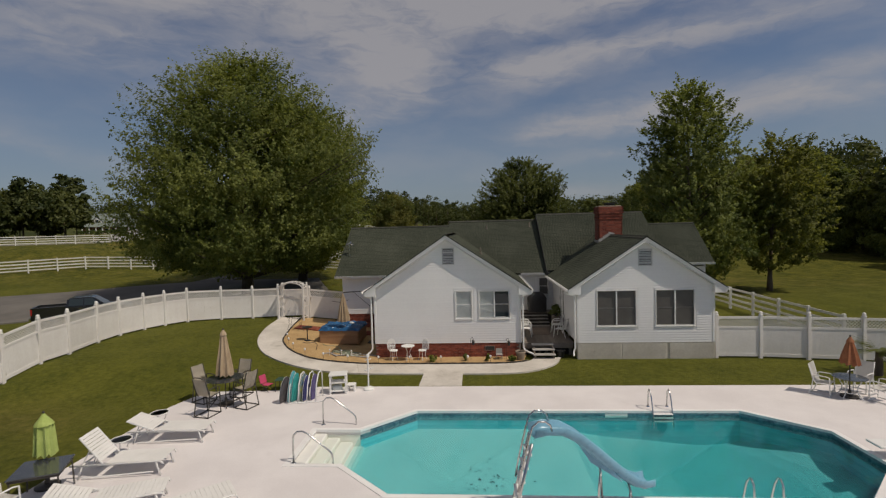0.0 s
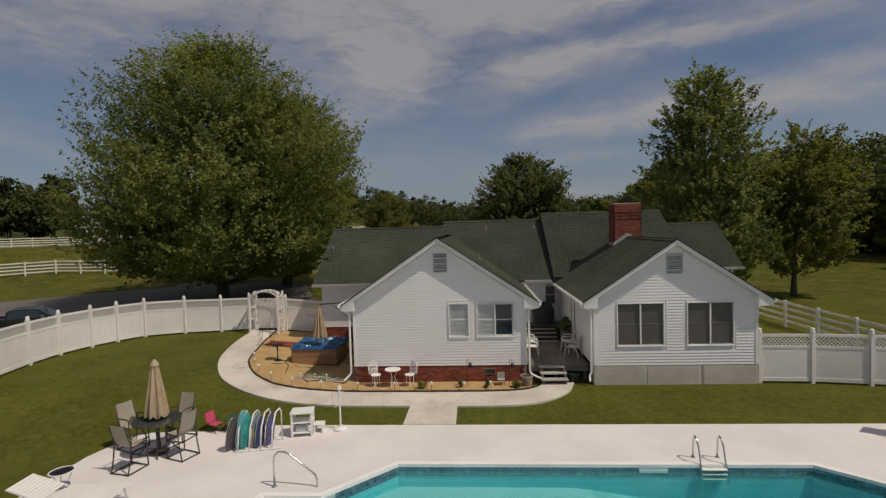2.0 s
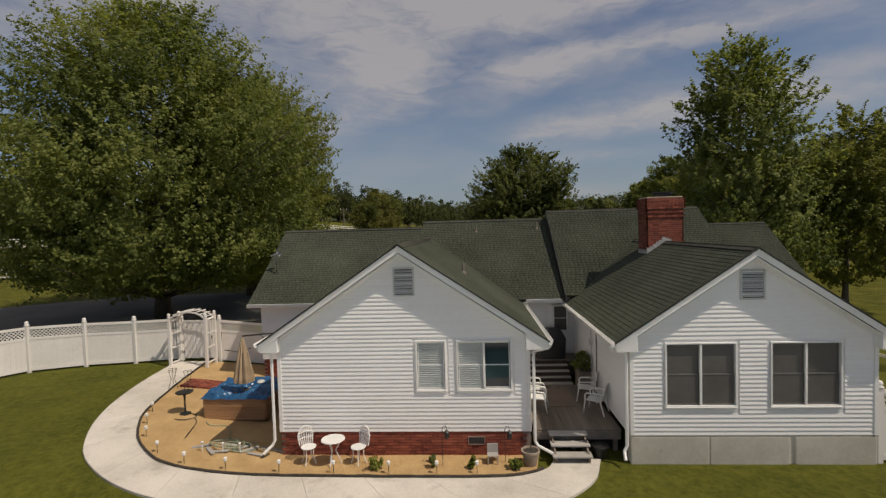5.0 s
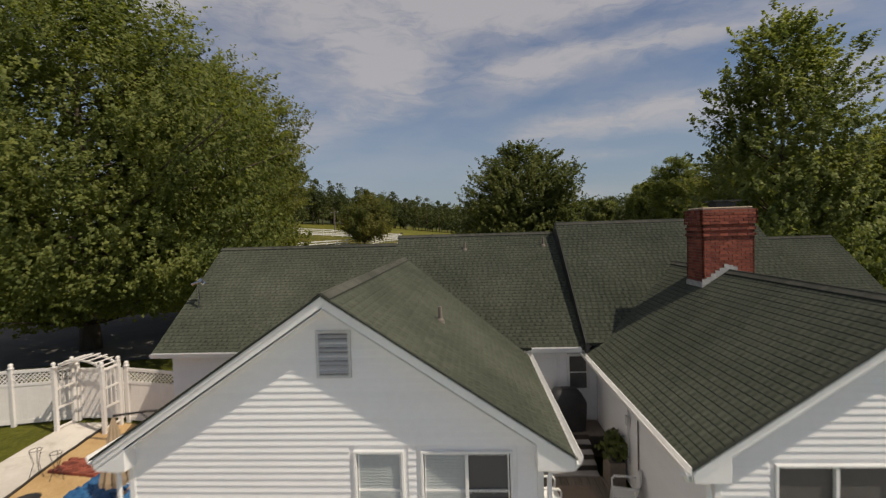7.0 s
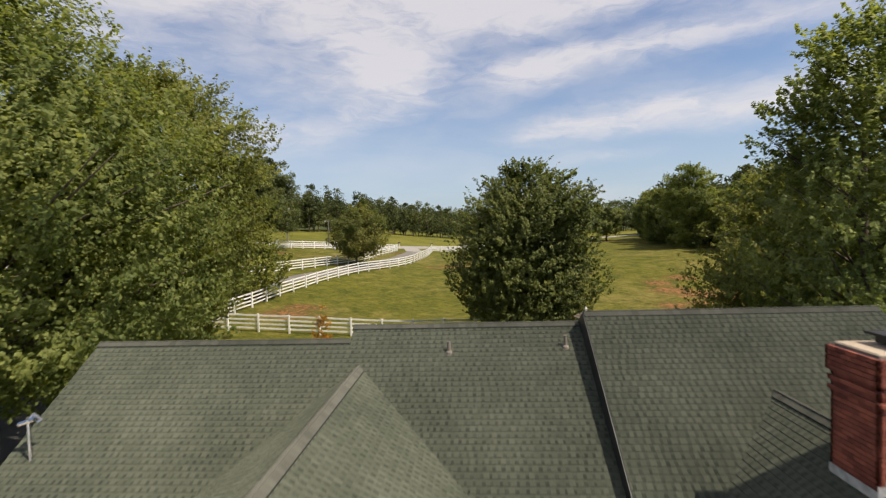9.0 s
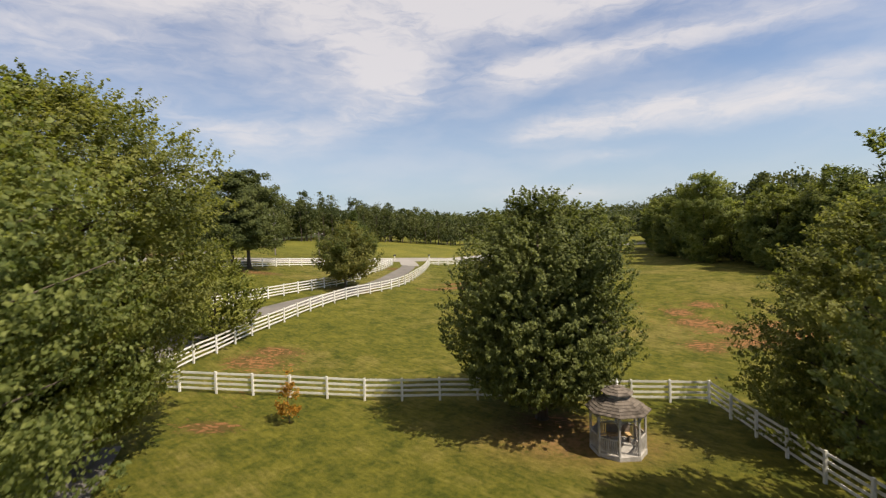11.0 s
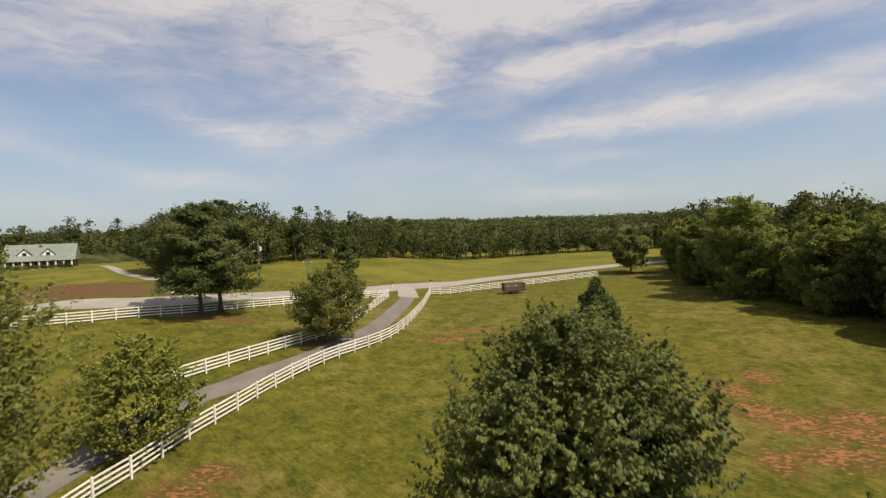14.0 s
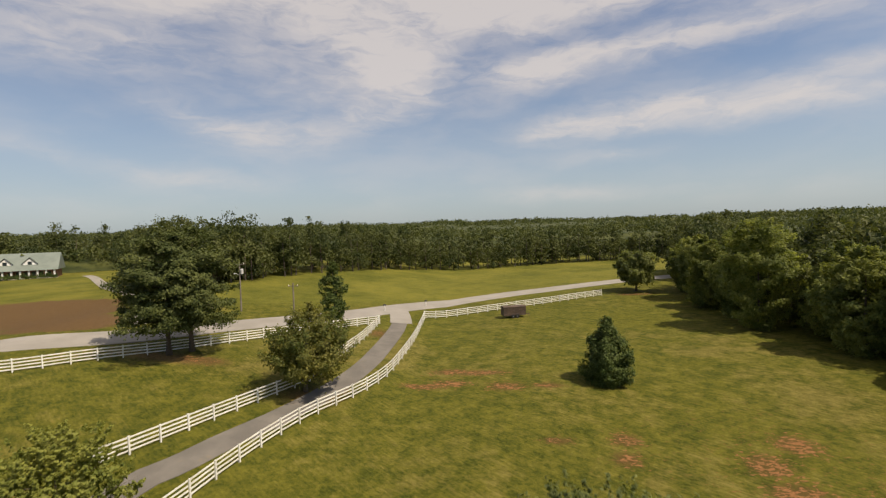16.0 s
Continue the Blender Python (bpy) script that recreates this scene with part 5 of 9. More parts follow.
def bricks():
    """Footing bricks of the sunlit gable, each its own piece."""
    me = None
    rows, cols = 9, 32
    base = [o for o in house.children if o.name.startswith("foundation")][0]
    bm = box(bm_new(), 0, 0.2, 0, 0.04, 0, 0.064)
    me = bpy.data.meshes.new("brick")
    bm.to_mesh(me)
    bm.free()
    me.materials.append(M_BRICK)
    for r in range(rows):
        for c in range(cols):
            x = G1["x0"] + 0.03 + c * 0.2105 + (0.105 if r % 2 else 0)
            if x + 0.2 > G1["x1"] - 0.02:
                continue
            shared("brick", me, base, pose(x, G1["y"] + 0.018 + rng.random() * 0.006, -0.02 + r * 0.075))
    v = part("foundation_vent", ring_y(0.35, 0.80, 0.30, 0.52, 0.02, G1["y"] + 0.004, G1["y"] + 0.04), M_MORTAR, house, "dark crawl space vent")
    part("grille", box(bm_new(), 0.38, 0.77, G1["y"] + 0.008, G1["y"] + 0.02, 0.33, 0.49), M_DARK, v)


bricks()


def chimney():
    x0, x1, y0, y1, z0, z1 = 6.79, 8.06, 27.05, 27.93, 4.3, 6.94
    core = part("chimney", box(bm_new(), x0 + 0.02, x1 - 0.02, y0 + 0.02, y1 - 0.02, z0, z1 - 0.01), M_MORTAR, house, "red brick chimney with corbelled bands")
    full, depth, tall, gap = 0.2, 0.05, 0.064, 0.011
    me = {}

    def brick_mesh(w, d):
        key = (round(w, 3), round(d, 3))
        if key not in me:
            bm = box(bm_new(), 0, w, 0, d, 0, tall)
            me[key] = bpy.data.meshes.new("brick")
            bm.to_mesh(me[key])
            bm.free()
            me[key].materials.append(M_BRICK)
        return me[key]
    rest = bm_new()
    count, r = 0, 0
    z = z0
    top_row = int((z1 - z0) / (tall + gap))
    while z < z1 - tall:
        out = 0.0
        if r >= top_row - 5:
            out = 0.05
        elif r in (top_row - 9, top_row - 7):
            out = 0.03
        for axis in ("x", "y"):
            lo, hi = (x0 - out, x1 + out) if axis == "x" else (y0 - out, y1 + out)
            n = round((hi - lo) / (full + gap))
            w = (hi - lo) / n
            for c in range(-1, n):
                a = lo + w * (c + (0.5 if r % 2 else 1.0))
                b = min(hi, a + w - gap)
                a = max(lo, a)
                if b - a < 0.04:
                    continue
                if axis == "x":
                    if z > 4.9 and count < 230:
                        shared("brick", brick_mesh(b - a, depth), core, pose(a, y0 - out, z))
                        count += 1
                    else:
                        box(rest, a, b, y0 - out, y0 - out + depth, z, z + tall)
                    box(rest, a, b, y1 + out - depth, y1 + out, z, z + tall)
                else:
                    box(rest, x0 - out, x0 - out + depth, a, b, z, z + tall)
                    box(rest, x1 + out - depth, x1 + out, a, b, z, z + tall)
        z += tall + gap
        r += 1
    tagged(part("brickwork", rest, M_BRICK, core, "red brick courses"), kind="stuff")
    part("crown", box(bm_new(), x0 + 0.02, x1 - 0.02, y0 + 0.02, y1 - 0.02, z1 - 0.01, z1 + 0.035), M_MULCH_STONE, core, "pale concrete crown", bevel=0.02)
    bm = bm_new()
    box(bm, 7.25, 7.75, 27.3, 27.7, z1 + 0.06, z1 + 0.16)
    box(bm, 7.15, 7.85, 27.22, 27.78, z1 + 0.18, z1 + 0.215)
    part("flue_cap", bm, M_DARK, core, "dark metal flue cap")
    # stepped flashing at the foot
    for side in (-1, 1):
        xf = x0 - 0.012 if side < 0 else x1 + 0.012
        for k in range(6):
            xa = G2["mid"] + side * (k * 0.107)
            xb = G2["mid"] + side * ((k + 1) * 0.107)
            zz = G2["apex"] - PITCH * abs(xa - G2["mid"])
            part("flashing", box(bm_new(), min(xa, xb), max(xa, xb), y0 - 0.012, y0 - 0.002, zz - 0.12, zz + 0.13 + rng.uniform(-0.035, 0.03)), M_LEAD, core, "pale stepped flashing")
        zz = G2["apex"] - PITCH * abs(xf - G2["mid"])
        part("flashing", box(bm_new(), xf - 0.005, xf + 0.005, y0, y1, zz - 0.1, zz + 0.14), M_LEAD, core)


chimney()


def vents():
    for x, y, z, h in ((0.27, 25.14, 4.60, 0.32), (0.77, 31.8, 5.86, 0.28), (3.55, 31.9, 5.93, 0.3)):
        bm = bm_new()
        lathe(bm, [(0.10, -0.06), (0.085, 0.03), (0.045, 0.07), (0.04, h), (0.034, h)], 10, (x, y, z))
        part("vent_pipe", bm, M_POLE, house, "dark grey roof vent pipe")
    bm = bm_new()
    tube(bm, [(-7.75, 29.5, 4.25), (-7.75, 29.5, 5.2)], 0.036, 6)
    tube(bm, [(-7.95, 29.5, 5.1), (-7.6, 29.5, 5.2)], 0.045, 6)
    tube(bm, [(-7.75, 29.5, 5.2), (-7.75, 29.6, 5.25), (-7.6, 29.62, 5.1)], 0.055, 6)
    part("service_mast", bm, M_STEEL, house, "grey power service mast")


vents()

# ---- fences ----
def privacy_fence(posts, label, first_post=True):
    """White vinyl fence: capped posts, a boarded panel and a lattice band between rails."""
    f = thing("privacy_fence", label, "fence", pose(0, 0, 0))
    ends = [(x, y, height(x, y)) for x, y in posts]
    for i, (x, y, z) in enumerate(ends):
        bm = box(bm_new(), x - 0.065, x + 0.065, y - 0.065, y + 0.065, z - 0.2, z + 1.84)
        post = part("post", bm, M_VINYL, f, bevel=0.008)
        part("cap", lathe(bm_new(), [(0.095, 0.0), (0.095, 0.03), (0.055, 0.05), (0.075, 0.10), (0.06, 0.16), (0.0, 0.185)], 12, (x, y, z + 1.84)), M_VINYL, post, smooth=True)
    for a, b in zip(ends, ends[1:]):
        pa, pb = Vector(a), Vector(b)
        d = pb - pa
        n = d.normalized()
        s, e = pa + n * 0.065, pb - n * 0.065
        for h, t in ((0.10, 0.13), (1.31, 0.09), (1.74, 0.10)):
            part("rail", beam(bm_new(), s + Vector((0, 0, h)), e + Vector((0, 0, h)), 0.055, t), M_VINYL, f)
        m = max(3, round((e - s).length / 0.165))
        step = (e - s) / m
        for k in range(m):
            p, q = s + step * k + n * 0.0012, s + step * (k + 1) - n * 0.0012
            part("board", beam(bm_new(), p + Vector((0, 0, 0.715)), q + Vector((0, 0, 0.715)), 0.028, 1.10), M_VINYL, f)
        # lattice of crossing slats
        bm = bm_new()
        lo, hi, length = 1.35, 1.695, (e - s).length
        flat = Vector((n.x, n.y, n.z)).normalized()
        off = Vector((-n.y, n.x, 0))
        k = -0.345
        while k < length:
            for sgn, o in ((1, 0.008), (-1, -0.008)):
                a0, a1 = (k, k + 0.345) if sgn > 0 else (k + 0.345, k)
                h0, h1 = lo, hi
                t0, t1 = a0, a1
                if min(t0, t1) < 0 or max(t0, t1) > length:
                    c0, c1 = min(max(t0, 0), length), min(max(t1, 0), length)
                    if abs(c1 - c0) < 0.02:
                        continue
                    h0, h1 = lo + (hi - lo) * (c0 - t0) / (t1 - t0), lo + (hi - lo) * (c1 - t0) / (t1 - t0)
                    t0, t1 = c0, c1
                beam(bm, s + flat * t0 + Vector((0, 0, h0)) + off * o, s + flat * t1 + Vector((0, 0, h1)) + off * o, 0.012, 0.030)
            k += 0.128
        part("lattice", bm, M_VINYL, f, "white diagonal lattice")
    return f


privacy_fence([(-17.7, 13.4), (-17.9, 15.2), (-18.0, 17.0), (-18.1, 18.7), (-18.15, 20.2), (-18.6, 22.4), (-18.7, 24.0), (-18.35, 25.4), (-17.85, 26.45), (-17.15, 27.5), (-15.6, 28.5), (-13.95, 29.2), (-12.2, 29.75)],
              "white vinyl privacy fence curved round the lawn")
privacy_fence([(-10.55, 29.85), (-8.15, 29.9)], "white vinyl privacy fence panel beside the garden gate")
privacy_fence([(10.52, 21.86), (12.33, 21.75), (14.12, 21.42), (16.1, 21.1), (18.3, 20.6), (20.5, 20.0), (22.7, 19.4)], "white vinyl privacy fence beside the house and lawn")


def garden_gate():
    g = thing("garden_gate", "white boarded gate in the fence, closed", "gate", pose(0, 0, 0))
    z = height(-11.4, 29.8)
    part("gate_frame", ring_y(-12.12, -10.63, z + 0.08, z + 1.75, 0.08, 29.74, 29.80), M_VINYL, g)
    for k in range(9):
        x = -12.04 + k * 0.148
        part("board", box(bm_new(), x, x + 0.142, 29.755, 29.785, z + 0.16, z + 1.67), M_VINYL, g)
    part("latch", box(bm_new(), -10.86, -10.76, 29.70, 29.74, z + 0.95, z + 1.08), M_DARK, g)


garden_gate()


def arbor():
    a = thing("garden_arbor", "white garden arbour with ball-topped posts and arched slats", "arbor", pose(0, 0, 0))
    z0 = height(-11.35, 29.2)
    xs, ys = (-12.15, -10.58), (28.82, 29.52)
    for x in xs:
        for y in ys:
            p = part("post", box(bm_new(), x - 0.055, x + 0.055, y - 0.055, y + 0.055, z0 - 0.1, z0 + 2.05), M_VINYL, a, bevel=0.006)
            part("finial", lathe(bm_new(), [(0.075, 0.0), (0.075, 0.025), (0.035, 0.045), (0.07, 0.10), (0.05, 0.16), (0.0, 0.18)], 12, (x, y, z0 + 2.05)), M_VINYL, p, smooth=True)
        for h in (0.12, 0.75, 1.35, 1.95):
            part("side_rail", beam(bm_new(), (x, ys[0], z0 + h), (x, ys[1], z0 + h), 0.04, 0.06), M_VINYL, a)
        for y in (28.99, 29.17, 29.35):
            part("side_slat", box(bm_new(), x - 0.012, x + 0.012, y - 0.02, y + 0.02, z0 + 0.75, z0 + 1.95), M_VINYL, a)
    mid = sum(xs) / 2
    for y in (28.86, 29.48):
        arc = [(mid + 0.80 * math.cos(t), y, z0 + 1.80 + 0.46 * math.sin(t)) for t in np.linspace(0.08, math.pi - 0.08, 17)]
        bm = bm_new()
        rows = [[bm.verts.new((mid + (p[0] - mid) * k, p[1] + d, z0 + 1.80 + (p[2] - z0 - 1.80) * k)) for k, d in ((0.94, -0.02), (1.06, -0.02), (1.06, 0.02), (0.94, 0.02))] for p in arc]
        for p, q in zip(rows, rows[1:]):
            for k in range(4):
                bm.faces.new((p[k], p[(k + 1) % 4], q[(k + 1) % 4], q[k]))
        bm.faces.new(rows[0]), bm.faces.new(rows[-1][::-1])
        part("arch", bm, M_VINYL, a, "white bent arch")
    for t in np.linspace(0.2, math.pi - 0.2, 10):
        x, z = mid + 0.82 * math.cos(t), z0 + 1.84 + 0.46 * math.sin(t)
        part("slat", beam(bm_new(), (x, 28.75, z), (x, 29.6, z), 0.055, 0.03), M_VINYL, a)


arbor()


def ranch_fence(line, label, spacing=2.42, tall=1.38):
    """Four white boards on square posts, along a line on the land."""
    f = thing("ranch_fence", label, "fence", pose(0, 0, 0), group="white board fences")
    p = spline(line, spacing) if len(line) > 2 else np.array([np.array(line[0]) + (np.array(line[1]) - np.array(line[0])) * k for k in np.linspace(0, 1, max(2, round(math.dist(*line) / spacing) + 1))])
    pts = [Vector((x, y, height(x, y))) for x, y in p]
    post = None
    for q in pts:
        if post is None:
            bm = box(bm_new(), -0.065, 0.065, -0.065, 0.065, -0.3, tall + 0.05)
            bmesh.ops.bevel(bm, geom=bm.edges[:], offset=0.008, segments=1, affect="EDGES")
            post = bpy.data.meshes.new("post")
            bm.to_mesh(post)
            bm.free()
            post.materials.append(M_RAIL)
        d = pts[min(pts.index(q) + 1, len(pts) - 1)] - pts[max(pts.index(q) - 1, 0)]
        shared("post", post, f, pose(q.x, q.y, q.z, rng.uniform(-0.6, 0.6), rng.uniform(-0.6, 0.6), math.degrees(math.atan2(d.y, d.x))))
    for a, b in zip(pts, pts[1:]):
        n = (b - a).normalized()
        off = Vector((-n.y, n.x, 0)) * 0.075
        for h in (0.26, 0.60, 0.94, 1.28):
            s = Vector((0, 0, h + rng.uniform(-0.012, 0.012)))
            e = Vector((0, 0, h + rng.uniform(-0.012, 0.012)))
            part("rail", beam(bm_new(), a + s + off - n * 0.06, b + e + off + n * 0.06, 0.028, 0.135), M_RAIL, f)
    return f


DRIVE_R = [(-20.6, 57.6), (-20.35, 61.5), (-19.6, 65.0), (-18.9, 69.5), (-17.9, 73.5), (-16.95, 77.7), (-15.5, 82.8), (-13.9, 87.2), (-12.1, 90.6), (-10.2, 94.6), (-8.8, 99.7), (-8.1, 107.7), (-7.9, 118.0), (-8.2, 133.0)]
DRIVE_L = [(-26.2, 76.2), (-24.8, 78.7), (-22.8, 82.6), (-20.9, 86.5), (-18.9, 90.6), (-17.0, 94.8), (-16.0, 99.0), (-15.7, 105.5), (-15.2, 113.5), (-15.2, 126.0)]
ranch_fence(DRIVE_R, "white four-board fence along the drive and pasture")
ranch_fence(DRIVE_L, "white four-board fence along the drive's far side")
ranch_fence([(-86.0, 55.0), (-72.0, 66.0), (-58.0, 79.0), (-46.4, 88.5), (-41.5, 93.8), (-35.5, 99.4), (-31.4, 104.5), (-27.4, 109.7), (-20.8, 118.9), (-15.4, 126.2)], "white four-board fence along the country road")
ranch_fence([(-8.3, 134.2), (7.0, 144.0), (21.4, 153.0), (30.6, 157.9)], "white four-board fence along the road verge")
ranch_fence([(-20.6, 57.2), (16.2, 58.2)], "white four-board fence between front lawn and pasture")
ranch_fence([(16.2, 58.2), (16.6, 44.0), (17.3, 31.2), (17.4, 24.0)], "white four-board fence down the side lawn")
ranch_fence([(-62.0, 38.5), (-52.0, 45.8), (-44.0, 51.8)], "white four-board fence beyond the parking apron")
ranch_fence([(-44.0, 51.8), (-30.0, 54.6)], "white four-board fence behind the large trees")

# ---- trees ----
def blades(rnd, pos, normal, leaf, corners=4):
    """Leaf blades at places, each lying across its normal: folded ones of four corners, or plain ones of three."""
    m = len(pos)
    n = normal / np.maximum(np.linalg.norm(normal, axis=1, keepdims=True), 1e-6)
    d = rnd.normal(size=(m, 3)) + np.array([0, 0, -0.35])
    d -= n * (d * n).sum(1, keepdims=True)
    d /= np.maximum(np.linalg.norm(d, axis=1, keepdims=True), 1e-6)
    side = np.cross(n, d)
    ln = (leaf * rnd.uniform(0.6, 1.4, m))[:, None]
    w = ln * rnd.uniform(0.28, 0.44, m)[:, None]
    if corners == 3:
        v = np.stack([pos - d * ln * 0.5 - side * w, pos - d * ln * 0.5 + side * w, pos + d * ln * 0.6], 1)
    else:
        v = np.stack([pos - d * ln * 0.5, pos + side * w - n * w * 0.25, pos + d * ln * 0.5, pos - side * w - n * w * 0.25], 1)
    return v.reshape(-1, 3), np.arange(m * corners).reshape(m, corners)


def leaf_cloud(rnd, centres, sizes, per, leaf, flat=0.55, droop=0.15, corners=4):
    """Leaves in clumps, turned outwards from the middle of each clump."""
    n = len(centres)
    c = np.repeat(centres, per, axis=0)
    s = np.repeat(sizes, per)[:, None]
    g = rnd.normal(size=(n * per, 3)) * np.array([1, 1, flat]) * s * 0.55
    pos = c + g
    pos[:, 2] -= droop * (g[:, 0] ** 2 + g[:, 1] ** 2) / np.maximum(s[:, 0], 0.1)
    normal = g / s + np.array([0, 0, 0.35]) + rnd.normal(size=g.shape) * 0.45
    return blades(rnd, pos, normal, leaf, corners)


def crown_points(rnd, n, centre, radius, low, top, profile, lobes=14, hollow=0.45):
    """Clump centres that fill a crown: profile gives the reach at each height (0 to 1), lobes make its outline uneven."""
    hs, rs = zip(*profile)
    az = rnd.uniform(0, 2 * np.pi, lobes)
    lz = rnd.uniform(0.05, 0.95, lobes)
    amp = rnd.uniform(-0.24, 0.20, lobes)
    out = []
    while len(out) < n:
        h = rnd.uniform(0, 1, n)
        a = rnd.uniform(0, 2 * np.pi, n)
        reach = np.interp(h, hs, rs)
        bump = np.ones(n)
        for p, q, k in zip(az, lz, amp):
            dist = (np.angle(np.exp(1j * (a - p))) / 0.55) ** 2 + ((h - q) / 0.13) ** 2
            bump += k * np.exp(-dist)
        inner = hollow * np.clip((0.92 - h) / 0.3, 0, 1)         # the top of a crown closes over
        r = reach * bump * (inner ** 2 + (1 - inner ** 2) * rnd.uniform(0, 1, n)) ** 0.5
        keep = rnd.uniform(0, 1, n) < reach + 0.08
        x = centre[0] + radius * r * np.cos(a)
        y = centre[1] + radius * r * np.sin(a)
        z = low + (top - low) * h
        out += list(np.stack([x, y, z], 1)[keep])
    return np.array(out[:n])


ROUND = [(0, 0.40), (0.08, 0.72), (0.25, 0.95), (0.45, 1.0), (0.65, 0.90), (0.82, 0.68), (0.94, 0.40), (1, 0.15)]
TALL = [(0, 0.55), (0.12, 0.95), (0.3, 1.0), (0.5, 0.88), (0.7, 0.66), (0.85, 0.42), (0.95, 0.20), (1, 0.04)]
CONE = [(0, 0.75), (0.08, 1.0), (0.3, 0.86), (0.6, 0.50), (0.85, 0.20), (1, 0.02)]
PINE = [(0, 0.35), (0.2, 0.8), (0.45, 1.0), (0.7, 0.85), (0.88, 0.55), (1, 0.15)]


def bough_leaves(rnd, roots, tips, per, leaf, wide, thick, heart, twig=0.0):
    """Leaves along boughs: sprays that widen towards the middle and thin out at the tip, turned towards the light outside the crown."""
    n = len(tips)
    o, t = np.repeat(roots, per, axis=0), np.repeat(tips, per, axis=0)
    d = t - o
    ln = np.linalg.norm(d, axis=1, keepdims=True)
    u = d / np.maximum(ln, 1e-3)
    side = np.stack([-u[:, 1], u[:, 0], np.zeros(len(u))], 1)
    side /= np.maximum(np.linalg.norm(side, axis=1, keepdims=True), 1e-3)
    k = 1.04 - 0.66 * rnd.beta(1.1, 2.2, (n * per, 1))
    if twig:
        # leaves sit along short twigs that point outwards and up
        m = max(4, per // 22)
        count = n * m
        pick = (np.arange(n * per) // per) * m + rnd.integers(0, m, n * per)
        ob, db, ub, sb = (np.repeat(q[::per], m, axis=0) for q in (o, d, u, side))
        kt = 1.0 - 0.60 * rnd.beta(1.1, 2.0, (count, 1))
        a = rnd.normal(size=(count, 1))
        base = ob + db * kt - ub * twig * 0.45 + sb * a * wide * np.sqrt(np.clip(1.12 - kt, 0.05, 1)) * 1.1
        base[:, 2:] += rnd.normal(size=(count, 1)) * thick - 0.25 * wide * np.abs(a) * (1.1 - kt)
        aim = ub * 0.9 + sb * a * 0.45 + np.array([0, 0, 0.42]) + rnd.normal(size=(count, 3)) * 0.32
        aim /= np.linalg.norm(aim, axis=1, keepdims=True)
        length = twig * rnd.uniform(0.55, 1.35, (count, 1))
        f = rnd.uniform(0, 1, (n * per, 1)) ** 0.85
        pos = base[pick] + (aim * length)[pick] * f + rnd.normal(size=(n * per, 3)) * twig * 0.105 * (1.15 - 0.75 * f)
        out = pos - np.array(heart)
        out /= np.maximum(np.linalg.norm(out, axis=1, keepdims=True), 1e-3)
        normal = out * 0.75 + np.array([0, 0, 0.45]) + rnd.normal(size=pos.shape) * 0.5
        return blades(rnd, pos, normal, leaf * np.ones(n * per), 4)
    spread = np.sqrt(np.clip(1.12 - k, 0.05, 1)) * 1.25
    sc = np.repeat(rnd.uniform(0.7, 1.35, n), per)[:, None]
    a, b = rnd.normal(size=(n * per, 1)), rnd.normal(size=(n * per, 1))
    pos = o + d * k + side * a * wide * spread * sc
    pos[:, 2:] += b * thick * sc - 0.22 * (a * wide * spread) ** 2 / max(wide, 0.1) - 0.10 * wide * k ** 2
    out = pos - np.array(heart)
    out /= np.maximum(np.linalg.norm(out, axis=1, keepdims=True), 1e-3)
    normal = out * 0.75 + np.array([0, 0, 0.45]) + rnd.normal(size=pos.shape) * 0.5
    size = np.where(rnd.uniform(size=(n * per,)) < 0.05, 1.6, 1.0) if leaf < 0.29 else np.ones(n * per)
    pos = np.where((size > 1.5)[:, None], o + (pos - o) * 0.8, pos)          # broader sprays fill the inside
    return blades(rnd, pos, normal, leaf * size, 4 if leaf < 0.29 else 3)


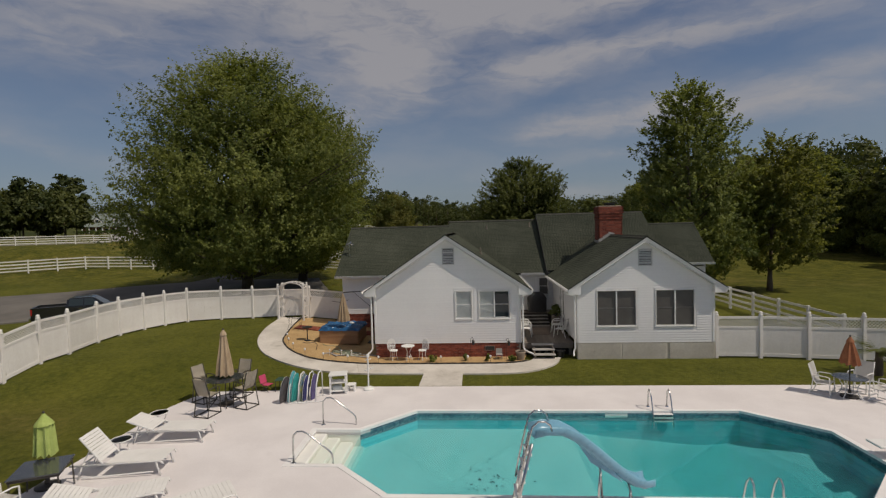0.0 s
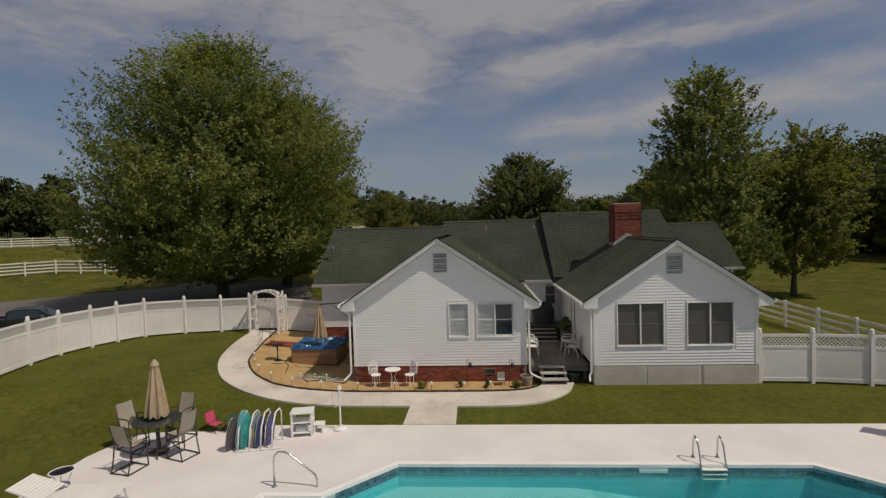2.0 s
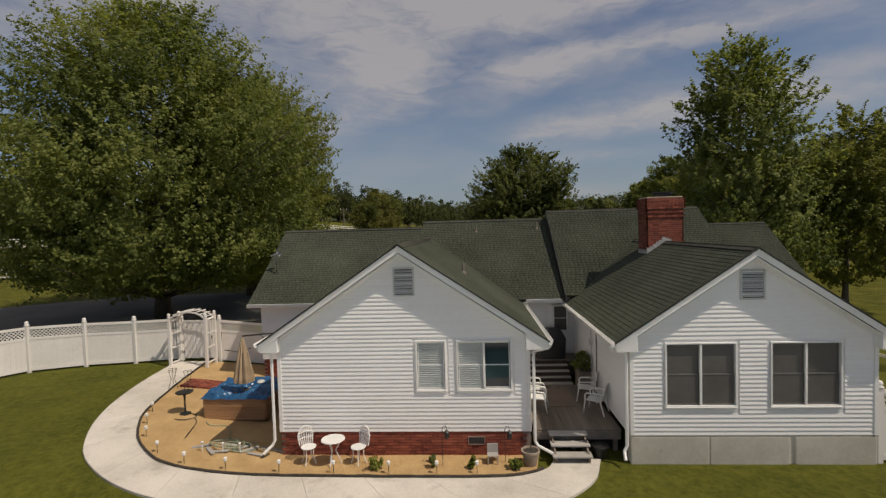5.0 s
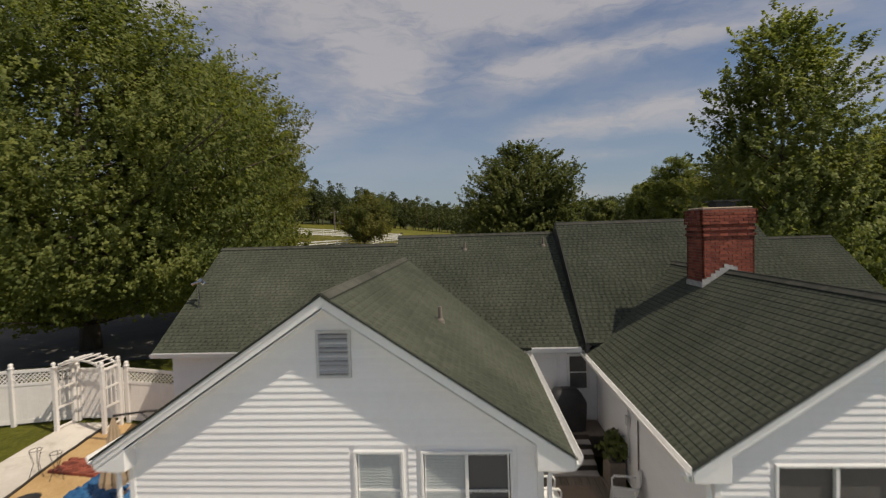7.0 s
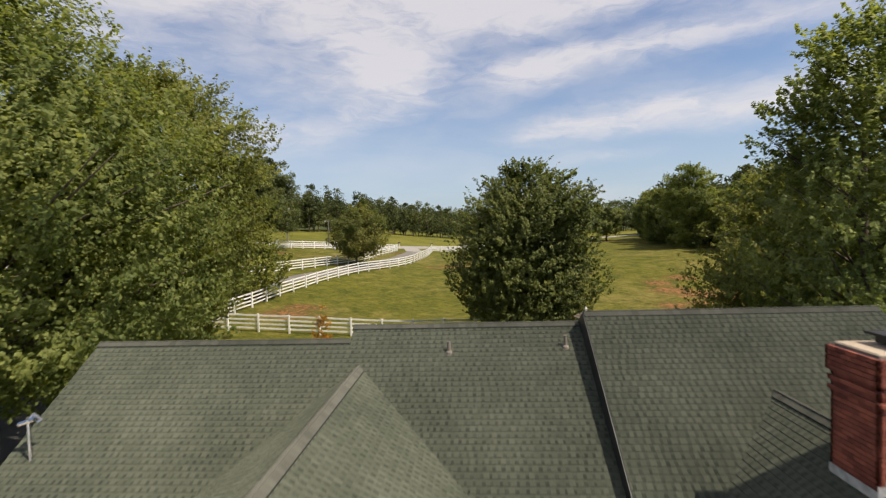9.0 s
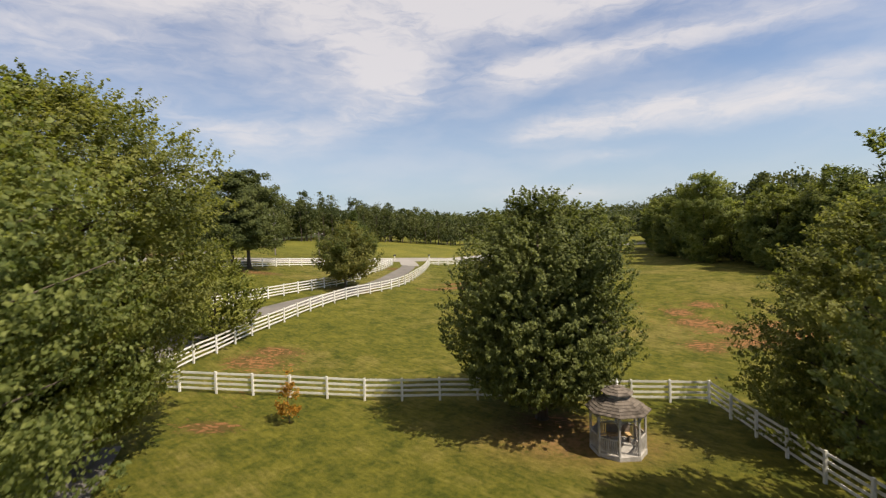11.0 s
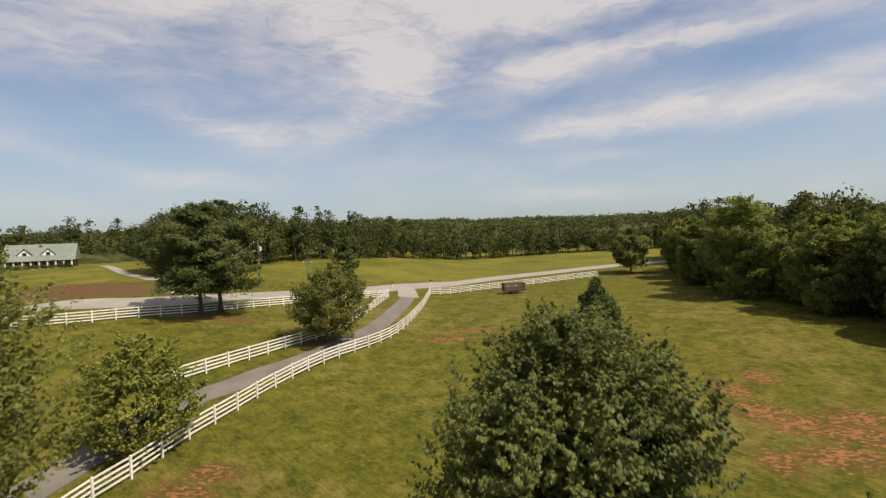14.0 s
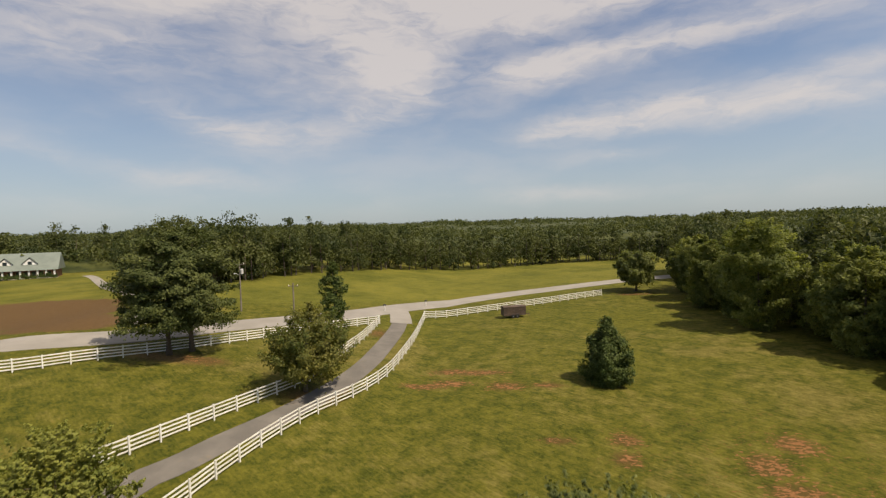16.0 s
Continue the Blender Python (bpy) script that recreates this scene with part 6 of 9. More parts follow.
def tree(name, label, at, radius, low, top, profile, boughs, per, leaf, mat, seed, trunk=0.25, lean=(0, 0), bark=None, limbs=12, hollow=0.45, wide=0.13, thick=0.04, rise=0.35, skew=0.0, twig=0.0):
    """A tree on the land: tapered trunk, boughs out to the crown's edge, and sprays of small leaves along them."""
    rnd = np.random.default_rng(seed)
    x, y = at
    z = height(x, y)
    t = thing(name, label, "bush" if "bush" in name else "tree", pose(0, 0, 0))
    tips = crown_points(rnd, boughs, (x + lean[0], y + lean[1]), radius, z + low, z + top, profile, hollow=hollow)
    tips[:, 0] += skew * ((tips[:, 2] - z - low) / (top - low)) ** 2      # a crown grown over to one side
    out = np.hypot(tips[:, 0] - x - lean[0], tips[:, 1] - y - lean[1])
    h = np.clip((tips[:, 2] - z) - rise * out, low * 0.7, top * 0.93)
    k = h / top
    roots = np.stack([x + lean[0] * k ** 1.5, y + lean[1] * k ** 1.5, z + h], 1)
    v, f = bough_leaves(rnd, roots, tips, per, leaf, wide * radius, thick * radius, (x + lean[0] * 0.6, y + lean[1] * 0.6, z + low + 0.35 * (top - low)), twig)
    link_mesh("crown", arrays("crown", v, f), mat, t)
    bm = bm_new()
    n = 9
    path = [(x + lean[0] * q ** 1.5 + 0.04 * math.sin(q * 5 + seed), y + lean[1] * q ** 1.5 + 0.04 * math.cos(q * 4 + seed), z - 0.2 + (top * 0.82 + 0.2) * q) for q in np.linspace(0, 1, n)]
    tube(bm, path, [trunk * (1.35 if i == 0 else 1 - 0.9 * i / n) for i in range(n)], 9)
    part("trunk", bm, bark or M_BARK, t, smooth=True)
    for i in rnd.choice(boughs, min(limbs, boughs), replace=False):
        s, p = Vector(roots[i]), Vector(tips[i])
        s.z -= 0.25
        r = trunk * (1 - 0.8 * k[i]) * 0.36
        part("limb", tube(bm_new(), [s, s.lerp(p, 0.33), s.lerp(p, 0.66), p], [r, r * 0.75, r * 0.45, r * 0.12], 6), bark or M_BARK, t, smooth=True)
    return t


SPREAD = [(0, 0.52), (0.08, 0.86), (0.25, 1.0), (0.45, 0.98), (0.6, 0.90), (0.75, 0.76), (0.88, 0.54), (1, 0.14)]
SHADE = [(0, 0.75), (0.08, 0.97), (0.25, 1.0), (0.45, 0.98), (0.6, 0.87), (0.75, 0.70), (0.88, 0.47), (1, 0.10)]
SHOULDER = [(0, 0.30), (0.1, 0.60), (0.3, 0.76), (0.5, 0.93), (0.65, 0.96), (0.8, 0.82), (0.92, 0.60), (1, 0.22)]
GLOBE = [(0, 0.48), (0.1, 0.72), (0.3, 0.90), (0.5, 0.96), (0.65, 0.95), (0.8, 0.82), (0.92, 0.56), (1, 0.20)]
OAKEN = [(0, 0.55), (0.1, 0.82), (0.3, 1.0), (0.5, 1.0), (0.65, 0.94), (0.8, 0.80), (0.92, 0.54), (1, 0.14)]
OVAL = [(0, 0.8), (0.15, 1.0), (0.4, 0.92), (0.65, 0.70), (0.85, 0.40), (1, 0.05)]
CROWNED = [(0, 0.60), (0.06, 0.95), (0.15, 1.0), (0.35, 0.90), (0.6, 0.86), (0.8, 0.78), (0.93, 0.56), (1, 0.25)]
POPLAR = [(0, 0.45), (0.1, 0.95), (0.3, 1.0), (0.5, 0.92), (0.65, 0.84), (0.8, 0.72), (0.92, 0.50), (1, 0.22)]
SPIRE = [(0, 0.40), (0.1, 0.95), (0.3, 1.0), (0.5, 0.88), (0.65, 0.76), (0.8, 0.62), (0.92, 0.36), (1, 0.12)]
tree("shade_tree", "large spreading shade tree with dense green crown", (-18.4, 37.9), 11.7, 2.2, 18.6, SPREAD, 1200, 198, 0.17, M_LEAF_BIG, 11, 0.42, limbs=60, hollow=0.5, wide=0.075, thick=0.014, skew=0.8, twig=1.25)
tree("shade_tree", "tall shade tree with olive green crown", (-17.5, 47.9), 8.8, 1.2, 17.6, SHOULDER, 950, 200, 0.17, M_LEAF_OLIVE, 12, 0.38, limbs=40, hollow=0.5, wide=0.075, thick=0.016, twig=1.1)
tree("oak_tree", "round dark green oak by the pasture fence", (5.2, 55.2), 6.3, 1.6, 13.2, OAKEN, 1700, 115, 0.155, M_LEAF_OAK, 13, 0.30, skew=0.35, limbs=40, hollow=0.45, wide=0.075, thick=0.03, twig=0.62)
tree("poplar_tree", "tall narrow poplar with open glossy crown", (17.8, 41.6), 5.9, 2.0, 17.4, POPLAR, 640, 125, 0.19, M_LEAF_POPLAR, 14, 0.26, limbs=60, hollow=0.35, wide=0.10, thick=0.05, rise=0.7, twig=0.8)
tree("shade_tree", "slender olive green tree beside the side lawn", (24.6, 42.2), 4.9, 2.0, 12.9, GLOBE, 300, 130, 0.19, M_LEAF_OLIVE, 15, 0.20, limbs=40, hollow=0.3, wide=0.14, thick=0.045, lean=(0.7, 0), twig=0.9)
tree("maple_tree", "small bright green maple beside the drive", (-21.3, 67.8), 4.4, 0.6, 7.7, ROUND, 300, 100, 0.18, M_LEAF_MAPLE, 16, 0.14, limbs=20, wide=0.14, thick=0.06, twig=0.6)
tree("sweetgum_tree", "small green tree between drive fences", (-16.25, 92.6), 5.2, 1.8, 9.2, ROUND, 200, 120, 0.24, M_LEAF_GUM, 17, 0.2, limbs=40, lean=(0.5, 0), hollow=0.25, wide=0.12, thick=0.05, rise=0.7)
tree("cedar_tree", "young ragged dark cedar beside the road", (-21.9, 121.8), 2.9, 0.8, 10.4, SPIRE, 110, 120, 0.26, M_LEAF_CEDAR, 18, 0.12, limbs=30, hollow=0.3, wide=0.16, thick=0.06)
tree("sapling", "young sapling with rusty orange leaves", (-9.4, 53.6), 0.95, 0.7, 3.2, TALL, 30, 32, 0.13, M_LEAF_RUST, 19, 0.035, limbs=12, hollow=0.1, wide=0.2, thick=0.1, rise=0.8)
tree("pine_tree", "broad dark pine beside the country road", (-35.2, 98.5), 7.8, 3.7, 14.6, CROWNED, 120, 300, 0.26, M_LEAF_PINE, 20, 0.30, limbs=70, hollow=0.3, wide=0.13, thick=0.03, rise=0.12)
tree("pine_tree", "dark pine with flat layered boughs", (-33.6, 100.6), 7.8, 3.6, 15.4, CROWNED, 120, 300, 0.26, M_LEAF_PINE, 21, 0.30, limbs=70, hollow=0.3, wide=0.13, thick=0.03, rise=0.12)
tree("cedar_bush", "cone-shaped dark cedar alone in the pasture", (16.4, 98.6), 3.3, 0.05, 7.2, OVAL, 240, 150, 0.20, M_LEAF_CEDAR, 22, 0.16, limbs=6, wide=0.14, thick=0.06, rise=0.5)
tree("oak_tree", "small dark tree beside the road verge", (39.8, 162.0), 5.4, 2.4, 10.4, ROUND, 90, 140, 0.45, M_LEAF_OAK, 23, 0.25, limbs=20, wide=0.16, thick=0.06)


def woods(name, label, spots, seed, leaf=0.62, per=22, clumps=46):
    """Many trees as one mesh of leaves, with a mesh of stems."""
    rnd = np.random.default_rng(seed)
    vs, fs, k = [], [], 0
    bm = bm_new()
    for x, y, top, rad in spots:
        z = height(x, y)
        prof = (ROUND, TALL, PINE, CONE)[int(rnd.integers(0, 4)) if top > 7 else 0]
        far = math.hypot(x, y - 40)
        q = 0.55 if far > 190 else 1.0
        pts = crown_points(rnd, int(clumps * q), (x, y), rad, z + top * rnd.uniform(0.05, 0.25), z + top, prof, lobes=6)
        v, f = leaf_cloud(rnd, pts, rad * 0.32 * rnd.uniform(0.7, 1.3, len(pts)), per, leaf * (1.3 if far > 190 else 1.0), corners=3)
        vs.append(v), fs.append(f + k)
        k += len(v)
        tube(bm, [(x, y, z - 0.3), (x + rnd.normal() * 0.2, y, z + top * 0.75)], [0.2, 0.07], 5)
    ob = link_mesh(name, arrays(name, np.concatenate(vs), np.concatenate(fs)), M_WOODS)
    tagged(ob, label, "woods", kind="stuff")
    part("stems", bm, M_BARK, ob)
    return ob


def spots_along(line, step, depth, rows, tall, rad, seed):
    """Places for trees in rows behind a wood's edge."""
    rnd = np.random.default_rng(seed)
    p = spline(line, step)
    d = np.gradient(p, axis=0)
    d /= np.linalg.norm(d, axis=1, keepdims=True)
    side = np.stack([-d[:, 1], d[:, 0]], 1)
    out = []
    for r in range(rows):
        for q, s in zip(p, side):
            c = q + s * (r * depth + rnd.uniform(-0.3, 0.3) * depth) + d[0] * rnd.uniform(-0.5, 0.5) * step
            k = rnd.uniform(0.72, 1.26)
            out.append((c[0], c[1], (tall + r * 0.7) * k, rad * rnd.uniform(0.65, 1.4)))
    return out


EDGE_BACK = [(-64, 146), (-54, 158), (-41, 189), (-24, 214), (-8, 231), (15, 242), (38, 250), (60, 252), (85, 250), (120, 246)]
woods("far_woods", "dense mixed woods behind the far field", spots_along(EDGE_BACK, 4.2, 5.5, 3, 11.8, 3.3, 31), 41, leaf=0.5, per=26)
EDGE_LEFT = [(-250, 170), (-222, 214), (-195, 244), (-160, 252), (-125, 238)]
woods("far_woods", "dense woods behind the far house", spots_along(EDGE_LEFT, 6.0, 7.0, 3, 16.5, 5.4, 32), 42, clumps=70)
EDGE_FIELD = [(-125, 238), (-100, 205), (-78, 172), (-66, 150)]
woods("far_woods", "dense woods beside the ploughed field", spots_along(EDGE_FIELD, 5.0, 6.0, 3, 13.0, 4.2, 35), 45)
GROVE = [(-96, 178, 17.5, 6.5), (-89, 174, 18.5, 6.5), (-82, 168, 19.0, 6.5), (-76, 163, 18.0, 6.0), (-103, 186, 16.5, 6.5), (-92, 184, 18.5, 7.0), (-84, 178, 19.5, 7.0)]
woods("pine_grove", "tall dark pines beside the neighbouring drive", GROVE, 46, leaf=0.55, per=40, clumps=110)
EDGE_WEST = [(-215, 110), (-190, 128), (-172, 144), (-158, 158), (-148, 167)]
woods("far_woods", "tall dark woods beside the far house", spots_along(EDGE_WEST, 6.5, 7.0, 3, 18.0, 6.5, 34), 44, leaf=0.95, per=34, clumps=120)
EDGE_RIGHT = [(66, 200), (60, 174), (55, 152), (52, 133), (55, 120), (57, 107), (59, 97), (60, 86), (61, 74), (63, 60), (66, 46)]
woods("side_woods", "dense dark woods along the pasture", spots_along(EDGE_RIGHT, 5.5, 6.0, 3, 13.5, 4.8, 33), 43, clumps=80)
WOOD_FRONT = [(50, 158, 12, 4.6), (48.5, 149, 13.5, 5.2), (46.5, 139, 13, 5.0), (47.0, 130, 13.5, 5.0), (45.2, 121, 17.0, 6.6), (52, 113, 13.5, 5.2),
              (49.5, 106, 13.2, 5.4), (54.5, 101, 15.5, 6.2), (51.5, 93, 12.6, 5.2), (56, 86, 15.6, 6.4), (54, 77, 13.0, 5.6), (58, 68, 15.0, 6.2), (57, 57, 13.5, 5.8)]
for i, (x, y, h, r) in enumerate(WOOD_FRONT):
    kind = ("woodland_tree", "dense dark green tree at the edge of the woods", M_LEAF_WOOD) if i % 4 else ("woodland_tree", "lighter green leafy tree at the edge of the woods", M_LEAF_BIG)
    tagged(tree(kind[0], kind[1], (x, y), r, 0.5, h, (GLOBE, SHOULDER, SPIRE)[i % 3], 260, 130, 0.30, kind[2], 60 + i, 0.2, limbs=6, hollow=0.55, wide=0.12, thick=0.04), group="trees along the wood's edge")


def canopy():
    """The wooded country beyond, a rolling sheet of treetops out to the horizon."""
    rnd = np.random.default_rng(51)
    vs, fs, k = [], [], 0
    n = 9000
    u = rnd.uniform(0, 1, n)
    dist = 250 + 1500 * u ** 1.6
    az = rnd.uniform(-1.05, 0.95, n)
    x, y = dist * np.sin(az), 30 + dist * np.cos(az)
    keep = (y > 262) | (np.abs(x) > 150)
    x, y, dist = x[keep], y[keep], dist[keep]
    z = land(x, y) + 10 + rnd.uniform(-2, 3, len(x)) + 4 * np.sin(x / 90 + 1) * np.sin(y / 120)
    s = np.clip(dist / 110, 3.0, 14)
    c = np.stack([x, y, z], 1)
    v, f = leaf_cloud(rnd, c, s * 1.1, 20, 1.0, flat=0.35, corners=3)
    grow = np.repeat(np.clip(dist / 300, 1.0, 4.5), 20)[:, None, None]
    mid = v.reshape(-1, 3, 3).mean(1, keepdims=True)
    v = (mid + (v.reshape(-1, 3, 3) - mid) * grow).reshape(-1, 3)
    tagged(link_mesh("distant_woods", arrays("distant_woods", v, f), M_WOODS), "rolling wooded country out to the horizon", "woods", kind="stuff")
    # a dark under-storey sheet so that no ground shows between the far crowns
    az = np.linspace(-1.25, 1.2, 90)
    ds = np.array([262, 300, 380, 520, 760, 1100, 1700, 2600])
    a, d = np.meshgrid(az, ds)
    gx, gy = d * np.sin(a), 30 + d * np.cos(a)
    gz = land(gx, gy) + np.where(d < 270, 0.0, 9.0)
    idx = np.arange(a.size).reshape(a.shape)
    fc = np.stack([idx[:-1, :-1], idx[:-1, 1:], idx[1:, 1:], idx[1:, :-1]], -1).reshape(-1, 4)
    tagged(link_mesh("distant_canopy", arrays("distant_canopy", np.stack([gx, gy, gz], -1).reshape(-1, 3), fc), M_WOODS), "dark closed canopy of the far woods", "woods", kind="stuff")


canopy()

# ---- things round the pool ----
def pool_slide():
    s = thing("pool_slide", "pale blue pool slide with steel ladder", "pool slide", pose(0, 0, 0))
    line = [(1.05, 9.62, 1.84), (1.35, 9.70, 1.87), (1.70, 9.80, 1.82), (2.02, 9.90, 1.64), (2.38, 10.03, 1.33), (2.75, 10.16, 0.99), (3.10, 10.29, 0.68), (3.40, 10.40, 0.47), (3.64, 10.49, 0.37), (3.84, 10.56, 0.38)]
    line = [Vector((1.05 + (x - 1.05) * 0.935, y, z + 0.02)) for x, y, z in line]
    bm = bm_new()
    rows = []
    n = len(line)
    for i, p in enumerate(line):
        d = (line[min(i + 1, n - 1)] - line[max(i - 1, 0)]).normalized()
        side = d.cross(Vector((0, 0, 1))).normalized()
        up = side.cross(d).normalized()
        prof = [(-0.225, 0.07), (-0.205, 0.10), (-0.185, 0.085), (-0.17, -0.03), (-0.10, -0.075), (0.0, -0.085), (0.10, -0.075), (0.17, -0.03), (0.185, 0.085), (0.205, 0.10), (0.225, 0.07), (0.205, -0.06), (0.13, -0.11), (0.0, -0.12), (-0.13, -0.11), (-0.205, -0.06)]
        rows.append([bm.verts.new(p + side * a + up * b) for a, b in prof])
    for a, b in zip(rows, rows[1:]):
        for k in range(16):
            bm.faces.new((a[k], a[(k + 1) % 16], b[(k + 1) % 16], b[k]))
    bm.faces.new(rows[0][::-1]), bm.faces.new(rows[-1])
    part("flume", bm, M_SLIDE, s, "pale blue fibreglass flume", smooth=True)
    bm = bm_new()
    prism(bm, [(1.95, 1.55), (2.30, 1.02), (2.62, 0.82), (2.95, 0.60), (2.72, 0.90), (2.30, 1.30)], 10.02, 10.08, "y")
    part("keel", bm, M_SLIDE, s)
    for off in (-0.26, 0.26):
        part("ladder_rail", tube(bm_new(), [(0.55, 9.42 + off, 0.0), (1.02, 9.57 + off, 1.74)], 0.032, 8), M_STEEL, s, smooth=True)
        loop = [(0.72, 9.47 + off * 1.15, 0.85), (0.78, 9.47 + off * 1.15, 1.2), (0.95, 9.52 + off * 1.1, 1.86), (1.02, 9.54 + off * 1.1, 2.09), (1.14, 9.57 + off * 1.1, 2.18), (1.28, 9.60 + off * 1.1, 2.17), (1.38, 9.64 + off * 1.1, 2.08), (1.42, 9.68 + off * 0.95, 1.94)]
        part("handrail", tube(bm_new(), loop, 0.02, 8), M_STEEL, s, smooth=True)
    for k in range(6):
        t = (k + 0.7) / 6.6
        x, y, z = 0.55 + 0.47 * t, 9.42 + 0.15 * t, 1.74 * t
        part("tread", box(bm_new(), x - 0.07, x + 0.06, y - 0.25, y + 0.25, z - 0.012, z + 0.012), M_WHITE, s, bevel=0.005)
    for x, y, z, w in ((2.48, 10.02, 0.88, 0.22), (3.12, 10.16, 0.42, 0.22)):
        legs = [(x - 0.12, y - w - 0.05, 0.0), (x - 0.06, y - w, z * 0.9), (x - 0.02, y - w + 0.06, z), (x + 0.02, y + w - 0.06, z), (x + 0.06, y + w, z * 0.9), (x + 0.12, min(y + w + 0.05, 10.36), 0.0)]
        part("leg", tube(bm_new(), legs, 0.024, 8), M_STEEL, s, smooth=True)


pool_slide()


def pool_ladder(x0, x1, y, into, label):
    """Two bent rails with treads on the water side; into: +1 or -1 along y."""
    l = thing("pool_ladder", label, "pool ladder", pose(0, 0, 0), group="pool ladders")
    for x in (x0, x1):
        bm = bm_new()
        tube(bm, [(x, y - 0.42 * into, 0.0), (x, y - 0.40 * into, 0.30), (x, y - 0.38 * into, 0.50), (x, y - 0.30 * into, 0.60), (x, y - 0.20 * into, 0.56), (x, y - 0.10 * into, 0.40), (x, y + 0.02 * into, 0.0), (x, y + 0.10 * into, -0.3), (x, y + 0.12 * into, -0.48)], 0.022, 8)
        part("rail", bm, M_STEEL, l, smooth=True)
        part("escutcheon", lathe(bm_new(), [(0.06, 0.0), (0.05, 0.02), (0.03, 0.03)], 12, (x, y - 0.42 * into, 0.0)), M_STEEL, l)
    for k in range(3):
        z = -0.07 - 0.115 * k
        part("tread", box(bm_new(), x0, x1, y + 0.07 * into - 0.05, y + 0.07 * into + 0.05, z - 0.014, z + 0.014), M_WHITE, l, bevel=0.006)


pool_ladder(5.50, 6.10, 15.50, -1, "stainless pool ladder with white treads at the pool edge")
pool_ladder(5.62, 6.20, 10.52, 1, "stainless pool ladder with white treads at the pool edge")


def hand_rail(y):
    h = thing("pool_handrail", "bent steel handrail beside the pool steps", "handrail", pose(0, 0, 0), group="pool handrails")
    pts = [(-4.80, y, 0.0), (-4.80, y, 0.62), (-4.77, y, 0.74), (-4.68, y, 0.83), (-4.55, y, 0.84), (-4.42, y, 0.79), (-3.86, y, 0.34), (-3.79, y, 0.26), (-3.77, y, 0.16), (-3.77, y, -0.05)]
    part("rail", tube(bm_new(), pts, 0.024, 8), M_STEEL, h, smooth=True)
    part("escutcheon", lathe(bm_new(), [(0.07, 0.0), (0.055, 0.02), (0.03, 0.035)], 12, (-4.80, y, 0.0)), M_STEEL, h)


hand_rail(14.42), hand_rail(11.95)


def diving_board():
    d = thing("diving_board", "white diving board on a low stand", "diving board", pose(0, 0, 0))
    part("board", box(bm_new(), 9.75, 12.7, 12.22, 12.70, 0.32, 0.375), M_WHITE, d, bevel=0.015)
    for x in (11.1, 12.4):
        part("stand", box(bm_new(), x - 0.12, x + 0.12, 12.26, 12.66, 0.0, 0.32), M_WHITE, d, bevel=0.02)


diving_board()


def lounger(back, group="pool loungers"):
    """A strapped chaise: feet towards +x from the middle, back raised by so many degrees."""
    l = thing("sun_lounger", "white strapped sun lounger on the pool deck", "sun lounger", None, group)
    h, w = 0.34, 0.31
    for y in (-w, w):
        part("side_rail", tube(bm_new(), [(-1.0, y, h - 0.02), (0.92, y, h), (1.0, y, h - 0.02), (1.03, y, h - 0.08)], 0.02, 6), M_WHITE, l, smooth=True)
        part("lower_rail", tube(bm_new(), [(-0.75, y, 0.04), (0.80, y, 0.10)], 0.016, 6), M_WHITE, l)
    for x, lean in ((-0.72, -0.12), (0.86, 0.10)):
        part("leg", tube(bm_new(), [(x + lean, -w, 0.0), (x, -w, h), (x, w, h), (x + lean, w, 0.0)], 0.02, 6), M_WHITE, l, smooth=True)
    hinge = -0.28
    for k in range(15):
        x = hinge + 0.06 + k * 0.083
        part("strap", box(bm_new(), x, x + 0.077, -w - 0.01, w + 0.01, h + 0.012, h + 0.022), M_STRAP, l)
    a = radians(back)
    frame_ob = part("backrest_frame", tube(bm_new(), [(hinge, -w, h + 0.01), (hinge - 0.76 * math.cos(a), -w, h + 0.01 + 0.76 * math.sin(a)), (hinge - 0.76 * math.cos(a), w, h + 0.01 + 0.76 * math.sin(a)), (hinge, w, h + 0.01)], 0.02, 6), M_WHITE, l)
    for k in range(9):
        t = 0.06 + k * 0.079
        p, q = (hinge - t * math.cos(a), h + 0.02 + t * math.sin(a)), (hinge - (t + 0.071) * math.cos(a), h + 0.02 + (t + 0.071) * math.sin(a))
        bm = bm_new()
        prism(bm, [p, q, (q[0] + 0.01 * math.sin(a), q[1] + 0.01 * math.cos(a)), (p[0] + 0.01 * math.sin(a), p[1] + 0.01 * math.cos(a))], -w - 0.01, w + 0.01, "y")
        part("strap", bm, M_STRAP, frame_ob)
    if back > 5:
        part("back_prop", tube(bm_new(), [(hinge - 0.45 * math.cos(a), -w + 0.05, h + 0.45 * math.sin(a)), (-0.85, -w + 0.05, 0.12), (-0.85, w - 0.05, 0.12), (hinge - 0.45 * math.cos(a), w - 0.05, h + 0.45 * math.sin(a))], 0.014, 6), M_WHITE, l)
    return l


for back, at in ((20, pose(-9.0, 13.40, 0, 0, 0, 4)), (52, pose(-9.02, 11.48, 0, 0, 0, 8)), (20, pose(-8.05, 9.75, 0, 0, 0, 24)), (15, pose(-6.3, 9.40, 0, 0, 0, 40))):
    lounger(back).matrix_basis = at @ Matrix.Scale(1.09, 4)


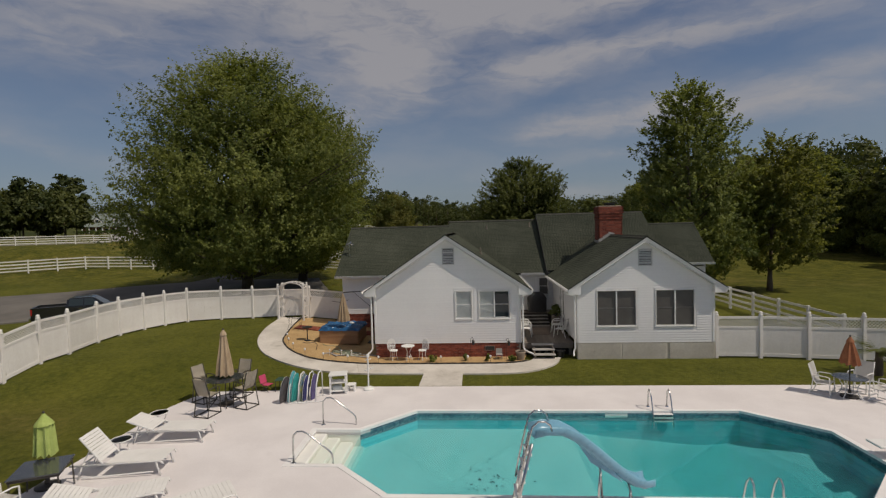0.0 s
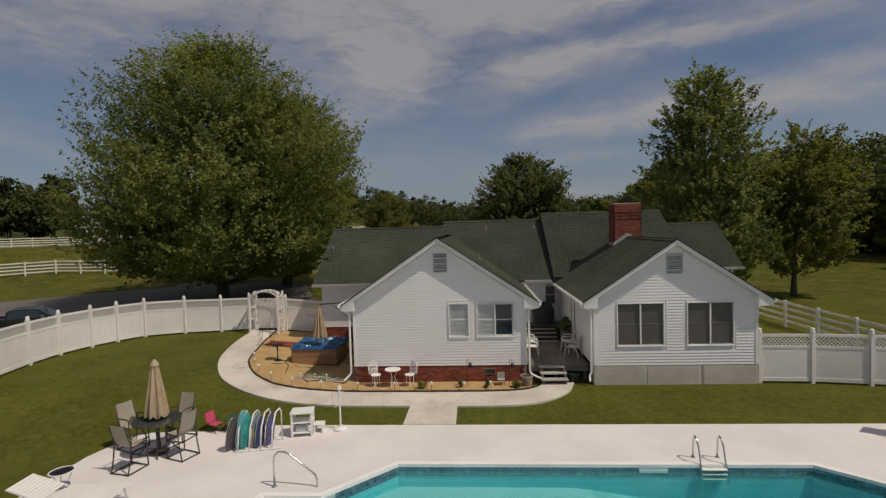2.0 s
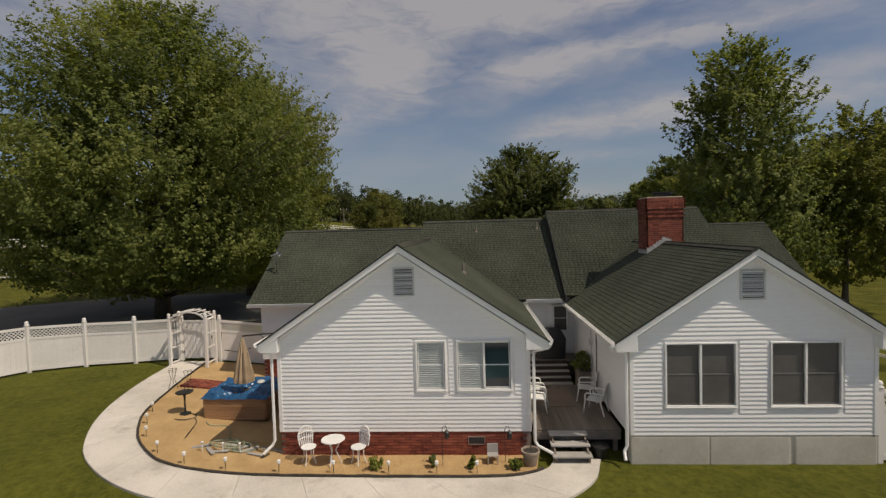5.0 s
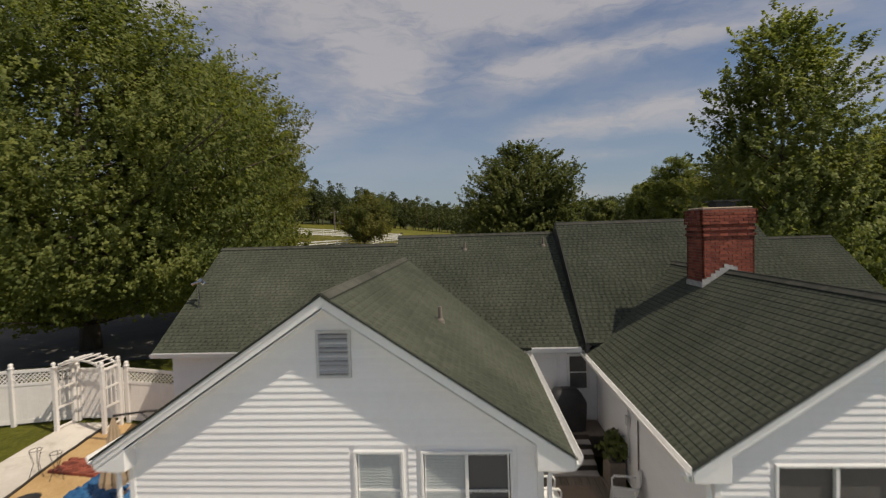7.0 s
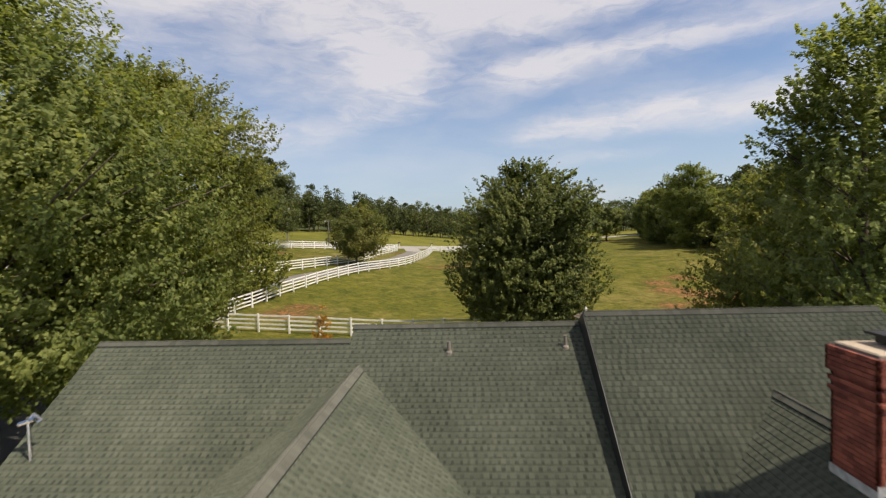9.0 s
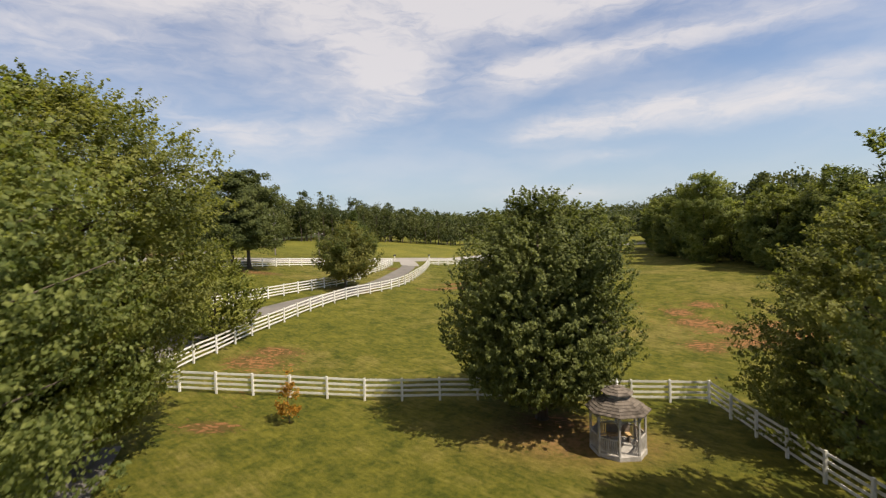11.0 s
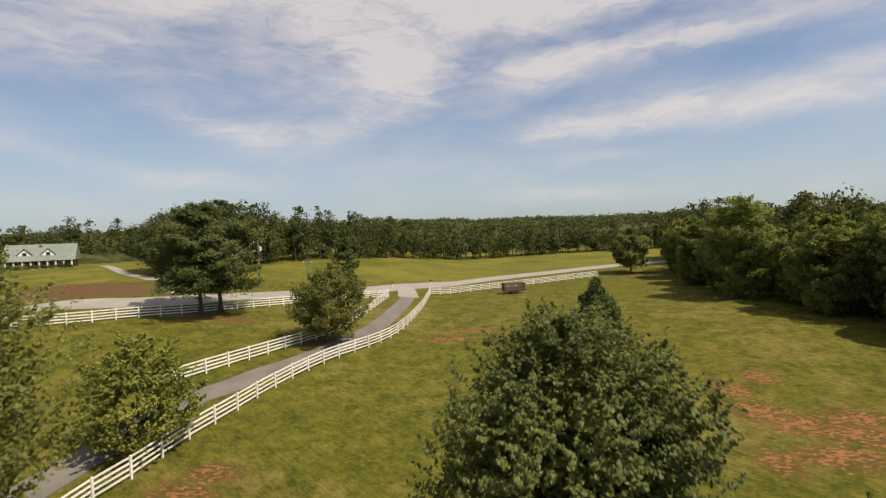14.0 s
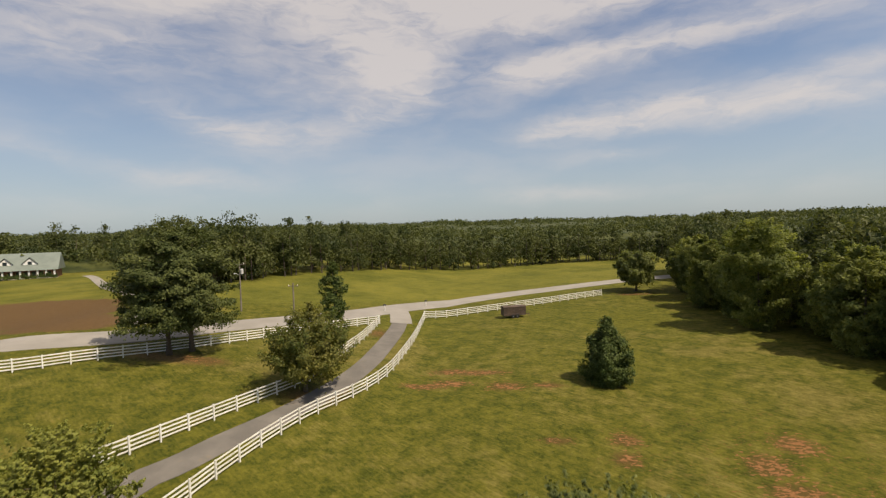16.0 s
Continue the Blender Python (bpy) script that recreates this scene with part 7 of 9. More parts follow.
def round_side_table(x, y, r=0.26, h=0.45):
    t = thing("side_table", "small round white patio side table", "side table", pose(x, y, 0), group="white side tables")
    part("tabletop", lathe(bm_new(), [(r * 0.93, h - 0.02), (r + 0.01, h - 0.02), (r + 0.01, h), (r * 0.93, h), (r * 0.93, h - 0.02)], 22), M_WHITE, t, "white rim")
    bm = bm_new()
    bm.faces.new([bm.verts.new((r * 0.94 * math.cos(k * math.tau / 22), r * 0.94 * math.sin(k * math.tau / 22), h - 0.008)) for k in range(22)])
    part("glass", bm, M_CLEAR, t, "clear glass top").visible_shadow = False
    for k in range(3):
        a = k * math.tau / 3 + 0.4
        part("leg", tube(bm_new(), [(r * 0.85 * math.cos(a), r * 0.85 * math.sin(a), h - 0.02), (r * 0.5 * math.cos(a), r * 0.5 * math.sin(a), h * 0.5), (r * 0.95 * math.cos(a), r * 0.95 * math.sin(a), 0.0)], 0.013, 6), M_WHITE, t)


round_side_table(-9.95, 14.25), round_side_table(-9.75, 12.35)


def closed_umbrella(x, y, foot, top, canopy_low, mat, trim, label, base=True, wide=0.22, full=False):
    """A furled parasol: pole, gathered canopy with folds, and a small vent cap."""
    u = thing("patio_umbrella", label, "umbrella", pose(x, y, 0), group="furled umbrellas")
    part("pole", tube(bm_new(), [(0, 0, foot), (0, 0, top + 0.06)], 0.02, 8), M_BRONZE, u)
    bm = bm_new()
    n, rows = 24, []
    for z, r in (((canopy_low, wide), (canopy_low + 0.3, wide * 0.92), (top - 0.3, wide * 0.80), (top - 0.24, wide * 0.8), (top - 0.16, wide * 0.4)) if full else ((canopy_low, wide * 1.08), (canopy_low + (top - canopy_low) * 0.3, wide * 0.86), (canopy_low + (top - canopy_low) * 0.6, wide * 0.58), (top - 0.20, wide * 0.36), (top - 0.14, wide * 0.30))):
        rows.append([bm.verts.new((r * (1 + 0.22 * (1 if k % 3 == 0 else -0.5)) * math.cos(k * math.tau / n), r * (1 + 0.22 * (1 if k % 3 == 0 else -0.5)) * math.sin(k * math.tau / n), z + 0.05 * math.sin(k * 2.1) * (z < canopy_low + 0.1))) for k in range(n)])
    for a, b in zip(rows, rows[1:]):
        for k in range(n):
            bm.faces.new((a[k], a[(k + 1) % n], b[(k + 1) % n], b[k]))
    bm.faces.new(rows[-1])
    part("canopy", bm, mat, u, smooth=False)
    part("vent_cap", lathe(bm_new(), [(wide * (1.0 if full else 0.5), top - (0.26 if full else 0.17)), (wide * (0.85 if full else 0.42), top - (0.20 if full else 0.11)), (wide * 0.12, top), (0.02, top + 0.01)], 12), mat, u)
    part("finial", lathe(bm_new(), [(0.02, top), (0.03, top + 0.04), (0.0, top + 0.08)], 8), M_BRONZE, u)
    if base:
        part("base", lathe(bm_new(), [(0.26, foot), (0.26, foot + 0.05), (0.06, foot + 0.10), (0.04, foot + 0.25)], 16), M_BRONZE, u)
    return u


def round_table(x, y, r, h, label, top_mat, leg_mat, legs=4):
    t = thing("patio_table", label, "table", pose(x, y, 0))
    part("tabletop", lathe(bm_new(), [(r - 0.02, h - 0.03), (r, h - 0.02), (r, h), (0.03, h)], 28), top_mat, t)
    for k in range(legs):
        a = k * math.tau / legs + 0.5
        c, s = math.cos(a), math.sin(a)
        part("leg", tube(bm_new(), [(r * 0.75 * c, r * 0.75 * s, h - 0.03), (r * 0.45 * c, r * 0.45 * s, h * 0.55), (r * 0.5 * c, r * 0.5 * s, h * 0.25), (r * 0.8 * c, r * 0.8 * s, 0.0)], 0.018, 6), leg_mat, t, smooth=True)
    part("foot_ring", tube(bm_new(), [(r * 0.5 * math.cos(k * math.tau / 16), r * 0.5 * math.sin(k * math.tau / 16), h * 0.27) for k in range(17)], 0.012, 6), leg_mat, t)
    return t


def sling_chair(seat, sling, metal, label, group):
    """An arm chair with a tube frame and a tight sling, facing +x; seat: height of the seat."""
    c = thing("patio_chair", label, "chair", None, group)
    w = 0.27
    for y in (-w, w):
        bm = bm_new()
        tube(bm, [(0.26, y, 0.0), (0.24, y, seat), (0.23, y, seat + 0.22), (0.12, y, seat + 0.25), (-0.16, y, seat + 0.24), (-0.22, y, seat + 0.2)], 0.018, 6)
        part("arm", bm, metal, c, smooth=True)
        part("back_rail", tube(bm_new(), [(0.25, y * 0.92, seat + 0.01), (-0.15, y * 0.92, seat - 0.03), (-0.22, y * 0.92, seat + 0.10), (-0.36, y * 0.92, seat + 0.60)], 0.018, 6), metal, c, smooth=True)
        part("leg", tube(bm_new(), [(-0.20, y, seat + 0.18), (-0.26, y, seat * 0.5), (-0.34, y, 0.0)], 0.018, 6), metal, c)
        part("foot_rail", tube(bm_new(), [(0.26, y, 0.02), (-0.34, y, 0.02)], 0.018, 6), metal, c)
    for x, z in ((0.25, 0.02), (-0.33, 0.02), (0.25, seat * 0.38)):
        part("stretcher", tube(bm_new(), [(x, -w, z), (x, w, z)], 0.018, 6), metal, c)
    bm = bm_new()
    rows = []
    for x, z in ((0.25, seat + 0.015), (0.05, seat - 0.02), (-0.14, seat - 0.015), (-0.21, seat + 0.10), (-0.29, seat + 0.34), (-0.36, seat + 0.60)):
        rows.append([bm.verts.new((x, -w * 0.9, z)), bm.verts.new((x - 0.01, 0, z - 0.012)), bm.verts.new((x, w * 0.9, z))])
    for a, b in zip(rows, rows[1:]):
        for k in range(2):
            bm.faces.new((a[k], a[k + 1], b[k + 1], b[k]))
    ex = bmesh.ops.solidify(bm, geom=bm.faces[:], thickness=0.008)
    part("sling", bm, sling, c, "stretched sling fabric")
    return c


# tall dining set with the tan umbrella
round_table(-8.82, 16.15, 0.62, 0.95, "tall round dark glass patio table", M_TABLE, M_BRONZE)
closed_umbrella(-8.82, 16.15, 0.0, 2.62, 1.05, M_CANVAS_TAN, M_BRONZE, "furled tan canvas patio umbrella", wide=0.24)
for dx, dy, turn in ((-0.92, 0.28, -20), (-0.12, -0.92, 78), (0.80, -0.20, 160), (0.10, 0.88, -100)):
    sling_chair(0.68, M_SLING, M_BRONZE, "tall bronze patio chair with tan sling", "tall chairs round the glass table").matrix_basis = pose(-8.82 + dx, 16.15 + dy, 0, 0, 0, turn)

# low set with the green umbrella
lt = thing("patio_table", "low square dark patio table", "table", pose(-10.05, 10.25, 0, 0, 0, 25))
part("tabletop", box(bm_new(), -0.5, 0.5, -0.5, 0.5, 0.69, 0.72), M_TABLE, lt, bevel=0.01)
part("apron", ring(bm_new(), [(-0.47, 0.47), (0.47, 0.47), (0.47, -0.47), (-0.47, -0.47)], [(-0.45, 0.45), (0.45, 0.45), (0.45, -0.45), (-0.45, -0.45)], 0.63, 0.69), M_BRONZE, lt)
for sx in (-0.44, 0.44):
    for sy in (-0.44, 0.44):
        part("leg", tube(bm_new(), [(sx, sy, 0.69), (sx * 1.05, sy * 1.05, 0.0)], 0.018, 6), M_BRONZE, lt)
closed_umbrella(-10.38, 10.72, 0.0, 1.78, 0.80, M_CANVAS_GREEN, M_BRONZE, "furled lime green patio umbrella", wide=0.20, full=True)
for dx, dy, turn in ((-0.2, -0.85, 80),):
    sling_chair(0.42, M_STRAP, M_WHITE, "white patio chair with pale sling", "low white chairs").matrix_basis = pose(-10.05 + dx, 10.25 + dy, 0, 0, 0, turn)

# white set with the rust umbrella
round_table(12.35, 16.75, 0.48, 0.68, "round grey patio table with a dark base", M_TABLE, M_WHITE)
closed_umbrella(12.35, 16.75, 0.0, 2.02, 1.12, M_CANVAS_RUST, M_BRONZE, "half-furled rust coloured patio umbrella", wide=0.23)
for dx, dy, turn in ((-0.62, 0.32, -48), (0.72, -0.42, 118), (0.75, 0.55, -150)):
    sling_chair(0.42, M_STRAP, M_WHITE, "white patio chair with pale sling", "chairs round the grey table").matrix_basis = pose(12.35 + dx, 16.75 + dy, 0, 0, 0, turn)


def float_rack():
    r = thing("float_rack", "white pipe rack for pool boards", "rack", pose(-6.1, 16.6, 0, 0, 0, 12))
    for k in range(4):
        x = -0.45 + k * 0.30
        part("hoop", tube(bm_new(), [(x - 0.10, -0.35, 0.02), (x - 0.06, -0.30, 0.62), (x, -0.1, 0.96), (x + 0.06, 0.12, 0.98), (x + 0.08, 0.25, 0.86), (x + 0.08, 0.28, 0.02)], 0.022, 8), M_WHITE, r, smooth=True)
    for y in (-0.35, 0.28):
        part("base_bar", tube(bm_new(), [(-0.6, y, 0.025), (0.6, y, 0.025)], 0.022, 8), M_WHITE, r)


float_rack()


def foam_board(x, y, turn, lean, low, high, tall, label, wide=0.42):
    b = thing("foam_board", label, "foam board", pose(x - 0.10, y, 0.02, -lean, 0, turn), group="boards in the rack")
    tall, wide = tall * 0.92, wide * 0.75
    m = surface("board_foam", low, high, 3.0, 12.0, 0.5, 0.05)
    pts = [(0.5 * wide * s * k, h * tall) for s, seq in ((1, ((0.72, 0.0), (0.95, 0.15), (1.0, 0.45), (0.85, 0.78), (0.5, 0.95), (0.15, 1.0))), (-1, ((0.15, 1.0), (0.5, 0.95), (0.85, 0.78), (1.0, 0.45), (0.95, 0.15), (0.72, 0.0)))) for k, h in seq]
    part("deck", prism(bm_new(), pts, 0.0, 0.03, "y"), m, b)
    part("slick", prism(bm_new(), [(a * 0.97, 0.01 + c * 0.98) for a, c in pts], 0.03, 0.055, "y"), M_WHITE, b)


foam_board(-6.72, 16.28, 62, -14, (0.055, 0.05, 0.055), (0.10, 0.09, 0.095), 1.05, "dark grey pool board in the rack", 0.5)
foam_board(-6.50, 16.38, 66, -11, (0.06, 0.33, 0.40), (0.16, 0.50, 0.52), 1.22, "pale aqua pool board in the rack")
foam_board(-6.38, 16.42, 66, -10, (0.02, 0.27, 0.26), (0.05, 0.40, 0.36), 1.12, "teal pool board in the rack")
foam_board(-6.12, 16.52, 68, -9, (0.05, 0.16, 0.34), (0.42, 0.40, 0.10), 1.05, "blue and yellow pool board in the rack")
foam_board(-6.0, 16.50, 68, -9, (0.03, 0.035, 0.12), (0.06, 0.065, 0.20), 1.0, "navy pool board in the rack")
foam_board(-5.76, 16.62, 70, -8, (0.07, 0.05, 0.16), (0.11, 0.09, 0.24), 1.0, "violet pool board in the rack")


def towel_cart():
    c = thing("utility_cart", "white plastic utility cart with shelves", "cart", pose(-5.15, 17.35, 0, 0, 0, 10))
    for x in (-0.28, 0.28):
        for y in (-0.2, 0.2):
            part("leg", box(bm_new(), x - 0.03, x + 0.03, y - 0.03, y + 0.03, 0, 0.70), M_WHITE, c, bevel=0.006)
    part("top", box(bm_new(), -0.33, 0.33, -0.25, 0.25, 0.68, 0.73), M_WHITE, c, bevel=0.012)
    part("shelf", box(bm_new(), -0.30, 0.30, -0.22, 0.22, 0.10, 0.13), M_WHITE, c, bevel=0.006)
    part("shelf", box(bm_new(), -0.30, 0.30, -0.22, 0.22, 0.40, 0.43), M_WHITE, c, bevel=0.006)
    b = thing("folded_towels", "pale folded towels on the cart shelf", "towels", pose(-5.15, 17.35, 0.13, 0, 0, 10))
    part("towel", box(bm_new(), -0.2, 0.12, -0.14, 0.14, 0.0, 0.16), M_BLIND, b, bevel=0.03)
    s = thing("step_stool", "low white plastic step stool", "stool", pose(-4.72, 17.55, 0))
    part("seat", box(bm_new(), -0.16, 0.16, -0.15, 0.15, 0.22, 0.27), M_WHITE, s, bevel=0.02)
    for x in (-0.12, 0.12):
        part("leg", box(bm_new(), x - 0.025, x + 0.025, -0.13, 0.13, 0, 0.22), M_WHITE, s, bevel=0.008)


towel_cart()


def pool_shower():
    p = thing("post_stand", "white stand with a cross arm and round foot", "post", pose(-4.1, 17.66, 0))
    part("base", lathe(bm_new(), [(0.20, 0.0), (0.20, 0.05), (0.16, 0.09), (0.04, 0.11)], 18), M_WHITE, p)
    part("pole", tube(bm_new(), [(0, 0, 0.1), (0, 0, 1.22)], 0.028, 8), M_WHITE, p)
    part("arm", tube(bm_new(), [(-0.16, 0, 0.70), (0.02, 0, 0.78), (0.2, 0.02, 0.83)], 0.018, 6), M_WHITE, p)
    part("head", lathe(bm_new(), [(0.03, 1.2), (0.07, 1.26), (0.05, 1.33), (0.0, 1.36)], 12), M_WHITE, p)
    part("crossbar", tube(bm_new(), [(-0.1, 0, 1.12), (0.12, 0, 1.16)], 0.016, 6), M_WHITE, p)


pool_shower()


def child_set():
    c = thing("child_chair", "small pink folding chair beside the lawn", "chair", pose(-7.95, 17.55, 0, 0, 0, -20))
    part("seat", box(bm_new(), -0.15, 0.15, -0.15, 0.15, 0.24, 0.26), M_PINK, c, bevel=0.006)
    part("backrest", beam(bm_new(), (-0.17, 0, 0.27), (-0.26, 0, 0.58), 0.32, 0.02, up=(1, 0, 0.2)), M_PINK, c)
    for y in (-0.14, 0.14):
        part("leg", tube(bm_new(), [(0.18, y, 0.0), (-0.16, y, 0.30)], 0.012, 6), M_DARK, c)
        part("leg", tube(bm_new(), [(-0.2, y, 0.0), (0.14, y, 0.25)], 0.012, 6), M_DARK, c)
    t = thing("child_table", "small dark green folding table", "table", pose(-7.3, 17.62, 0))
    part("tabletop", box(bm_new(), -0.32, 0.32, -0.22, 0.22, 0.42, 0.44), surface("green_metal", (0.03, 0.07, 0.045), (0.05, 0.10, 0.07), 2.0, 20.0, 0.5, 0.05), t, bevel=0.006)
    for sx in (-0.27, 0.27):
        for sy in (-0.17, 0.17):
            part("leg", tube(bm_new(), [(sx, sy, 0.42), (sx * 1.1, sy * 1.1, 0.0)], 0.011, 6), M_DARK, t)


child_set()


def palm_shrub(x, y):
    """A low spiky palm: arching leaves of many blades from a short stem."""
    z = height(x, y)
    p = thing("palm_shrub", "dark green spiky palm beside the pool deck", "shrub", pose(0, 0, 0))
    rnd = np.random.default_rng(61)
    part("stem", lathe(bm_new(), [(0.14, -0.1), (0.13, 0.5), (0.10, 0.9)], 9, (x, y, z)), M_BARK, p)
    verts, faces = [], []
    for k in range(34):
        a, rise, ln = rnd.uniform(0, math.tau), rnd.uniform(0.2, 1.1), rnd.uniform(0.7, 1.15)
        for s in range(9):
            t0 = 0.25 + 0.75 * s / 9
            px, pz = ln * t0 * math.cos(rise * (1 - t0 * 0.3)), ln * math.sin(rise) * t0 - 0.45 * t0 * t0
            c = np.array([x + px * math.cos(a), y + px * math.sin(a), z + 0.85 + pz])
            for side in (-1, 1):
                d = np.array([math.cos(a + side * 0.7), math.sin(a + side * 0.7), -0.25]) * 0.34 * (1.1 - 0.5 * t0)
                w = np.array([-d[1], d[0], 0]) * 0.07
                i = len(verts)
                verts += [c - w, c + w, c + d + w * 0.2, c + d - w * 0.2]
                faces.append((i, i + 1, i + 2, i + 3))
    link_mesh("fronds", arrays("fronds", np.array(verts), np.array(faces)), M_LEAF_OAK, p)


palm_shrub(15.2, 19.2)

# ---- planting bed and porch ----
def hot_tub():
    t = thing("hot_tub", "wood-clad hot tub beneath a blue cover", "hot tub", pose(-7.05, 25.0, height(-7.05, 25.0), 0, 0, 0))
    w, d, h = 1.02, 0.90, 0.78
    part("cabinet", box(bm_new(), -w, w, -d, d, 0.0, h), M_SPA, t, "reddish wood cabinet", bevel=0.04)
    for k in range(7):
        z = 0.06 + k * (h - 0.12) / 7
        part("slat", box(bm_new(), -w + 0.05, w - 0.05, -d - 0.014, -d + 0.002, z, z + (h - 0.12) / 7 - 0.008), M_SPA, t)
        part("slat", box(bm_new(), -w - 0.014, -w + 0.002, -d + 0.05, d - 0.05, z, z + (h - 0.12) / 7 - 0.008), M_SPA, t)
    bm = bm_new()
    n = 40
    rows = []
    for i in range(n + 1):
        row = []
        for j in range(n + 1):
            x, y = -w - 0.06 + (2 * w + 0.12) * i / n, -d - 0.06 + (2 * d + 0.12) * j / n
            edge = i in (0, n) or j in (0, n)
            z = h + 0.05 + 0.07 * noise.noise(Vector((x * 2.3, y * 2.3, 4.0))) + 0.09 * noise.noise(Vector((x * 5, y * 5, 9.0))) + 0.05 * noise.noise(Vector((x * 11, y * 11, 3.0)))
            row.append(bm.verts.new((x, y, h - 0.07 + 0.04 * noise.noise(Vector((x * 4, y * 4, 1.0))) if edge else z)))
        rows.append(row)
    for i in range(n):
        for j in range(n):
            bm.faces.new((rows[i][j], rows[i + 1][j], rows[i + 1][j + 1], rows[i][j + 1]))
    part("cover", bm, M_TARP, t, "rumpled blue plastic cover", smooth=False)
    m = thing("float_lamp", "small round white float on the cover", "float", pose(-6.65, 25.2, height(-7, 25.3) + 0.86))
    part("body", lathe(bm_new(), [(0.10, 0.0), (0.13, 0.04), (0.10, 0.09), (0.0, 0.10)], 14), M_WHITE, m)


hot_tub()


def cantilever_umbrella():
    z0 = height(-5.45, 24.9)
    u = thing("cantilever_umbrella", "furled tan striped umbrella hung from a bronze arm", "umbrella", pose(-6.88, 24.5, z0))
    top = 2.78 - z0
    low = 1.30 - z0
    part("mast", tube(bm_new(), [(1.43, 0.45, 0.0), (1.43, 0.45, top - 0.35), (1.38, 0.43, top - 0.12), (1.25, 0.40, top), (0.6, 0.2, top + 0.02), (0.0, 0, top)], 0.026, 8), M_BRONZE, u, smooth=True)
    part("foot", box(bm_new(), 1.15, 1.71, 0.17, 0.73, 0.0, 0.06), M_DARK, u, bevel=0.01)
    part("stay", tube(bm_new(), [(1.43, 0.45, top - 0.9), (0.5, 0.16, top + 0.01)], 0.013, 6), M_BRONZE, u)
    part("crank_bar", tube(bm_new(), [(-0.55, -0.1, top - 0.42), (-0.1, 0.0, top - 0.52), (0.25, 0.08, top - 0.40)], 0.014, 6), M_BRONZE, u)
    bm = bm_new()
    n, rows = 20, []
    for k, r in ((0.0, 0.27), (0.08, 0.28), (0.35, 0.21), (0.65, 0.13), (0.85, 0.07), (0.98, 0.02)):
        z = low + (top - low) * k
        rows.append([bm.verts.new((r * (1 + (0.18 if q % 2 else -0.14)) * math.cos(q * math.tau / n), r * (1 + (0.18 if q % 2 else -0.14)) * math.sin(q * math.tau / n), z)) for q in range(n)])
    for a, b in zip(rows, rows[1:]):
        for k in range(n):
            bm.faces.new((a[k], a[(k + 1) % n], b[(k + 1) % n], b[k]))
    part("canopy", bm, M_CANVAS_TAN, u, "furled tan canvas")
    for k in range(0, n, 4):
        a = k * math.tau / n
        pts = [(r * math.cos(a), r * math.sin(a), low + (top - low) * h) for r, h in ((0.245, 0.04), (0.19, 0.35), (0.12, 0.65))]
        part("stripe", tube(bm_new(), pts, 0.016, 5), M_BRONZE, u)


cantilever_umbrella()


def bird_bath(x, y):
    b = thing("bird_bath", "dark iron bird bath on the mulch", "bird bath", pose(x, y, height(x, y) + 0.01))
    part("base", lathe(bm_new(), [(0.18, 0), (0.17, 0.03), (0.05, 0.06), (0.03, 0.12)], 14), M_DARK, b)
    part("stem", lathe(bm_new(), [(0.03, 0.1), (0.025, 0.4), (0.04, 0.62)], 10), M_DARK, b)
    part("bowl", lathe(bm_new(), [(0.04, 0.62), (0.24, 0.68), (0.27, 0.72), (0.24, 0.71), (0.03, 0.65)], 18), M_DARK, b)


bird_bath(-8.75, 24.25)


def brick_strip():
    """A low band of red brick edging that crosses the bed."""
    s = thing("brick_border", "low red brick border across the mulch bed", "border", pose(0, 0, 0), kind="structure")
    bm = box(bm_new(), 0, 0.2, 0, 0.1, 0, 0.07)
    me = bpy.data.meshes.new("brick")
    bm.to_mesh(me)
    bm.free()
    me.materials.append(M_BRICK)
    for r in range(7):
        for c in range(24):
            x, y = -10.3 + c * 0.21 + (0.1 if r % 2 else 0), 26.45 + r * 0.11
            shared("brick", me, s, pose(x, y, height(x, y) + 0.005 + rng.random() * 0.012, 0, 0, rng.uniform(-3, 3)))


brick_strip()


def plant_stand(x, y):
    p = thing("plant_stand", "thin dark wire plant stand", "plant stand", pose(x, y, height(x, y)))
    for k in range(3):
        a = k * math.tau / 3
        part("leg", tube(bm_new(), [(0.18 * math.cos(a), 0.18 * math.sin(a), 0.0), (0.06 * math.cos(a), 0.06 * math.sin(a), 0.35), (0.14 * math.cos(a), 0.14 * math.sin(a), 0.7)], 0.009, 5), M_DARK, p)
    part("hoop", tube(bm_new(), [(0.14 * math.cos(k * math.tau / 14), 0.14 * math.sin(k * math.tau / 14), 0.7) for k in range(15)], 0.008, 5), M_DARK, p)


plant_stand(-10.45, 26.3), plant_stand(-9.85, 26.25)


def solar_light(x, y):
    z = height(x, y)
    s = thing("path_light", "small white solar path light", "path light", pose(x, y, z), group="path lights")
    part("stake", tube(bm_new(), [(0, 0, -0.05), (0, 0, 0.24)], 0.008, 6), M_DARK, s)
    part("lamp", lathe(bm_new(), [(0.02, 0.22), (0.045, 0.26), (0.045, 0.31), (0.05, 0.32), (0.0, 0.35)], 10), M_WHITE, s)


walk_in = spline(WALK_IN, 0.2)
for k in (12, 17, 23, 30, 37, 44, 50, 56, 62, 67, 72):
    if k < len(walk_in):
        q = walk_in[k]
        n = walk_in[min(k + 1, len(walk_in) - 1)] - walk_in[k - 1]
        n = np.array([n[1], -n[0]]) / np.linalg.norm(n)
        solar_light(q[0] + 0.22 * n[0], q[1] + 0.22 * n[1])


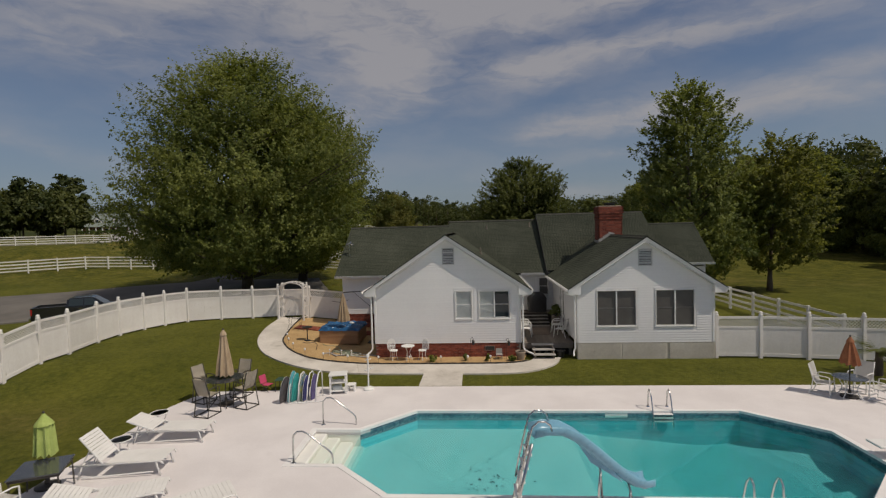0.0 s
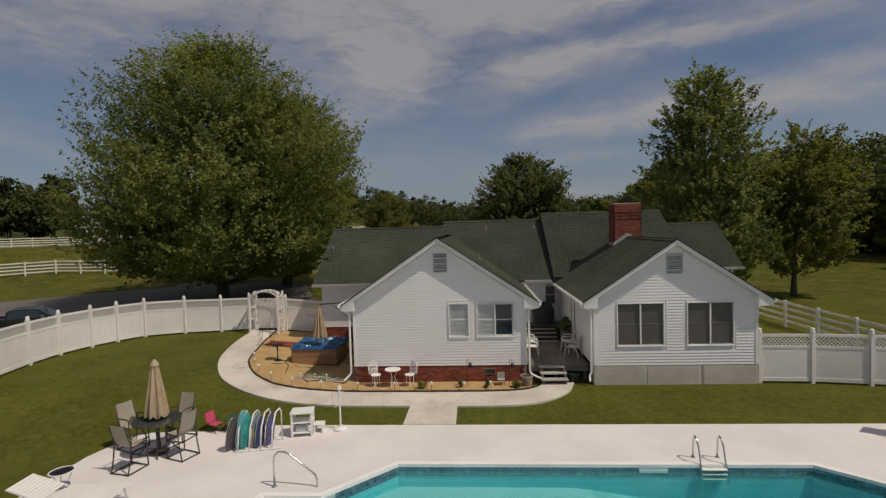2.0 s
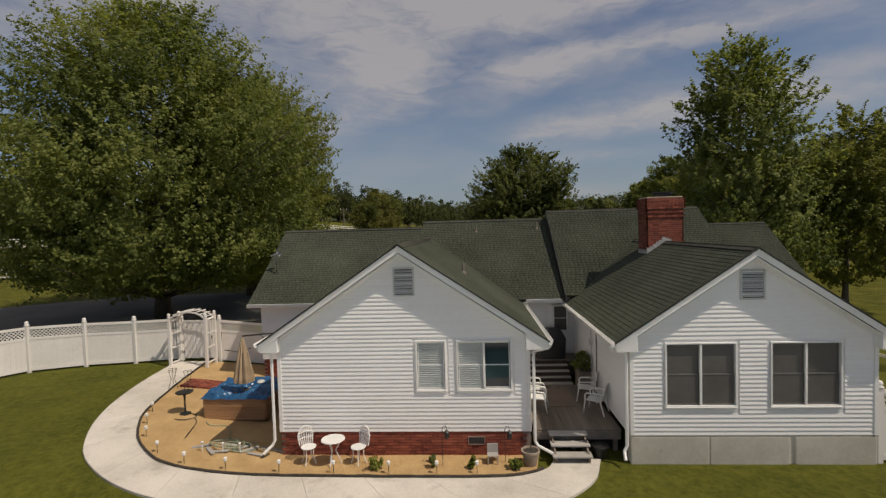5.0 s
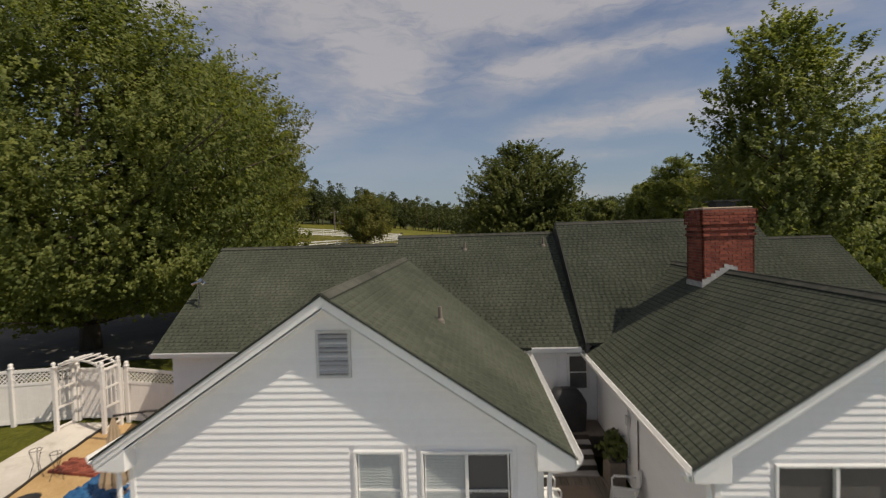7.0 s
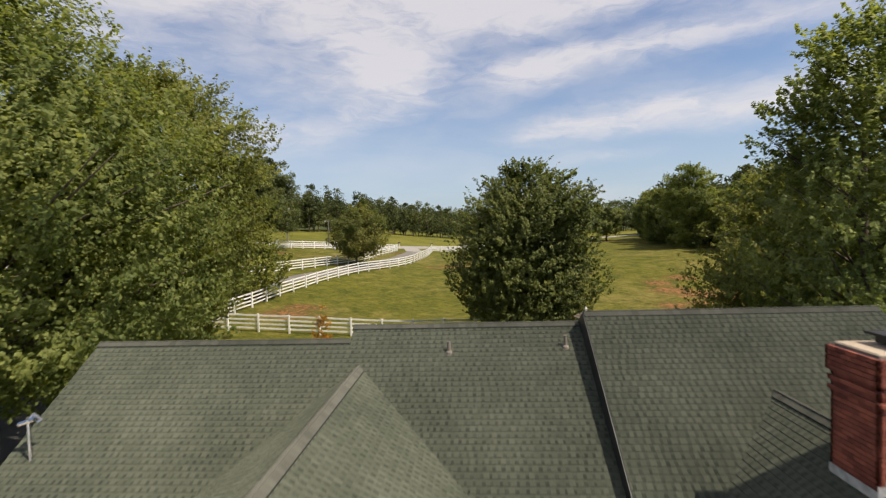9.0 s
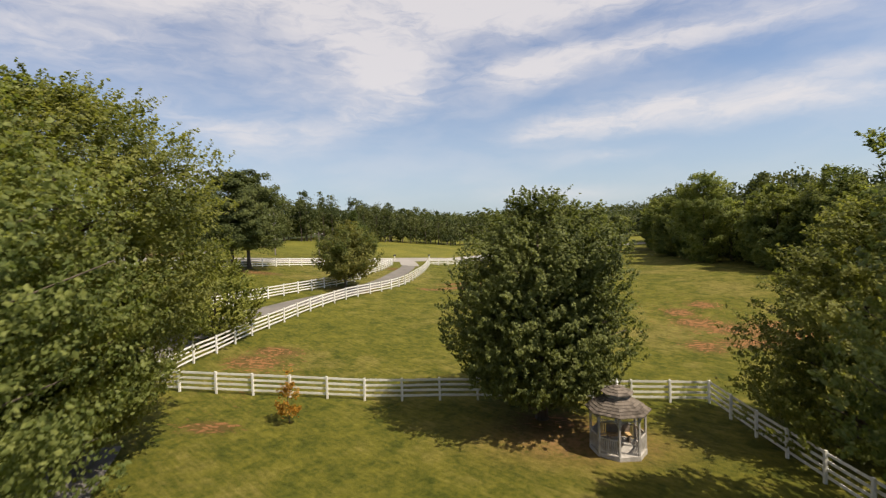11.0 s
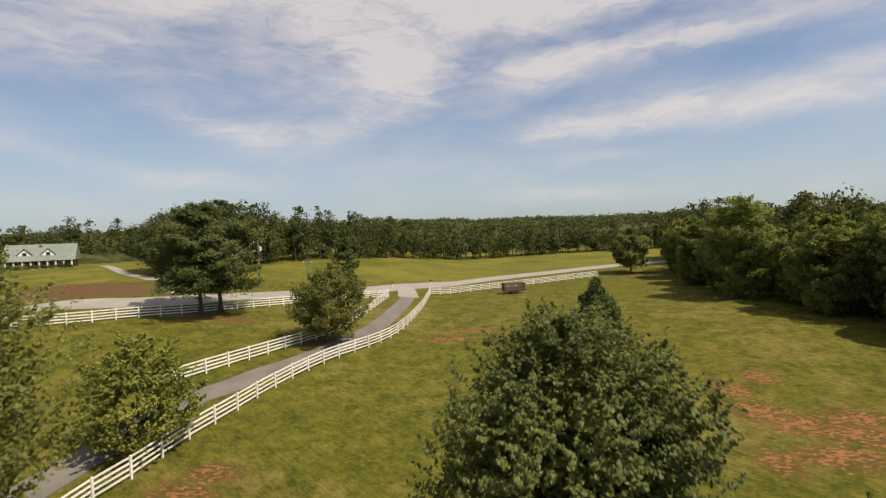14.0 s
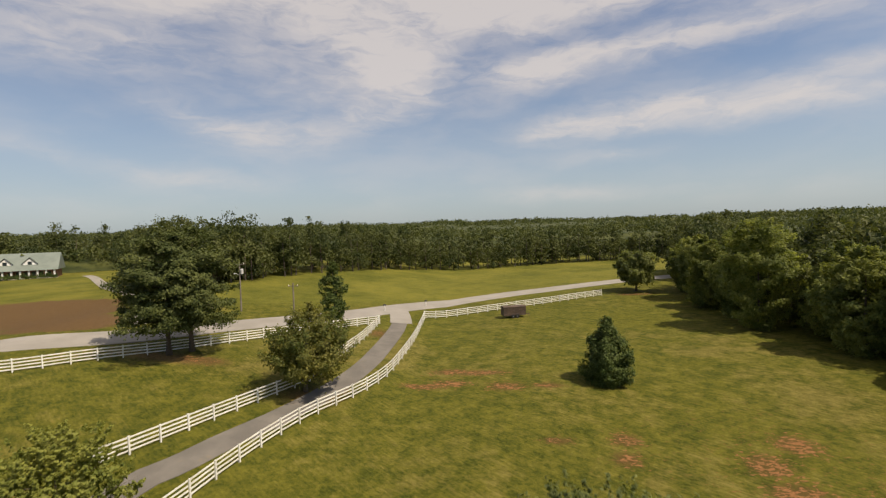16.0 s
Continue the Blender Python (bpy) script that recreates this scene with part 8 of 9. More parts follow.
def hose_pile():
    """Garden hose in loose coils, with planks and bits beside it."""
    rnd = np.random.default_rng(71)
    h = thing("garden_hose", "pale green garden hose in loose coils", "hose", pose(0, 0, 0))
    pts = []
    for t in np.linspace(0, 1, 120):
        a = t * math.tau * 5.2
        r = 0.34 + 0.10 * math.sin(t * 9)
        x, y = -6.2 + r * math.cos(a) + 0.25 * math.sin(t * 6), 22.35 + 0.6 * r * math.sin(a)
        pts.append((x, y, height(x, y) + 0.035 + 0.10 * t + 0.02 * math.sin(a * 2)))
    for t in np.linspace(0, 1, 30):
        x, y = -6.5 - 1.3 * t, 22.6 + 1.6 * t + 0.4 * math.sin(t * 5)
        pts.append((x, y, height(x, y) + 0.03))
    part("coil", tube(bm_new(), pts, 0.018, 5), surface("hose_green", (0.20, 0.23, 0.15), (0.33, 0.36, 0.26), 3, 20, 0.5, 0.1), h)
    d = thing("garden_hose", "thin dark hose trailing across the mulch", "hose", pose(0, 0, 0))
    pts = [(-8.6 + 0.35 * math.cos(t), 24.0 + 0.25 * math.sin(t), height(-8.6, 24) + 0.03) for t in np.linspace(0, 6, 14)] + [(-8.25 + 0.5 * t, 23.95 - 1.2 * t + 0.2 * math.sin(t * 4), height(-8, 23.5) + 0.03) for t in np.linspace(0.1, 1, 12)]
    part("coil", tube(bm_new(), pts, 0.014, 5), M_DARK, d)
    for k in range(9):
        x, y = -7.0 + 0.27 * k + rnd.uniform(-0.1, 0.1), 22.2 + rnd.uniform(-0.3, 0.35)
        p = thing("plank", "short pale plank lying on the mulch", "plank", pose(x, y, height(x, y) + 0.03 + 0.02 * k % 3 * 0.02, 0, 0, rnd.uniform(-50, 50)), group="loose planks")
        part("board", box(bm_new(), -0.26, 0.26, -0.05, 0.05, 0.0, 0.035), M_STAIR, p, bevel=0.004)
    for k, (x, y) in enumerate(((-6.9, 22.0), (-6.35, 22.05), (-5.9, 22.1))):
        f = thing("garden_tap", "white garden hose stand on the mulch", "tap", pose(x, y, height(x, y)))
        part("post", tube(bm_new(), [(0, 0, 0), (0, 0, 0.26)], 0.014, 8), M_WHITE, f)
        part("head", lathe(bm_new(), [(0.03, 0.24), (0.04, 0.28), (0.0, 0.31)], 10), M_WHITE, f)


hose_pile()


def bistro_chair(at):
    c = thing("bistro_chair", "white cast metal garden chair", "chair", at, group="bistro chairs")
    part("seat", lathe(bm_new(), [(0.19, 0.42), (0.20, 0.435), (0.19, 0.45), (0.02, 0.445)], 18), M_WHITE, c)
    for k in range(4):
        a = k * math.tau / 4 + math.pi / 4
        part("leg", tube(bm_new(), [(0.14 * math.cos(a), 0.14 * math.sin(a), 0.42), (0.13 * math.cos(a), 0.13 * math.sin(a), 0.2), (0.20 * math.cos(a), 0.20 * math.sin(a), 0.0)], 0.014, 6), M_WHITE, c)
    b = part("backrest", tube(bm_new(), [(-0.19, -0.17, 0.44), (-0.22, -0.20, 0.7), (-0.24, -0.13, 0.86), (-0.25, 0, 0.92), (-0.24, 0.13, 0.86), (-0.22, 0.20, 0.7), (-0.19, 0.17, 0.44)], 0.016, 6), M_WHITE, c)
    for y in (-0.14, -0.085, -0.03, 0.03, 0.085, 0.14):
        part("spindle", tube(bm_new(), [(-0.18, y * 0.8, 0.45), (-0.235, y * 1.1, 0.68), (-0.245, y, 0.88 - abs(y) * 0.3)], 0.014, 5), M_WHITE, b)
    for z in (0.6, 0.75):
        part("band", tube(bm_new(), [(-0.21, -0.19, z), (-0.23, 0, z + 0.02), (-0.21, 0.19, z)], 0.012, 5), M_WHITE, b)
    return c


bistro_chair(pose(-3.82, 21.66, 0.02, 0, 0, -52)), bistro_chair(pose(-2.50, 21.66, 0.02, 0, 0, 232))
bt = thing("bistro_table", "small round white cast metal table", "table", pose(-3.15, 21.62, 0.02))
part("tabletop", lathe(bm_new(), [(0.30, 0.64), (0.31, 0.65), (0.30, 0.665), (0.03, 0.66)], 24), M_WHITE, bt)
for k in range(3):
    a = k * math.tau / 3 + 0.3
    part("leg", tube(bm_new(), [(0.22 * math.cos(a), 0.22 * math.sin(a), 0.64), (0.06 * math.cos(a), 0.06 * math.sin(a), 0.36), (0.20 * math.cos(a), 0.20 * math.sin(a), 0.0)], 0.015, 6), M_WHITE, bt)


def small_plant(x, y, r, tall, mat, label, seed, name="garden_plant"):
    rnd = np.random.default_rng(seed)
    z = height(x, y)
    p = thing(name, label, "plant", pose(0, 0, 0), group="bed plants")
    pts = np.array([(x, y, z + tall * 0.55)]) + rnd.normal(size=(26, 3)) * np.array([r * 0.5, r * 0.5, tall * 0.22])
    v, f = leaf_cloud(rnd, pts, np.full(26, r * 0.45), 12, max(0.09, r * 0.22))
    link_mesh("leaves", arrays("leaves", v, f), mat, p)
    part("stem", tube(bm_new(), [(x, y, z - 0.05), (x, y, z + tall * 0.7)], 0.012, 5), M_BARK, p)


for k, (x, y, r, t) in enumerate(((-2.0, 21.35, 0.15, 0.28), (0.45, 21.4, 0.08, 0.32), (1.55, 21.4, 0.13, 0.22), (-0.55, 21.45, 0.07, 0.32))):
    small_plant(x, y, r, t, M_LEAF_MAPLE if k != 3 else M_LEAF_OAK, "small leafy green plant in the mulch", 80 + k)


def lantern_hook(x, y, tall):
    h = thing("lantern_hook", "dark shepherd hook with a small lantern", "lantern", pose(x, y, height(x, y)), group="garden lanterns")
    part("hook", tube(bm_new(), [(0, 0, -0.05), (0, 0, tall), (0.03, 0, tall + 0.08), (0.09, 0, tall + 0.09), (0.12, 0, tall + 0.02)], 0.008, 6), M_DARK, h)
    part("lantern", lathe(bm_new(), [(0.03, tall - 0.24), (0.06, tall - 0.22), (0.06, tall - 0.08), (0.075, tall - 0.07), (0.0, tall + 0.01)], 8, (0.12, 0, 0)), M_DARK, h)


lantern_hook(-0.30, 21.55, 0.95), lantern_hook(1.30, 21.75, 0.85)
mc = thing("doll_chair", "tiny weathered garden chair ornament", "ornament", pose(0.98, 21.7, 0.02))
part("seat", box(bm_new(), -0.14, 0.14, -0.12, 0.12, 0.20, 0.22), M_STAIR, mc)
part("backrest", box(bm_new(), -0.14, 0.14, 0.10, 0.12, 0.22, 0.45), M_STAIR, mc)
for sx in (-0.12, 0.12):
    for sy in (-0.10, 0.10):
        part("leg", box(bm_new(), sx - 0.012, sx + 0.012, sy - 0.012, sy + 0.012, 0, 0.2), M_STAIR, mc)


def flower_pot(x, y, r, h, mat, label, plant=True):
    p = thing("flower_pot", label, "flower pot", pose(x, y, height(x, y) + 0.01))
    part("pot", lathe(bm_new(), [(r * 0.68, 0.0), (r * 0.95, h * 0.85), (r * 1.08, h * 0.86), (r * 1.08, h), (r * 0.92, h), (r * 0.88, h * 0.85)], 18), mat, p)
    part("soil", lathe(bm_new(), [(r * 0.9, h * 0.86), (r * 0.9, h * 0.9), (0.02, h * 0.92)], 14), M_EDGING, p)
    if plant:
        part("stem", tube(bm_new(), [(0, 0, h * 0.9), (0.03, 0.02, h * 1.9)], 0.012, 5), M_BARK, p)


flower_pot(1.93, 21.62, 0.22, 0.38, M_TERRACOTTA, "stone coloured pot beside the porch steps")
flower_pot(3.78, 22.05, 0.2, 0.30, M_DARK, "black pot beside the porch steps", False)


def porch():
    z = 0.55
    p = thing("porch_deck", "weathered timber porch deck between two gables", "deck", pose(0, 0, 0))
    for k in range(14):
        x = 2.14 + k * 0.165
        part("plank", box(bm_new(), x, x + 0.158, 22.45, 26.2, z - 0.035, z), M_PLANK, p)
    part("joist", box(bm_new(), 2.10, 4.42, 22.42, 22.46, 0.30, z - 0.04), M_PLANK, p)
    for x in (2.2, 3.2, 4.3):
        part("pier", box(bm_new(), x - 0.06, x + 0.06, 22.5, 22.62, -0.1, 0.5), M_PLANK, p)
    part("skirt", box(bm_new(), 2.12, 4.42, 22.65, 22.68, -0.05, 0.5), M_EDGING, p)
    st = thing("porch_steps", "three grey timber steps up to the porch", "steps", pose(0, 0, 0))
    for k in range(3):
        y0, zz = 21.62 + k * 0.28, 0.16 + 0.165 * k
        part("tread", box(bm_new(), 2.50, 3.50, y0, y0 + 0.30, zz, zz + 0.045), M_STAIR, st, bevel=0.006)
    for x in (2.56, 3.40):
        bm = prism(bm_new(), [(21.68, -0.05), (22.44, -0.05), (22.44, 0.50), (22.2, 0.46), (21.68, 0.16)], x, x + 0.05, "x")
        part("stringer", bm, M_PLANK, st)
    up = thing("door_steps", "wide timber steps from porch up to the back door", "steps", pose(0, 0, 0))
    for k in range(4):
        y0, zz = 26.2 + k * 0.28, 0.57 + 0.135 * k
        part("riser", box(bm_new(), 2.2, 3.95, y0 + 0.26, y0 + 0.28, zz, zz + 0.12), M_EDGING, up)
        part("tread", box(bm_new(), 2.2, 3.95, y0, y0 + 0.27, zz - 0.035, zz), M_STAIR, up, bevel=0.005)
    part("landing", box(bm_new(), 2.12, 4.42, 27.32, 28.30, 1.05, 1.10), M_PLANK, up)
    part("riser", box(bm_new(), 2.12, 4.42, 27.32, 27.36, 0.5, 1.05), M_EDGING, up)
    r = thing("door_rug", "plain brown rug laid on the porch", "rug", pose(0, 0, 0))
    part("weave", box(bm_new(), 2.62, 3.62, 24.15, 25.75, z + 0.002, z + 0.014), M_MAT, r)


porch()


def plastic_chair(at):
    """A moulded stacking chair: slatted back, arms and splayed legs, facing +x."""
    c = thing("plastic_chair", "white moulded plastic patio chair", "chair", at, group="porch chairs")
    part("seat", box(bm_new(), -0.22, 0.24, -0.23, 0.23, 0.38, 0.41), M_WHITE, c, bevel=0.012)
    b = part("backrest", tube(bm_new(), [(-0.20, -0.23, 0.40), (-0.30, -0.22, 0.78), (-0.32, -0.12, 0.86), (-0.32, 0.12, 0.86), (-0.30, 0.22, 0.78), (-0.20, 0.23, 0.40)], 0.024, 6), M_WHITE, c, smooth=True)
    for y in (-0.15, -0.075, 0.0, 0.075, 0.15):
        part("slat", beam(bm_new(), (-0.20, y, 0.41), (-0.31, y, 0.85), 0.055, 0.014, up=(1, 0, 0.2)), M_WHITE, b)
    for y in (-0.26, 0.26):
        part("arm", tube(bm_new(), [(-0.27, y * 0.9, 0.62), (-0.05, y, 0.63), (0.20, y, 0.61), (0.25, y, 0.54), (0.24, y, 0.40), (0.30, y * 1.05, 0.0)], 0.024, 6), M_WHITE, c, smooth=True)
        part("leg", tube(bm_new(), [(-0.18, y * 0.9, 0.40), (-0.30, y * 1.0, 0.0)], 0.024, 6), M_WHITE, c)
    return c


plastic_chair(pose(2.42, 23.9, 0.55, 0, 0, -12)), plastic_chair(pose(2.45, 24.75, 0.55, 0, 0, 5))
plastic_chair(pose(4.08, 24.75, 0.55, 0, 0, 165)), plastic_chair(pose(4.10, 23.7, 0.55, 0, 0, 150))


def grill():
    g = thing("barbecue", "barbecue under a black cover", "barbecue", pose(3.45, 27.75, 1.10))
    bm = bm_new()
    rows = []
    for z, w, d in ((0.0, 0.52, 0.30), (0.45, 0.54, 0.31), (0.75, 0.55, 0.32), (0.98, 0.42, 0.27), (1.10, 0.30, 0.16)):
        rows.append([bm.verts.new((w * math.copysign(abs(math.cos(a)) ** 0.5, math.cos(a)), d * math.copysign(abs(math.sin(a)) ** 0.5, math.sin(a)), z)) for a in np.linspace(0, math.tau, 20, endpoint=False)])
    for a, b in zip(rows, rows[1:]):
        for k in range(20):
            bm.faces.new((a[k], a[(k + 1) % 20], b[(k + 1) % 20], b[k]))
    bm.faces.new(rows[-1])
    part("cover", bm, M_DARK, g, "black fabric cover", smooth=True)


grill()
s = thing("shelf_stand", "dark stand with potted plants against the wall", "plant stand", pose(4.2, 25.9, 0.55))
part("stand", box(bm_new(), -0.18, 0.18, -0.3, 0.3, 0.0, 0.62), M_PLANK, s, bevel=0.01)
for k, (y, r) in enumerate(((-0.15, 0.13), (0.15, 0.12))):
    f = thing("potted_fern", "green fern in a dark pot", "potted plant", pose(4.2, 25.9 + y, 1.17))
    part("pot", lathe(bm_new(), [(r * 0.7, 0.0), (r, 0.18), (r * 0.9, 0.18)], 12), M_DARK, f)
    rnd = np.random.default_rng(90 + k)
    v, ff = leaf_cloud(rnd, rnd.normal(size=(20, 3)) * 0.12 + np.array([0, 0, 0.32]), np.full(20, 0.12), 14, 0.12)
    link_mesh("leaves", arrays("leaves", v, ff), M_LEAF_OAK, f)
w = thing("wall_pipe", "thin conduit pipe on the porch wall", "pipe", pose(0, 0, 0))
part("pipe", tube(bm_new(), [(4.41, 25.5, 1.2), (4.41, 25.5, 3.0)], 0.02, 6), M_LOUVRE, w)
part("box", box(bm_new(), 4.36, 4.43, 25.42, 25.58, 2.1, 2.3), M_LOUVRE, w)

# ---- vehicle, gazebo and the country beyond ----
def pickup(at):
    """A dark crew-cab pickup, nose towards +x."""
    c = thing("pickup_truck", "glossy black pickup truck parked on the apron", "pickup truck", at)
    W = 0.98

    def shell(outline, w0, w1, name, mat, z_mid=1.1, label=""):
        bm = bm_new()
        rings = []
        for y, k in ((-1, 0.985), (-0.93, 1.0), (0.93, 1.0), (1, 0.985)):
            rings.append([bm.verts.new((x, y * (w0 if z < z_mid else w1), z * k + (1 - k) * 0.9)) for x, z in outline])
        n = len(outline)
        for a, b in zip(rings, rings[1:]):
            for i in range(n):
                bm.faces.new((a[i], a[(i + 1) % n], b[(i + 1) % n], b[i]))
        bm.faces.new(rings[0][::-1]), bm.faces.new(rings[-1])
        return part(name, bm, mat, c, label, smooth=False)
    shell([(-2.85, 0.50), (-2.88, 0.75), (-2.85, 1.22), (-0.98, 1.22), (-0.98, 0.45)], W, W, "bed", M_PAINT)
    part("bed_floor", box(bm_new(), -2.75, -1.05, -0.80, 0.80, 1.222, 1.228), M_DARK, c)
    for y in (-0.9, 0.9):
        part("bed_rail", box(bm_new(), -2.84, -1.0, y - 0.07, y + 0.07, 1.20, 1.36), M_PAINT, c, bevel=0.02)
    part("tailgate", box(bm_new(), -2.90, -2.80, -0.92, 0.92, 0.72, 1.36), M_PAINT, c, bevel=0.02)
    shell([(-1.0, 0.42), (-1.0, 1.30), (1.05, 1.28), (2.45, 1.16), (2.72, 1.02), (2.78, 0.70), (2.70, 0.42)], W, W * 0.97, "body", M_PAINT)
    shell([(-1.0, 1.26), (-0.88, 1.80), (-0.70, 1.86), (0.45, 1.86), (0.62, 1.82), (1.30, 1.26)], W * 0.97, W * 0.80, "cab", M_PAINT, 1.5)
    bm = bm_new()
    for q in ([(0.66, -0.70, 1.775), (0.66, 0.70, 1.775), (1.27, 0.88, 1.30), (1.27, -0.88, 1.30)],):
        bm.faces.new([bm.verts.new((x + 0.02, y, z + 0.012)) for x, y, z in q])
    part("windshield", bm, M_PANE, c)
    for y in (-1, 1):
        for x0, x1, t0, t1 in ((-0.82, 0.02, -0.74, 0.02), (0.08, 1.02, 0.08, 0.52)):
            bm = bm_new()
            bm.faces.new([bm.verts.new(p) for p in ((x0, y * 0.955, 1.33), (x1, y * 0.955, 1.33), (t1, y * 0.80, 1.79), (t0, y * 0.80, 1.79))])
            part("side_window", bm, M_PANE, c)
        m = part("mirror", box(bm_new(), 0.86, 1.0, y * 1.16 - 0.12, y * 1.16 + 0.12, 1.28, 1.47), M_CHROME, c, "chrome door mirror", bevel=0.03)
        for x in (0.0, 0.92):
            part("door_handle", box(bm_new(), x - 0.2, x - 0.02, y * 0.985 - 0.012, y * 0.985 + 0.012, 1.12, 1.16), M_CHROME, c)
        part("tail_lamp", box(bm_new(), -2.89, -2.80, y * 0.93 - 0.07, y * 0.93 + 0.07, 0.88, 1.28), M_RED, c, "red tail lamp", bevel=0.01)
        part("headlight", box(bm_new(), 2.66, 2.76, y * 0.78 - 0.16, y * 0.78 + 0.16, 0.82, 1.0), M_CHROME, c, bevel=0.02)
        for x in (-1.95, 1.75):
            wh = part("wheel", lathe(bm_new(), [(0.24, -0.13), (0.37, -0.13), (0.40, -0.09), (0.40, 0.09), (0.37, 0.13), (0.24, 0.13)], 22), M_TYRE, c, "black tyre")
            wh.matrix_basis = pose(x, y * 0.86, 0.40, 90, 0, 0)
            rim = part("rim", lathe(bm_new(), [(0.24, -0.10), (0.24, 0.10), (0.10, 0.14), (0.02, 0.14)], 16), M_CHROME, wh)
    part("bumper", box(bm_new(), -3.02, -2.88, -0.92, 0.92, 0.48, 0.70), M_CHROME, c, "chrome rear bumper", bevel=0.03)
    part("bumper", box(bm_new(), 2.70, 2.88, -0.95, 0.95, 0.45, 0.68), M_CHROME, c, bevel=0.03)
    part("grille", box(bm_new(), 2.72, 2.80, -0.55, 0.55, 0.72, 1.0), M_DARK, c, bevel=0.01)
    part("plate", box(bm_new(), -3.035, -3.02, -0.16, 0.16, 0.53, 0.67), M_WHITE, c)
    return c


pickup(pose(-23.4, 27.4, height(-23.4, 27.4) + 0.04, 0, 0, 30) @ Matrix.Scale(0.84, 4))


def gazebo():
    x0, y0 = 8.45, 51.3
    z0 = height(x0, y0)
    g = thing("gazebo", "weathered white octagonal gazebo with two-tier shake roof", "gazebo", pose(x0, y0, z0, 0, 0, 10))
    R = 1.30

    def corner(k, r):
        a = math.tau / 8 * (k + 0.5)
        return Vector((r * math.cos(a), r * math.sin(a), 0))
    part("floor", prism(bm_new(), [tuple(corner(k, R + 0.08))[:2] for k in range(8)], -0.1, 0.16), M_GREYWOOD, g)
    for k in range(8):
        c = corner(k, R)
        part("post", box(bm_new(), c.x - 0.05, c.x + 0.05, c.y - 0.05, c.y + 0.05, 0.1, 2.15), M_GREYWOOD, g, bevel=0.008)
        a, b = corner(k, R), corner(k + 1, R)
        up = Vector((0, 0, 1))
        part("frieze", beam(bm_new(), a + up * 2.10, b + up * 2.10, 0.05, 0.10), M_GREYWOOD, g)
        for t in np.linspace(0.1, 0.9, 9):
            p = a.lerp(b, t)
            part("spindle", tube(bm_new(), [p + up * 1.86, p + up * 2.06], 0.012, 5), M_GREYWOOD, g)
        part("frieze", beam(bm_new(), a + up * 1.85, b + up * 1.85, 0.04, 0.05), M_GREYWOOD, g)
        if k != 5:
            for h in (0.28, 0.92):
                part("rail", beam(bm_new(), a + up * h, b + up * h, 0.05, 0.07), M_GREYWOOD, g)
            for t in np.linspace(0.08, 0.92, 10):
                p = a.lerp(b, t)
                part("baluster", box(bm_new(), p.x - 0.022, p.x + 0.022, p.y - 0.022, p.y + 0.022, 0.3, 0.9), M_GREYWOOD, g)
        for t in (0.0, 1.0):
            p = a.lerp(b, t)
            q = a.lerp(b, 0.22 if t == 0 else 0.78)
            part("bracket", tube(bm_new(), [p + up * 1.45, p.lerp(q, 0.4) + up * 1.68, q + up * 1.82], 0.025, 5), M_GREYWOOD, g)
    for name, r0, r1, h0, h1 in (("roof", R + 0.28, 0.62, 2.12, 2.72), ("upper_roof", 0.78, 0.06, 2.92, 3.28)):
        core = bm_new()
        lo = [core.verts.new(corner(k, r0) + Vector((0, 0, h0))) for k in range(8)]
        hi = [core.verts.new(corner(k, r1) + Vector((0, 0, h1))) for k in range(8)]
        for k in range(8):
            core.faces.new((lo[k], lo[(k + 1) % 8], hi[(k + 1) % 8], hi[k]))
        core.faces.new(lo[::-1]), core.faces.new(hi)
        roof = part(name, core, M_SHAKE, g, "grey wooden shake roof")
        courses = 6 if name == "roof" else 4
        for k in range(8):
            a0, b0, a1, b1 = corner(k, r0 + 0.02), corner(k + 1, r0 + 0.02), corner(k, r1), corner(k + 1, r1)
            for c in range(courses):
                f0, f1 = c / courses, (c + 1.08) / courses
                L0, R0 = a0.lerp(a1, f0), b0.lerp(b1, f0)
                L1, R1 = a0.lerp(a1, min(1, f1)), b0.lerp(b1, min(1, f1))
                zb, zt = h0 + (h1 - h0) * f0, h0 + (h1 - h0) * min(1, f1)
                n = max(1, round((R0 - L0).length / 0.2))
                for s in range(n):
                    p, q = L0.lerp(R0, s / n + 0.004), L0.lerp(R0, (s + 1) / n - 0.004)
                    r, t = L1.lerp(R1, (s + 1) / n - 0.004), L1.lerp(R1, s / n + 0.004)
                    lift = 0.035 + rng.random() * 0.012
                    me = arrays("shake", np.array([tuple(p + Vector((0, 0, zb + lift))), tuple(q + Vector((0, 0, zb + lift))), tuple(r + Vector((0, 0, zt + 0.012))), tuple(t + Vector((0, 0, zt + 0.012))), tuple(p + Vector((0, 0, zb))), tuple(q + Vector((0, 0, zb)))]), np.array([(0, 1, 2, 3), (4, 5, 1, 0)]))
                    link_mesh("shake", me, M_SHAKE, roof)
    part("lantern_wall", prism(bm_new(), [tuple(corner(k, 0.60))[:2] for k in range(8)], 2.66, 2.95), M_GREYWOOD, g)
    part("finial", lathe(bm_new(), [(0.08, 3.25), (0.05, 3.34), (0.09, 3.42), (0.05, 3.5), (0.0, 3.62)], 10), M_WHITE, g)
    b = thing("garden_bench", "pale bench inside the gazebo", "bench", pose(x0 + 0.2, y0 + 0.5, z0 + 0.16))
    part("seat", box(bm_new(), -0.6, 0.6, -0.2, 0.2, 0.36, 0.42), M_MULCH, b, bevel=0.02)
    part("backrest", box(bm_new(), -0.6, 0.6, 0.18, 0.24, 0.42, 0.85), M_PLANK, b, bevel=0.01)
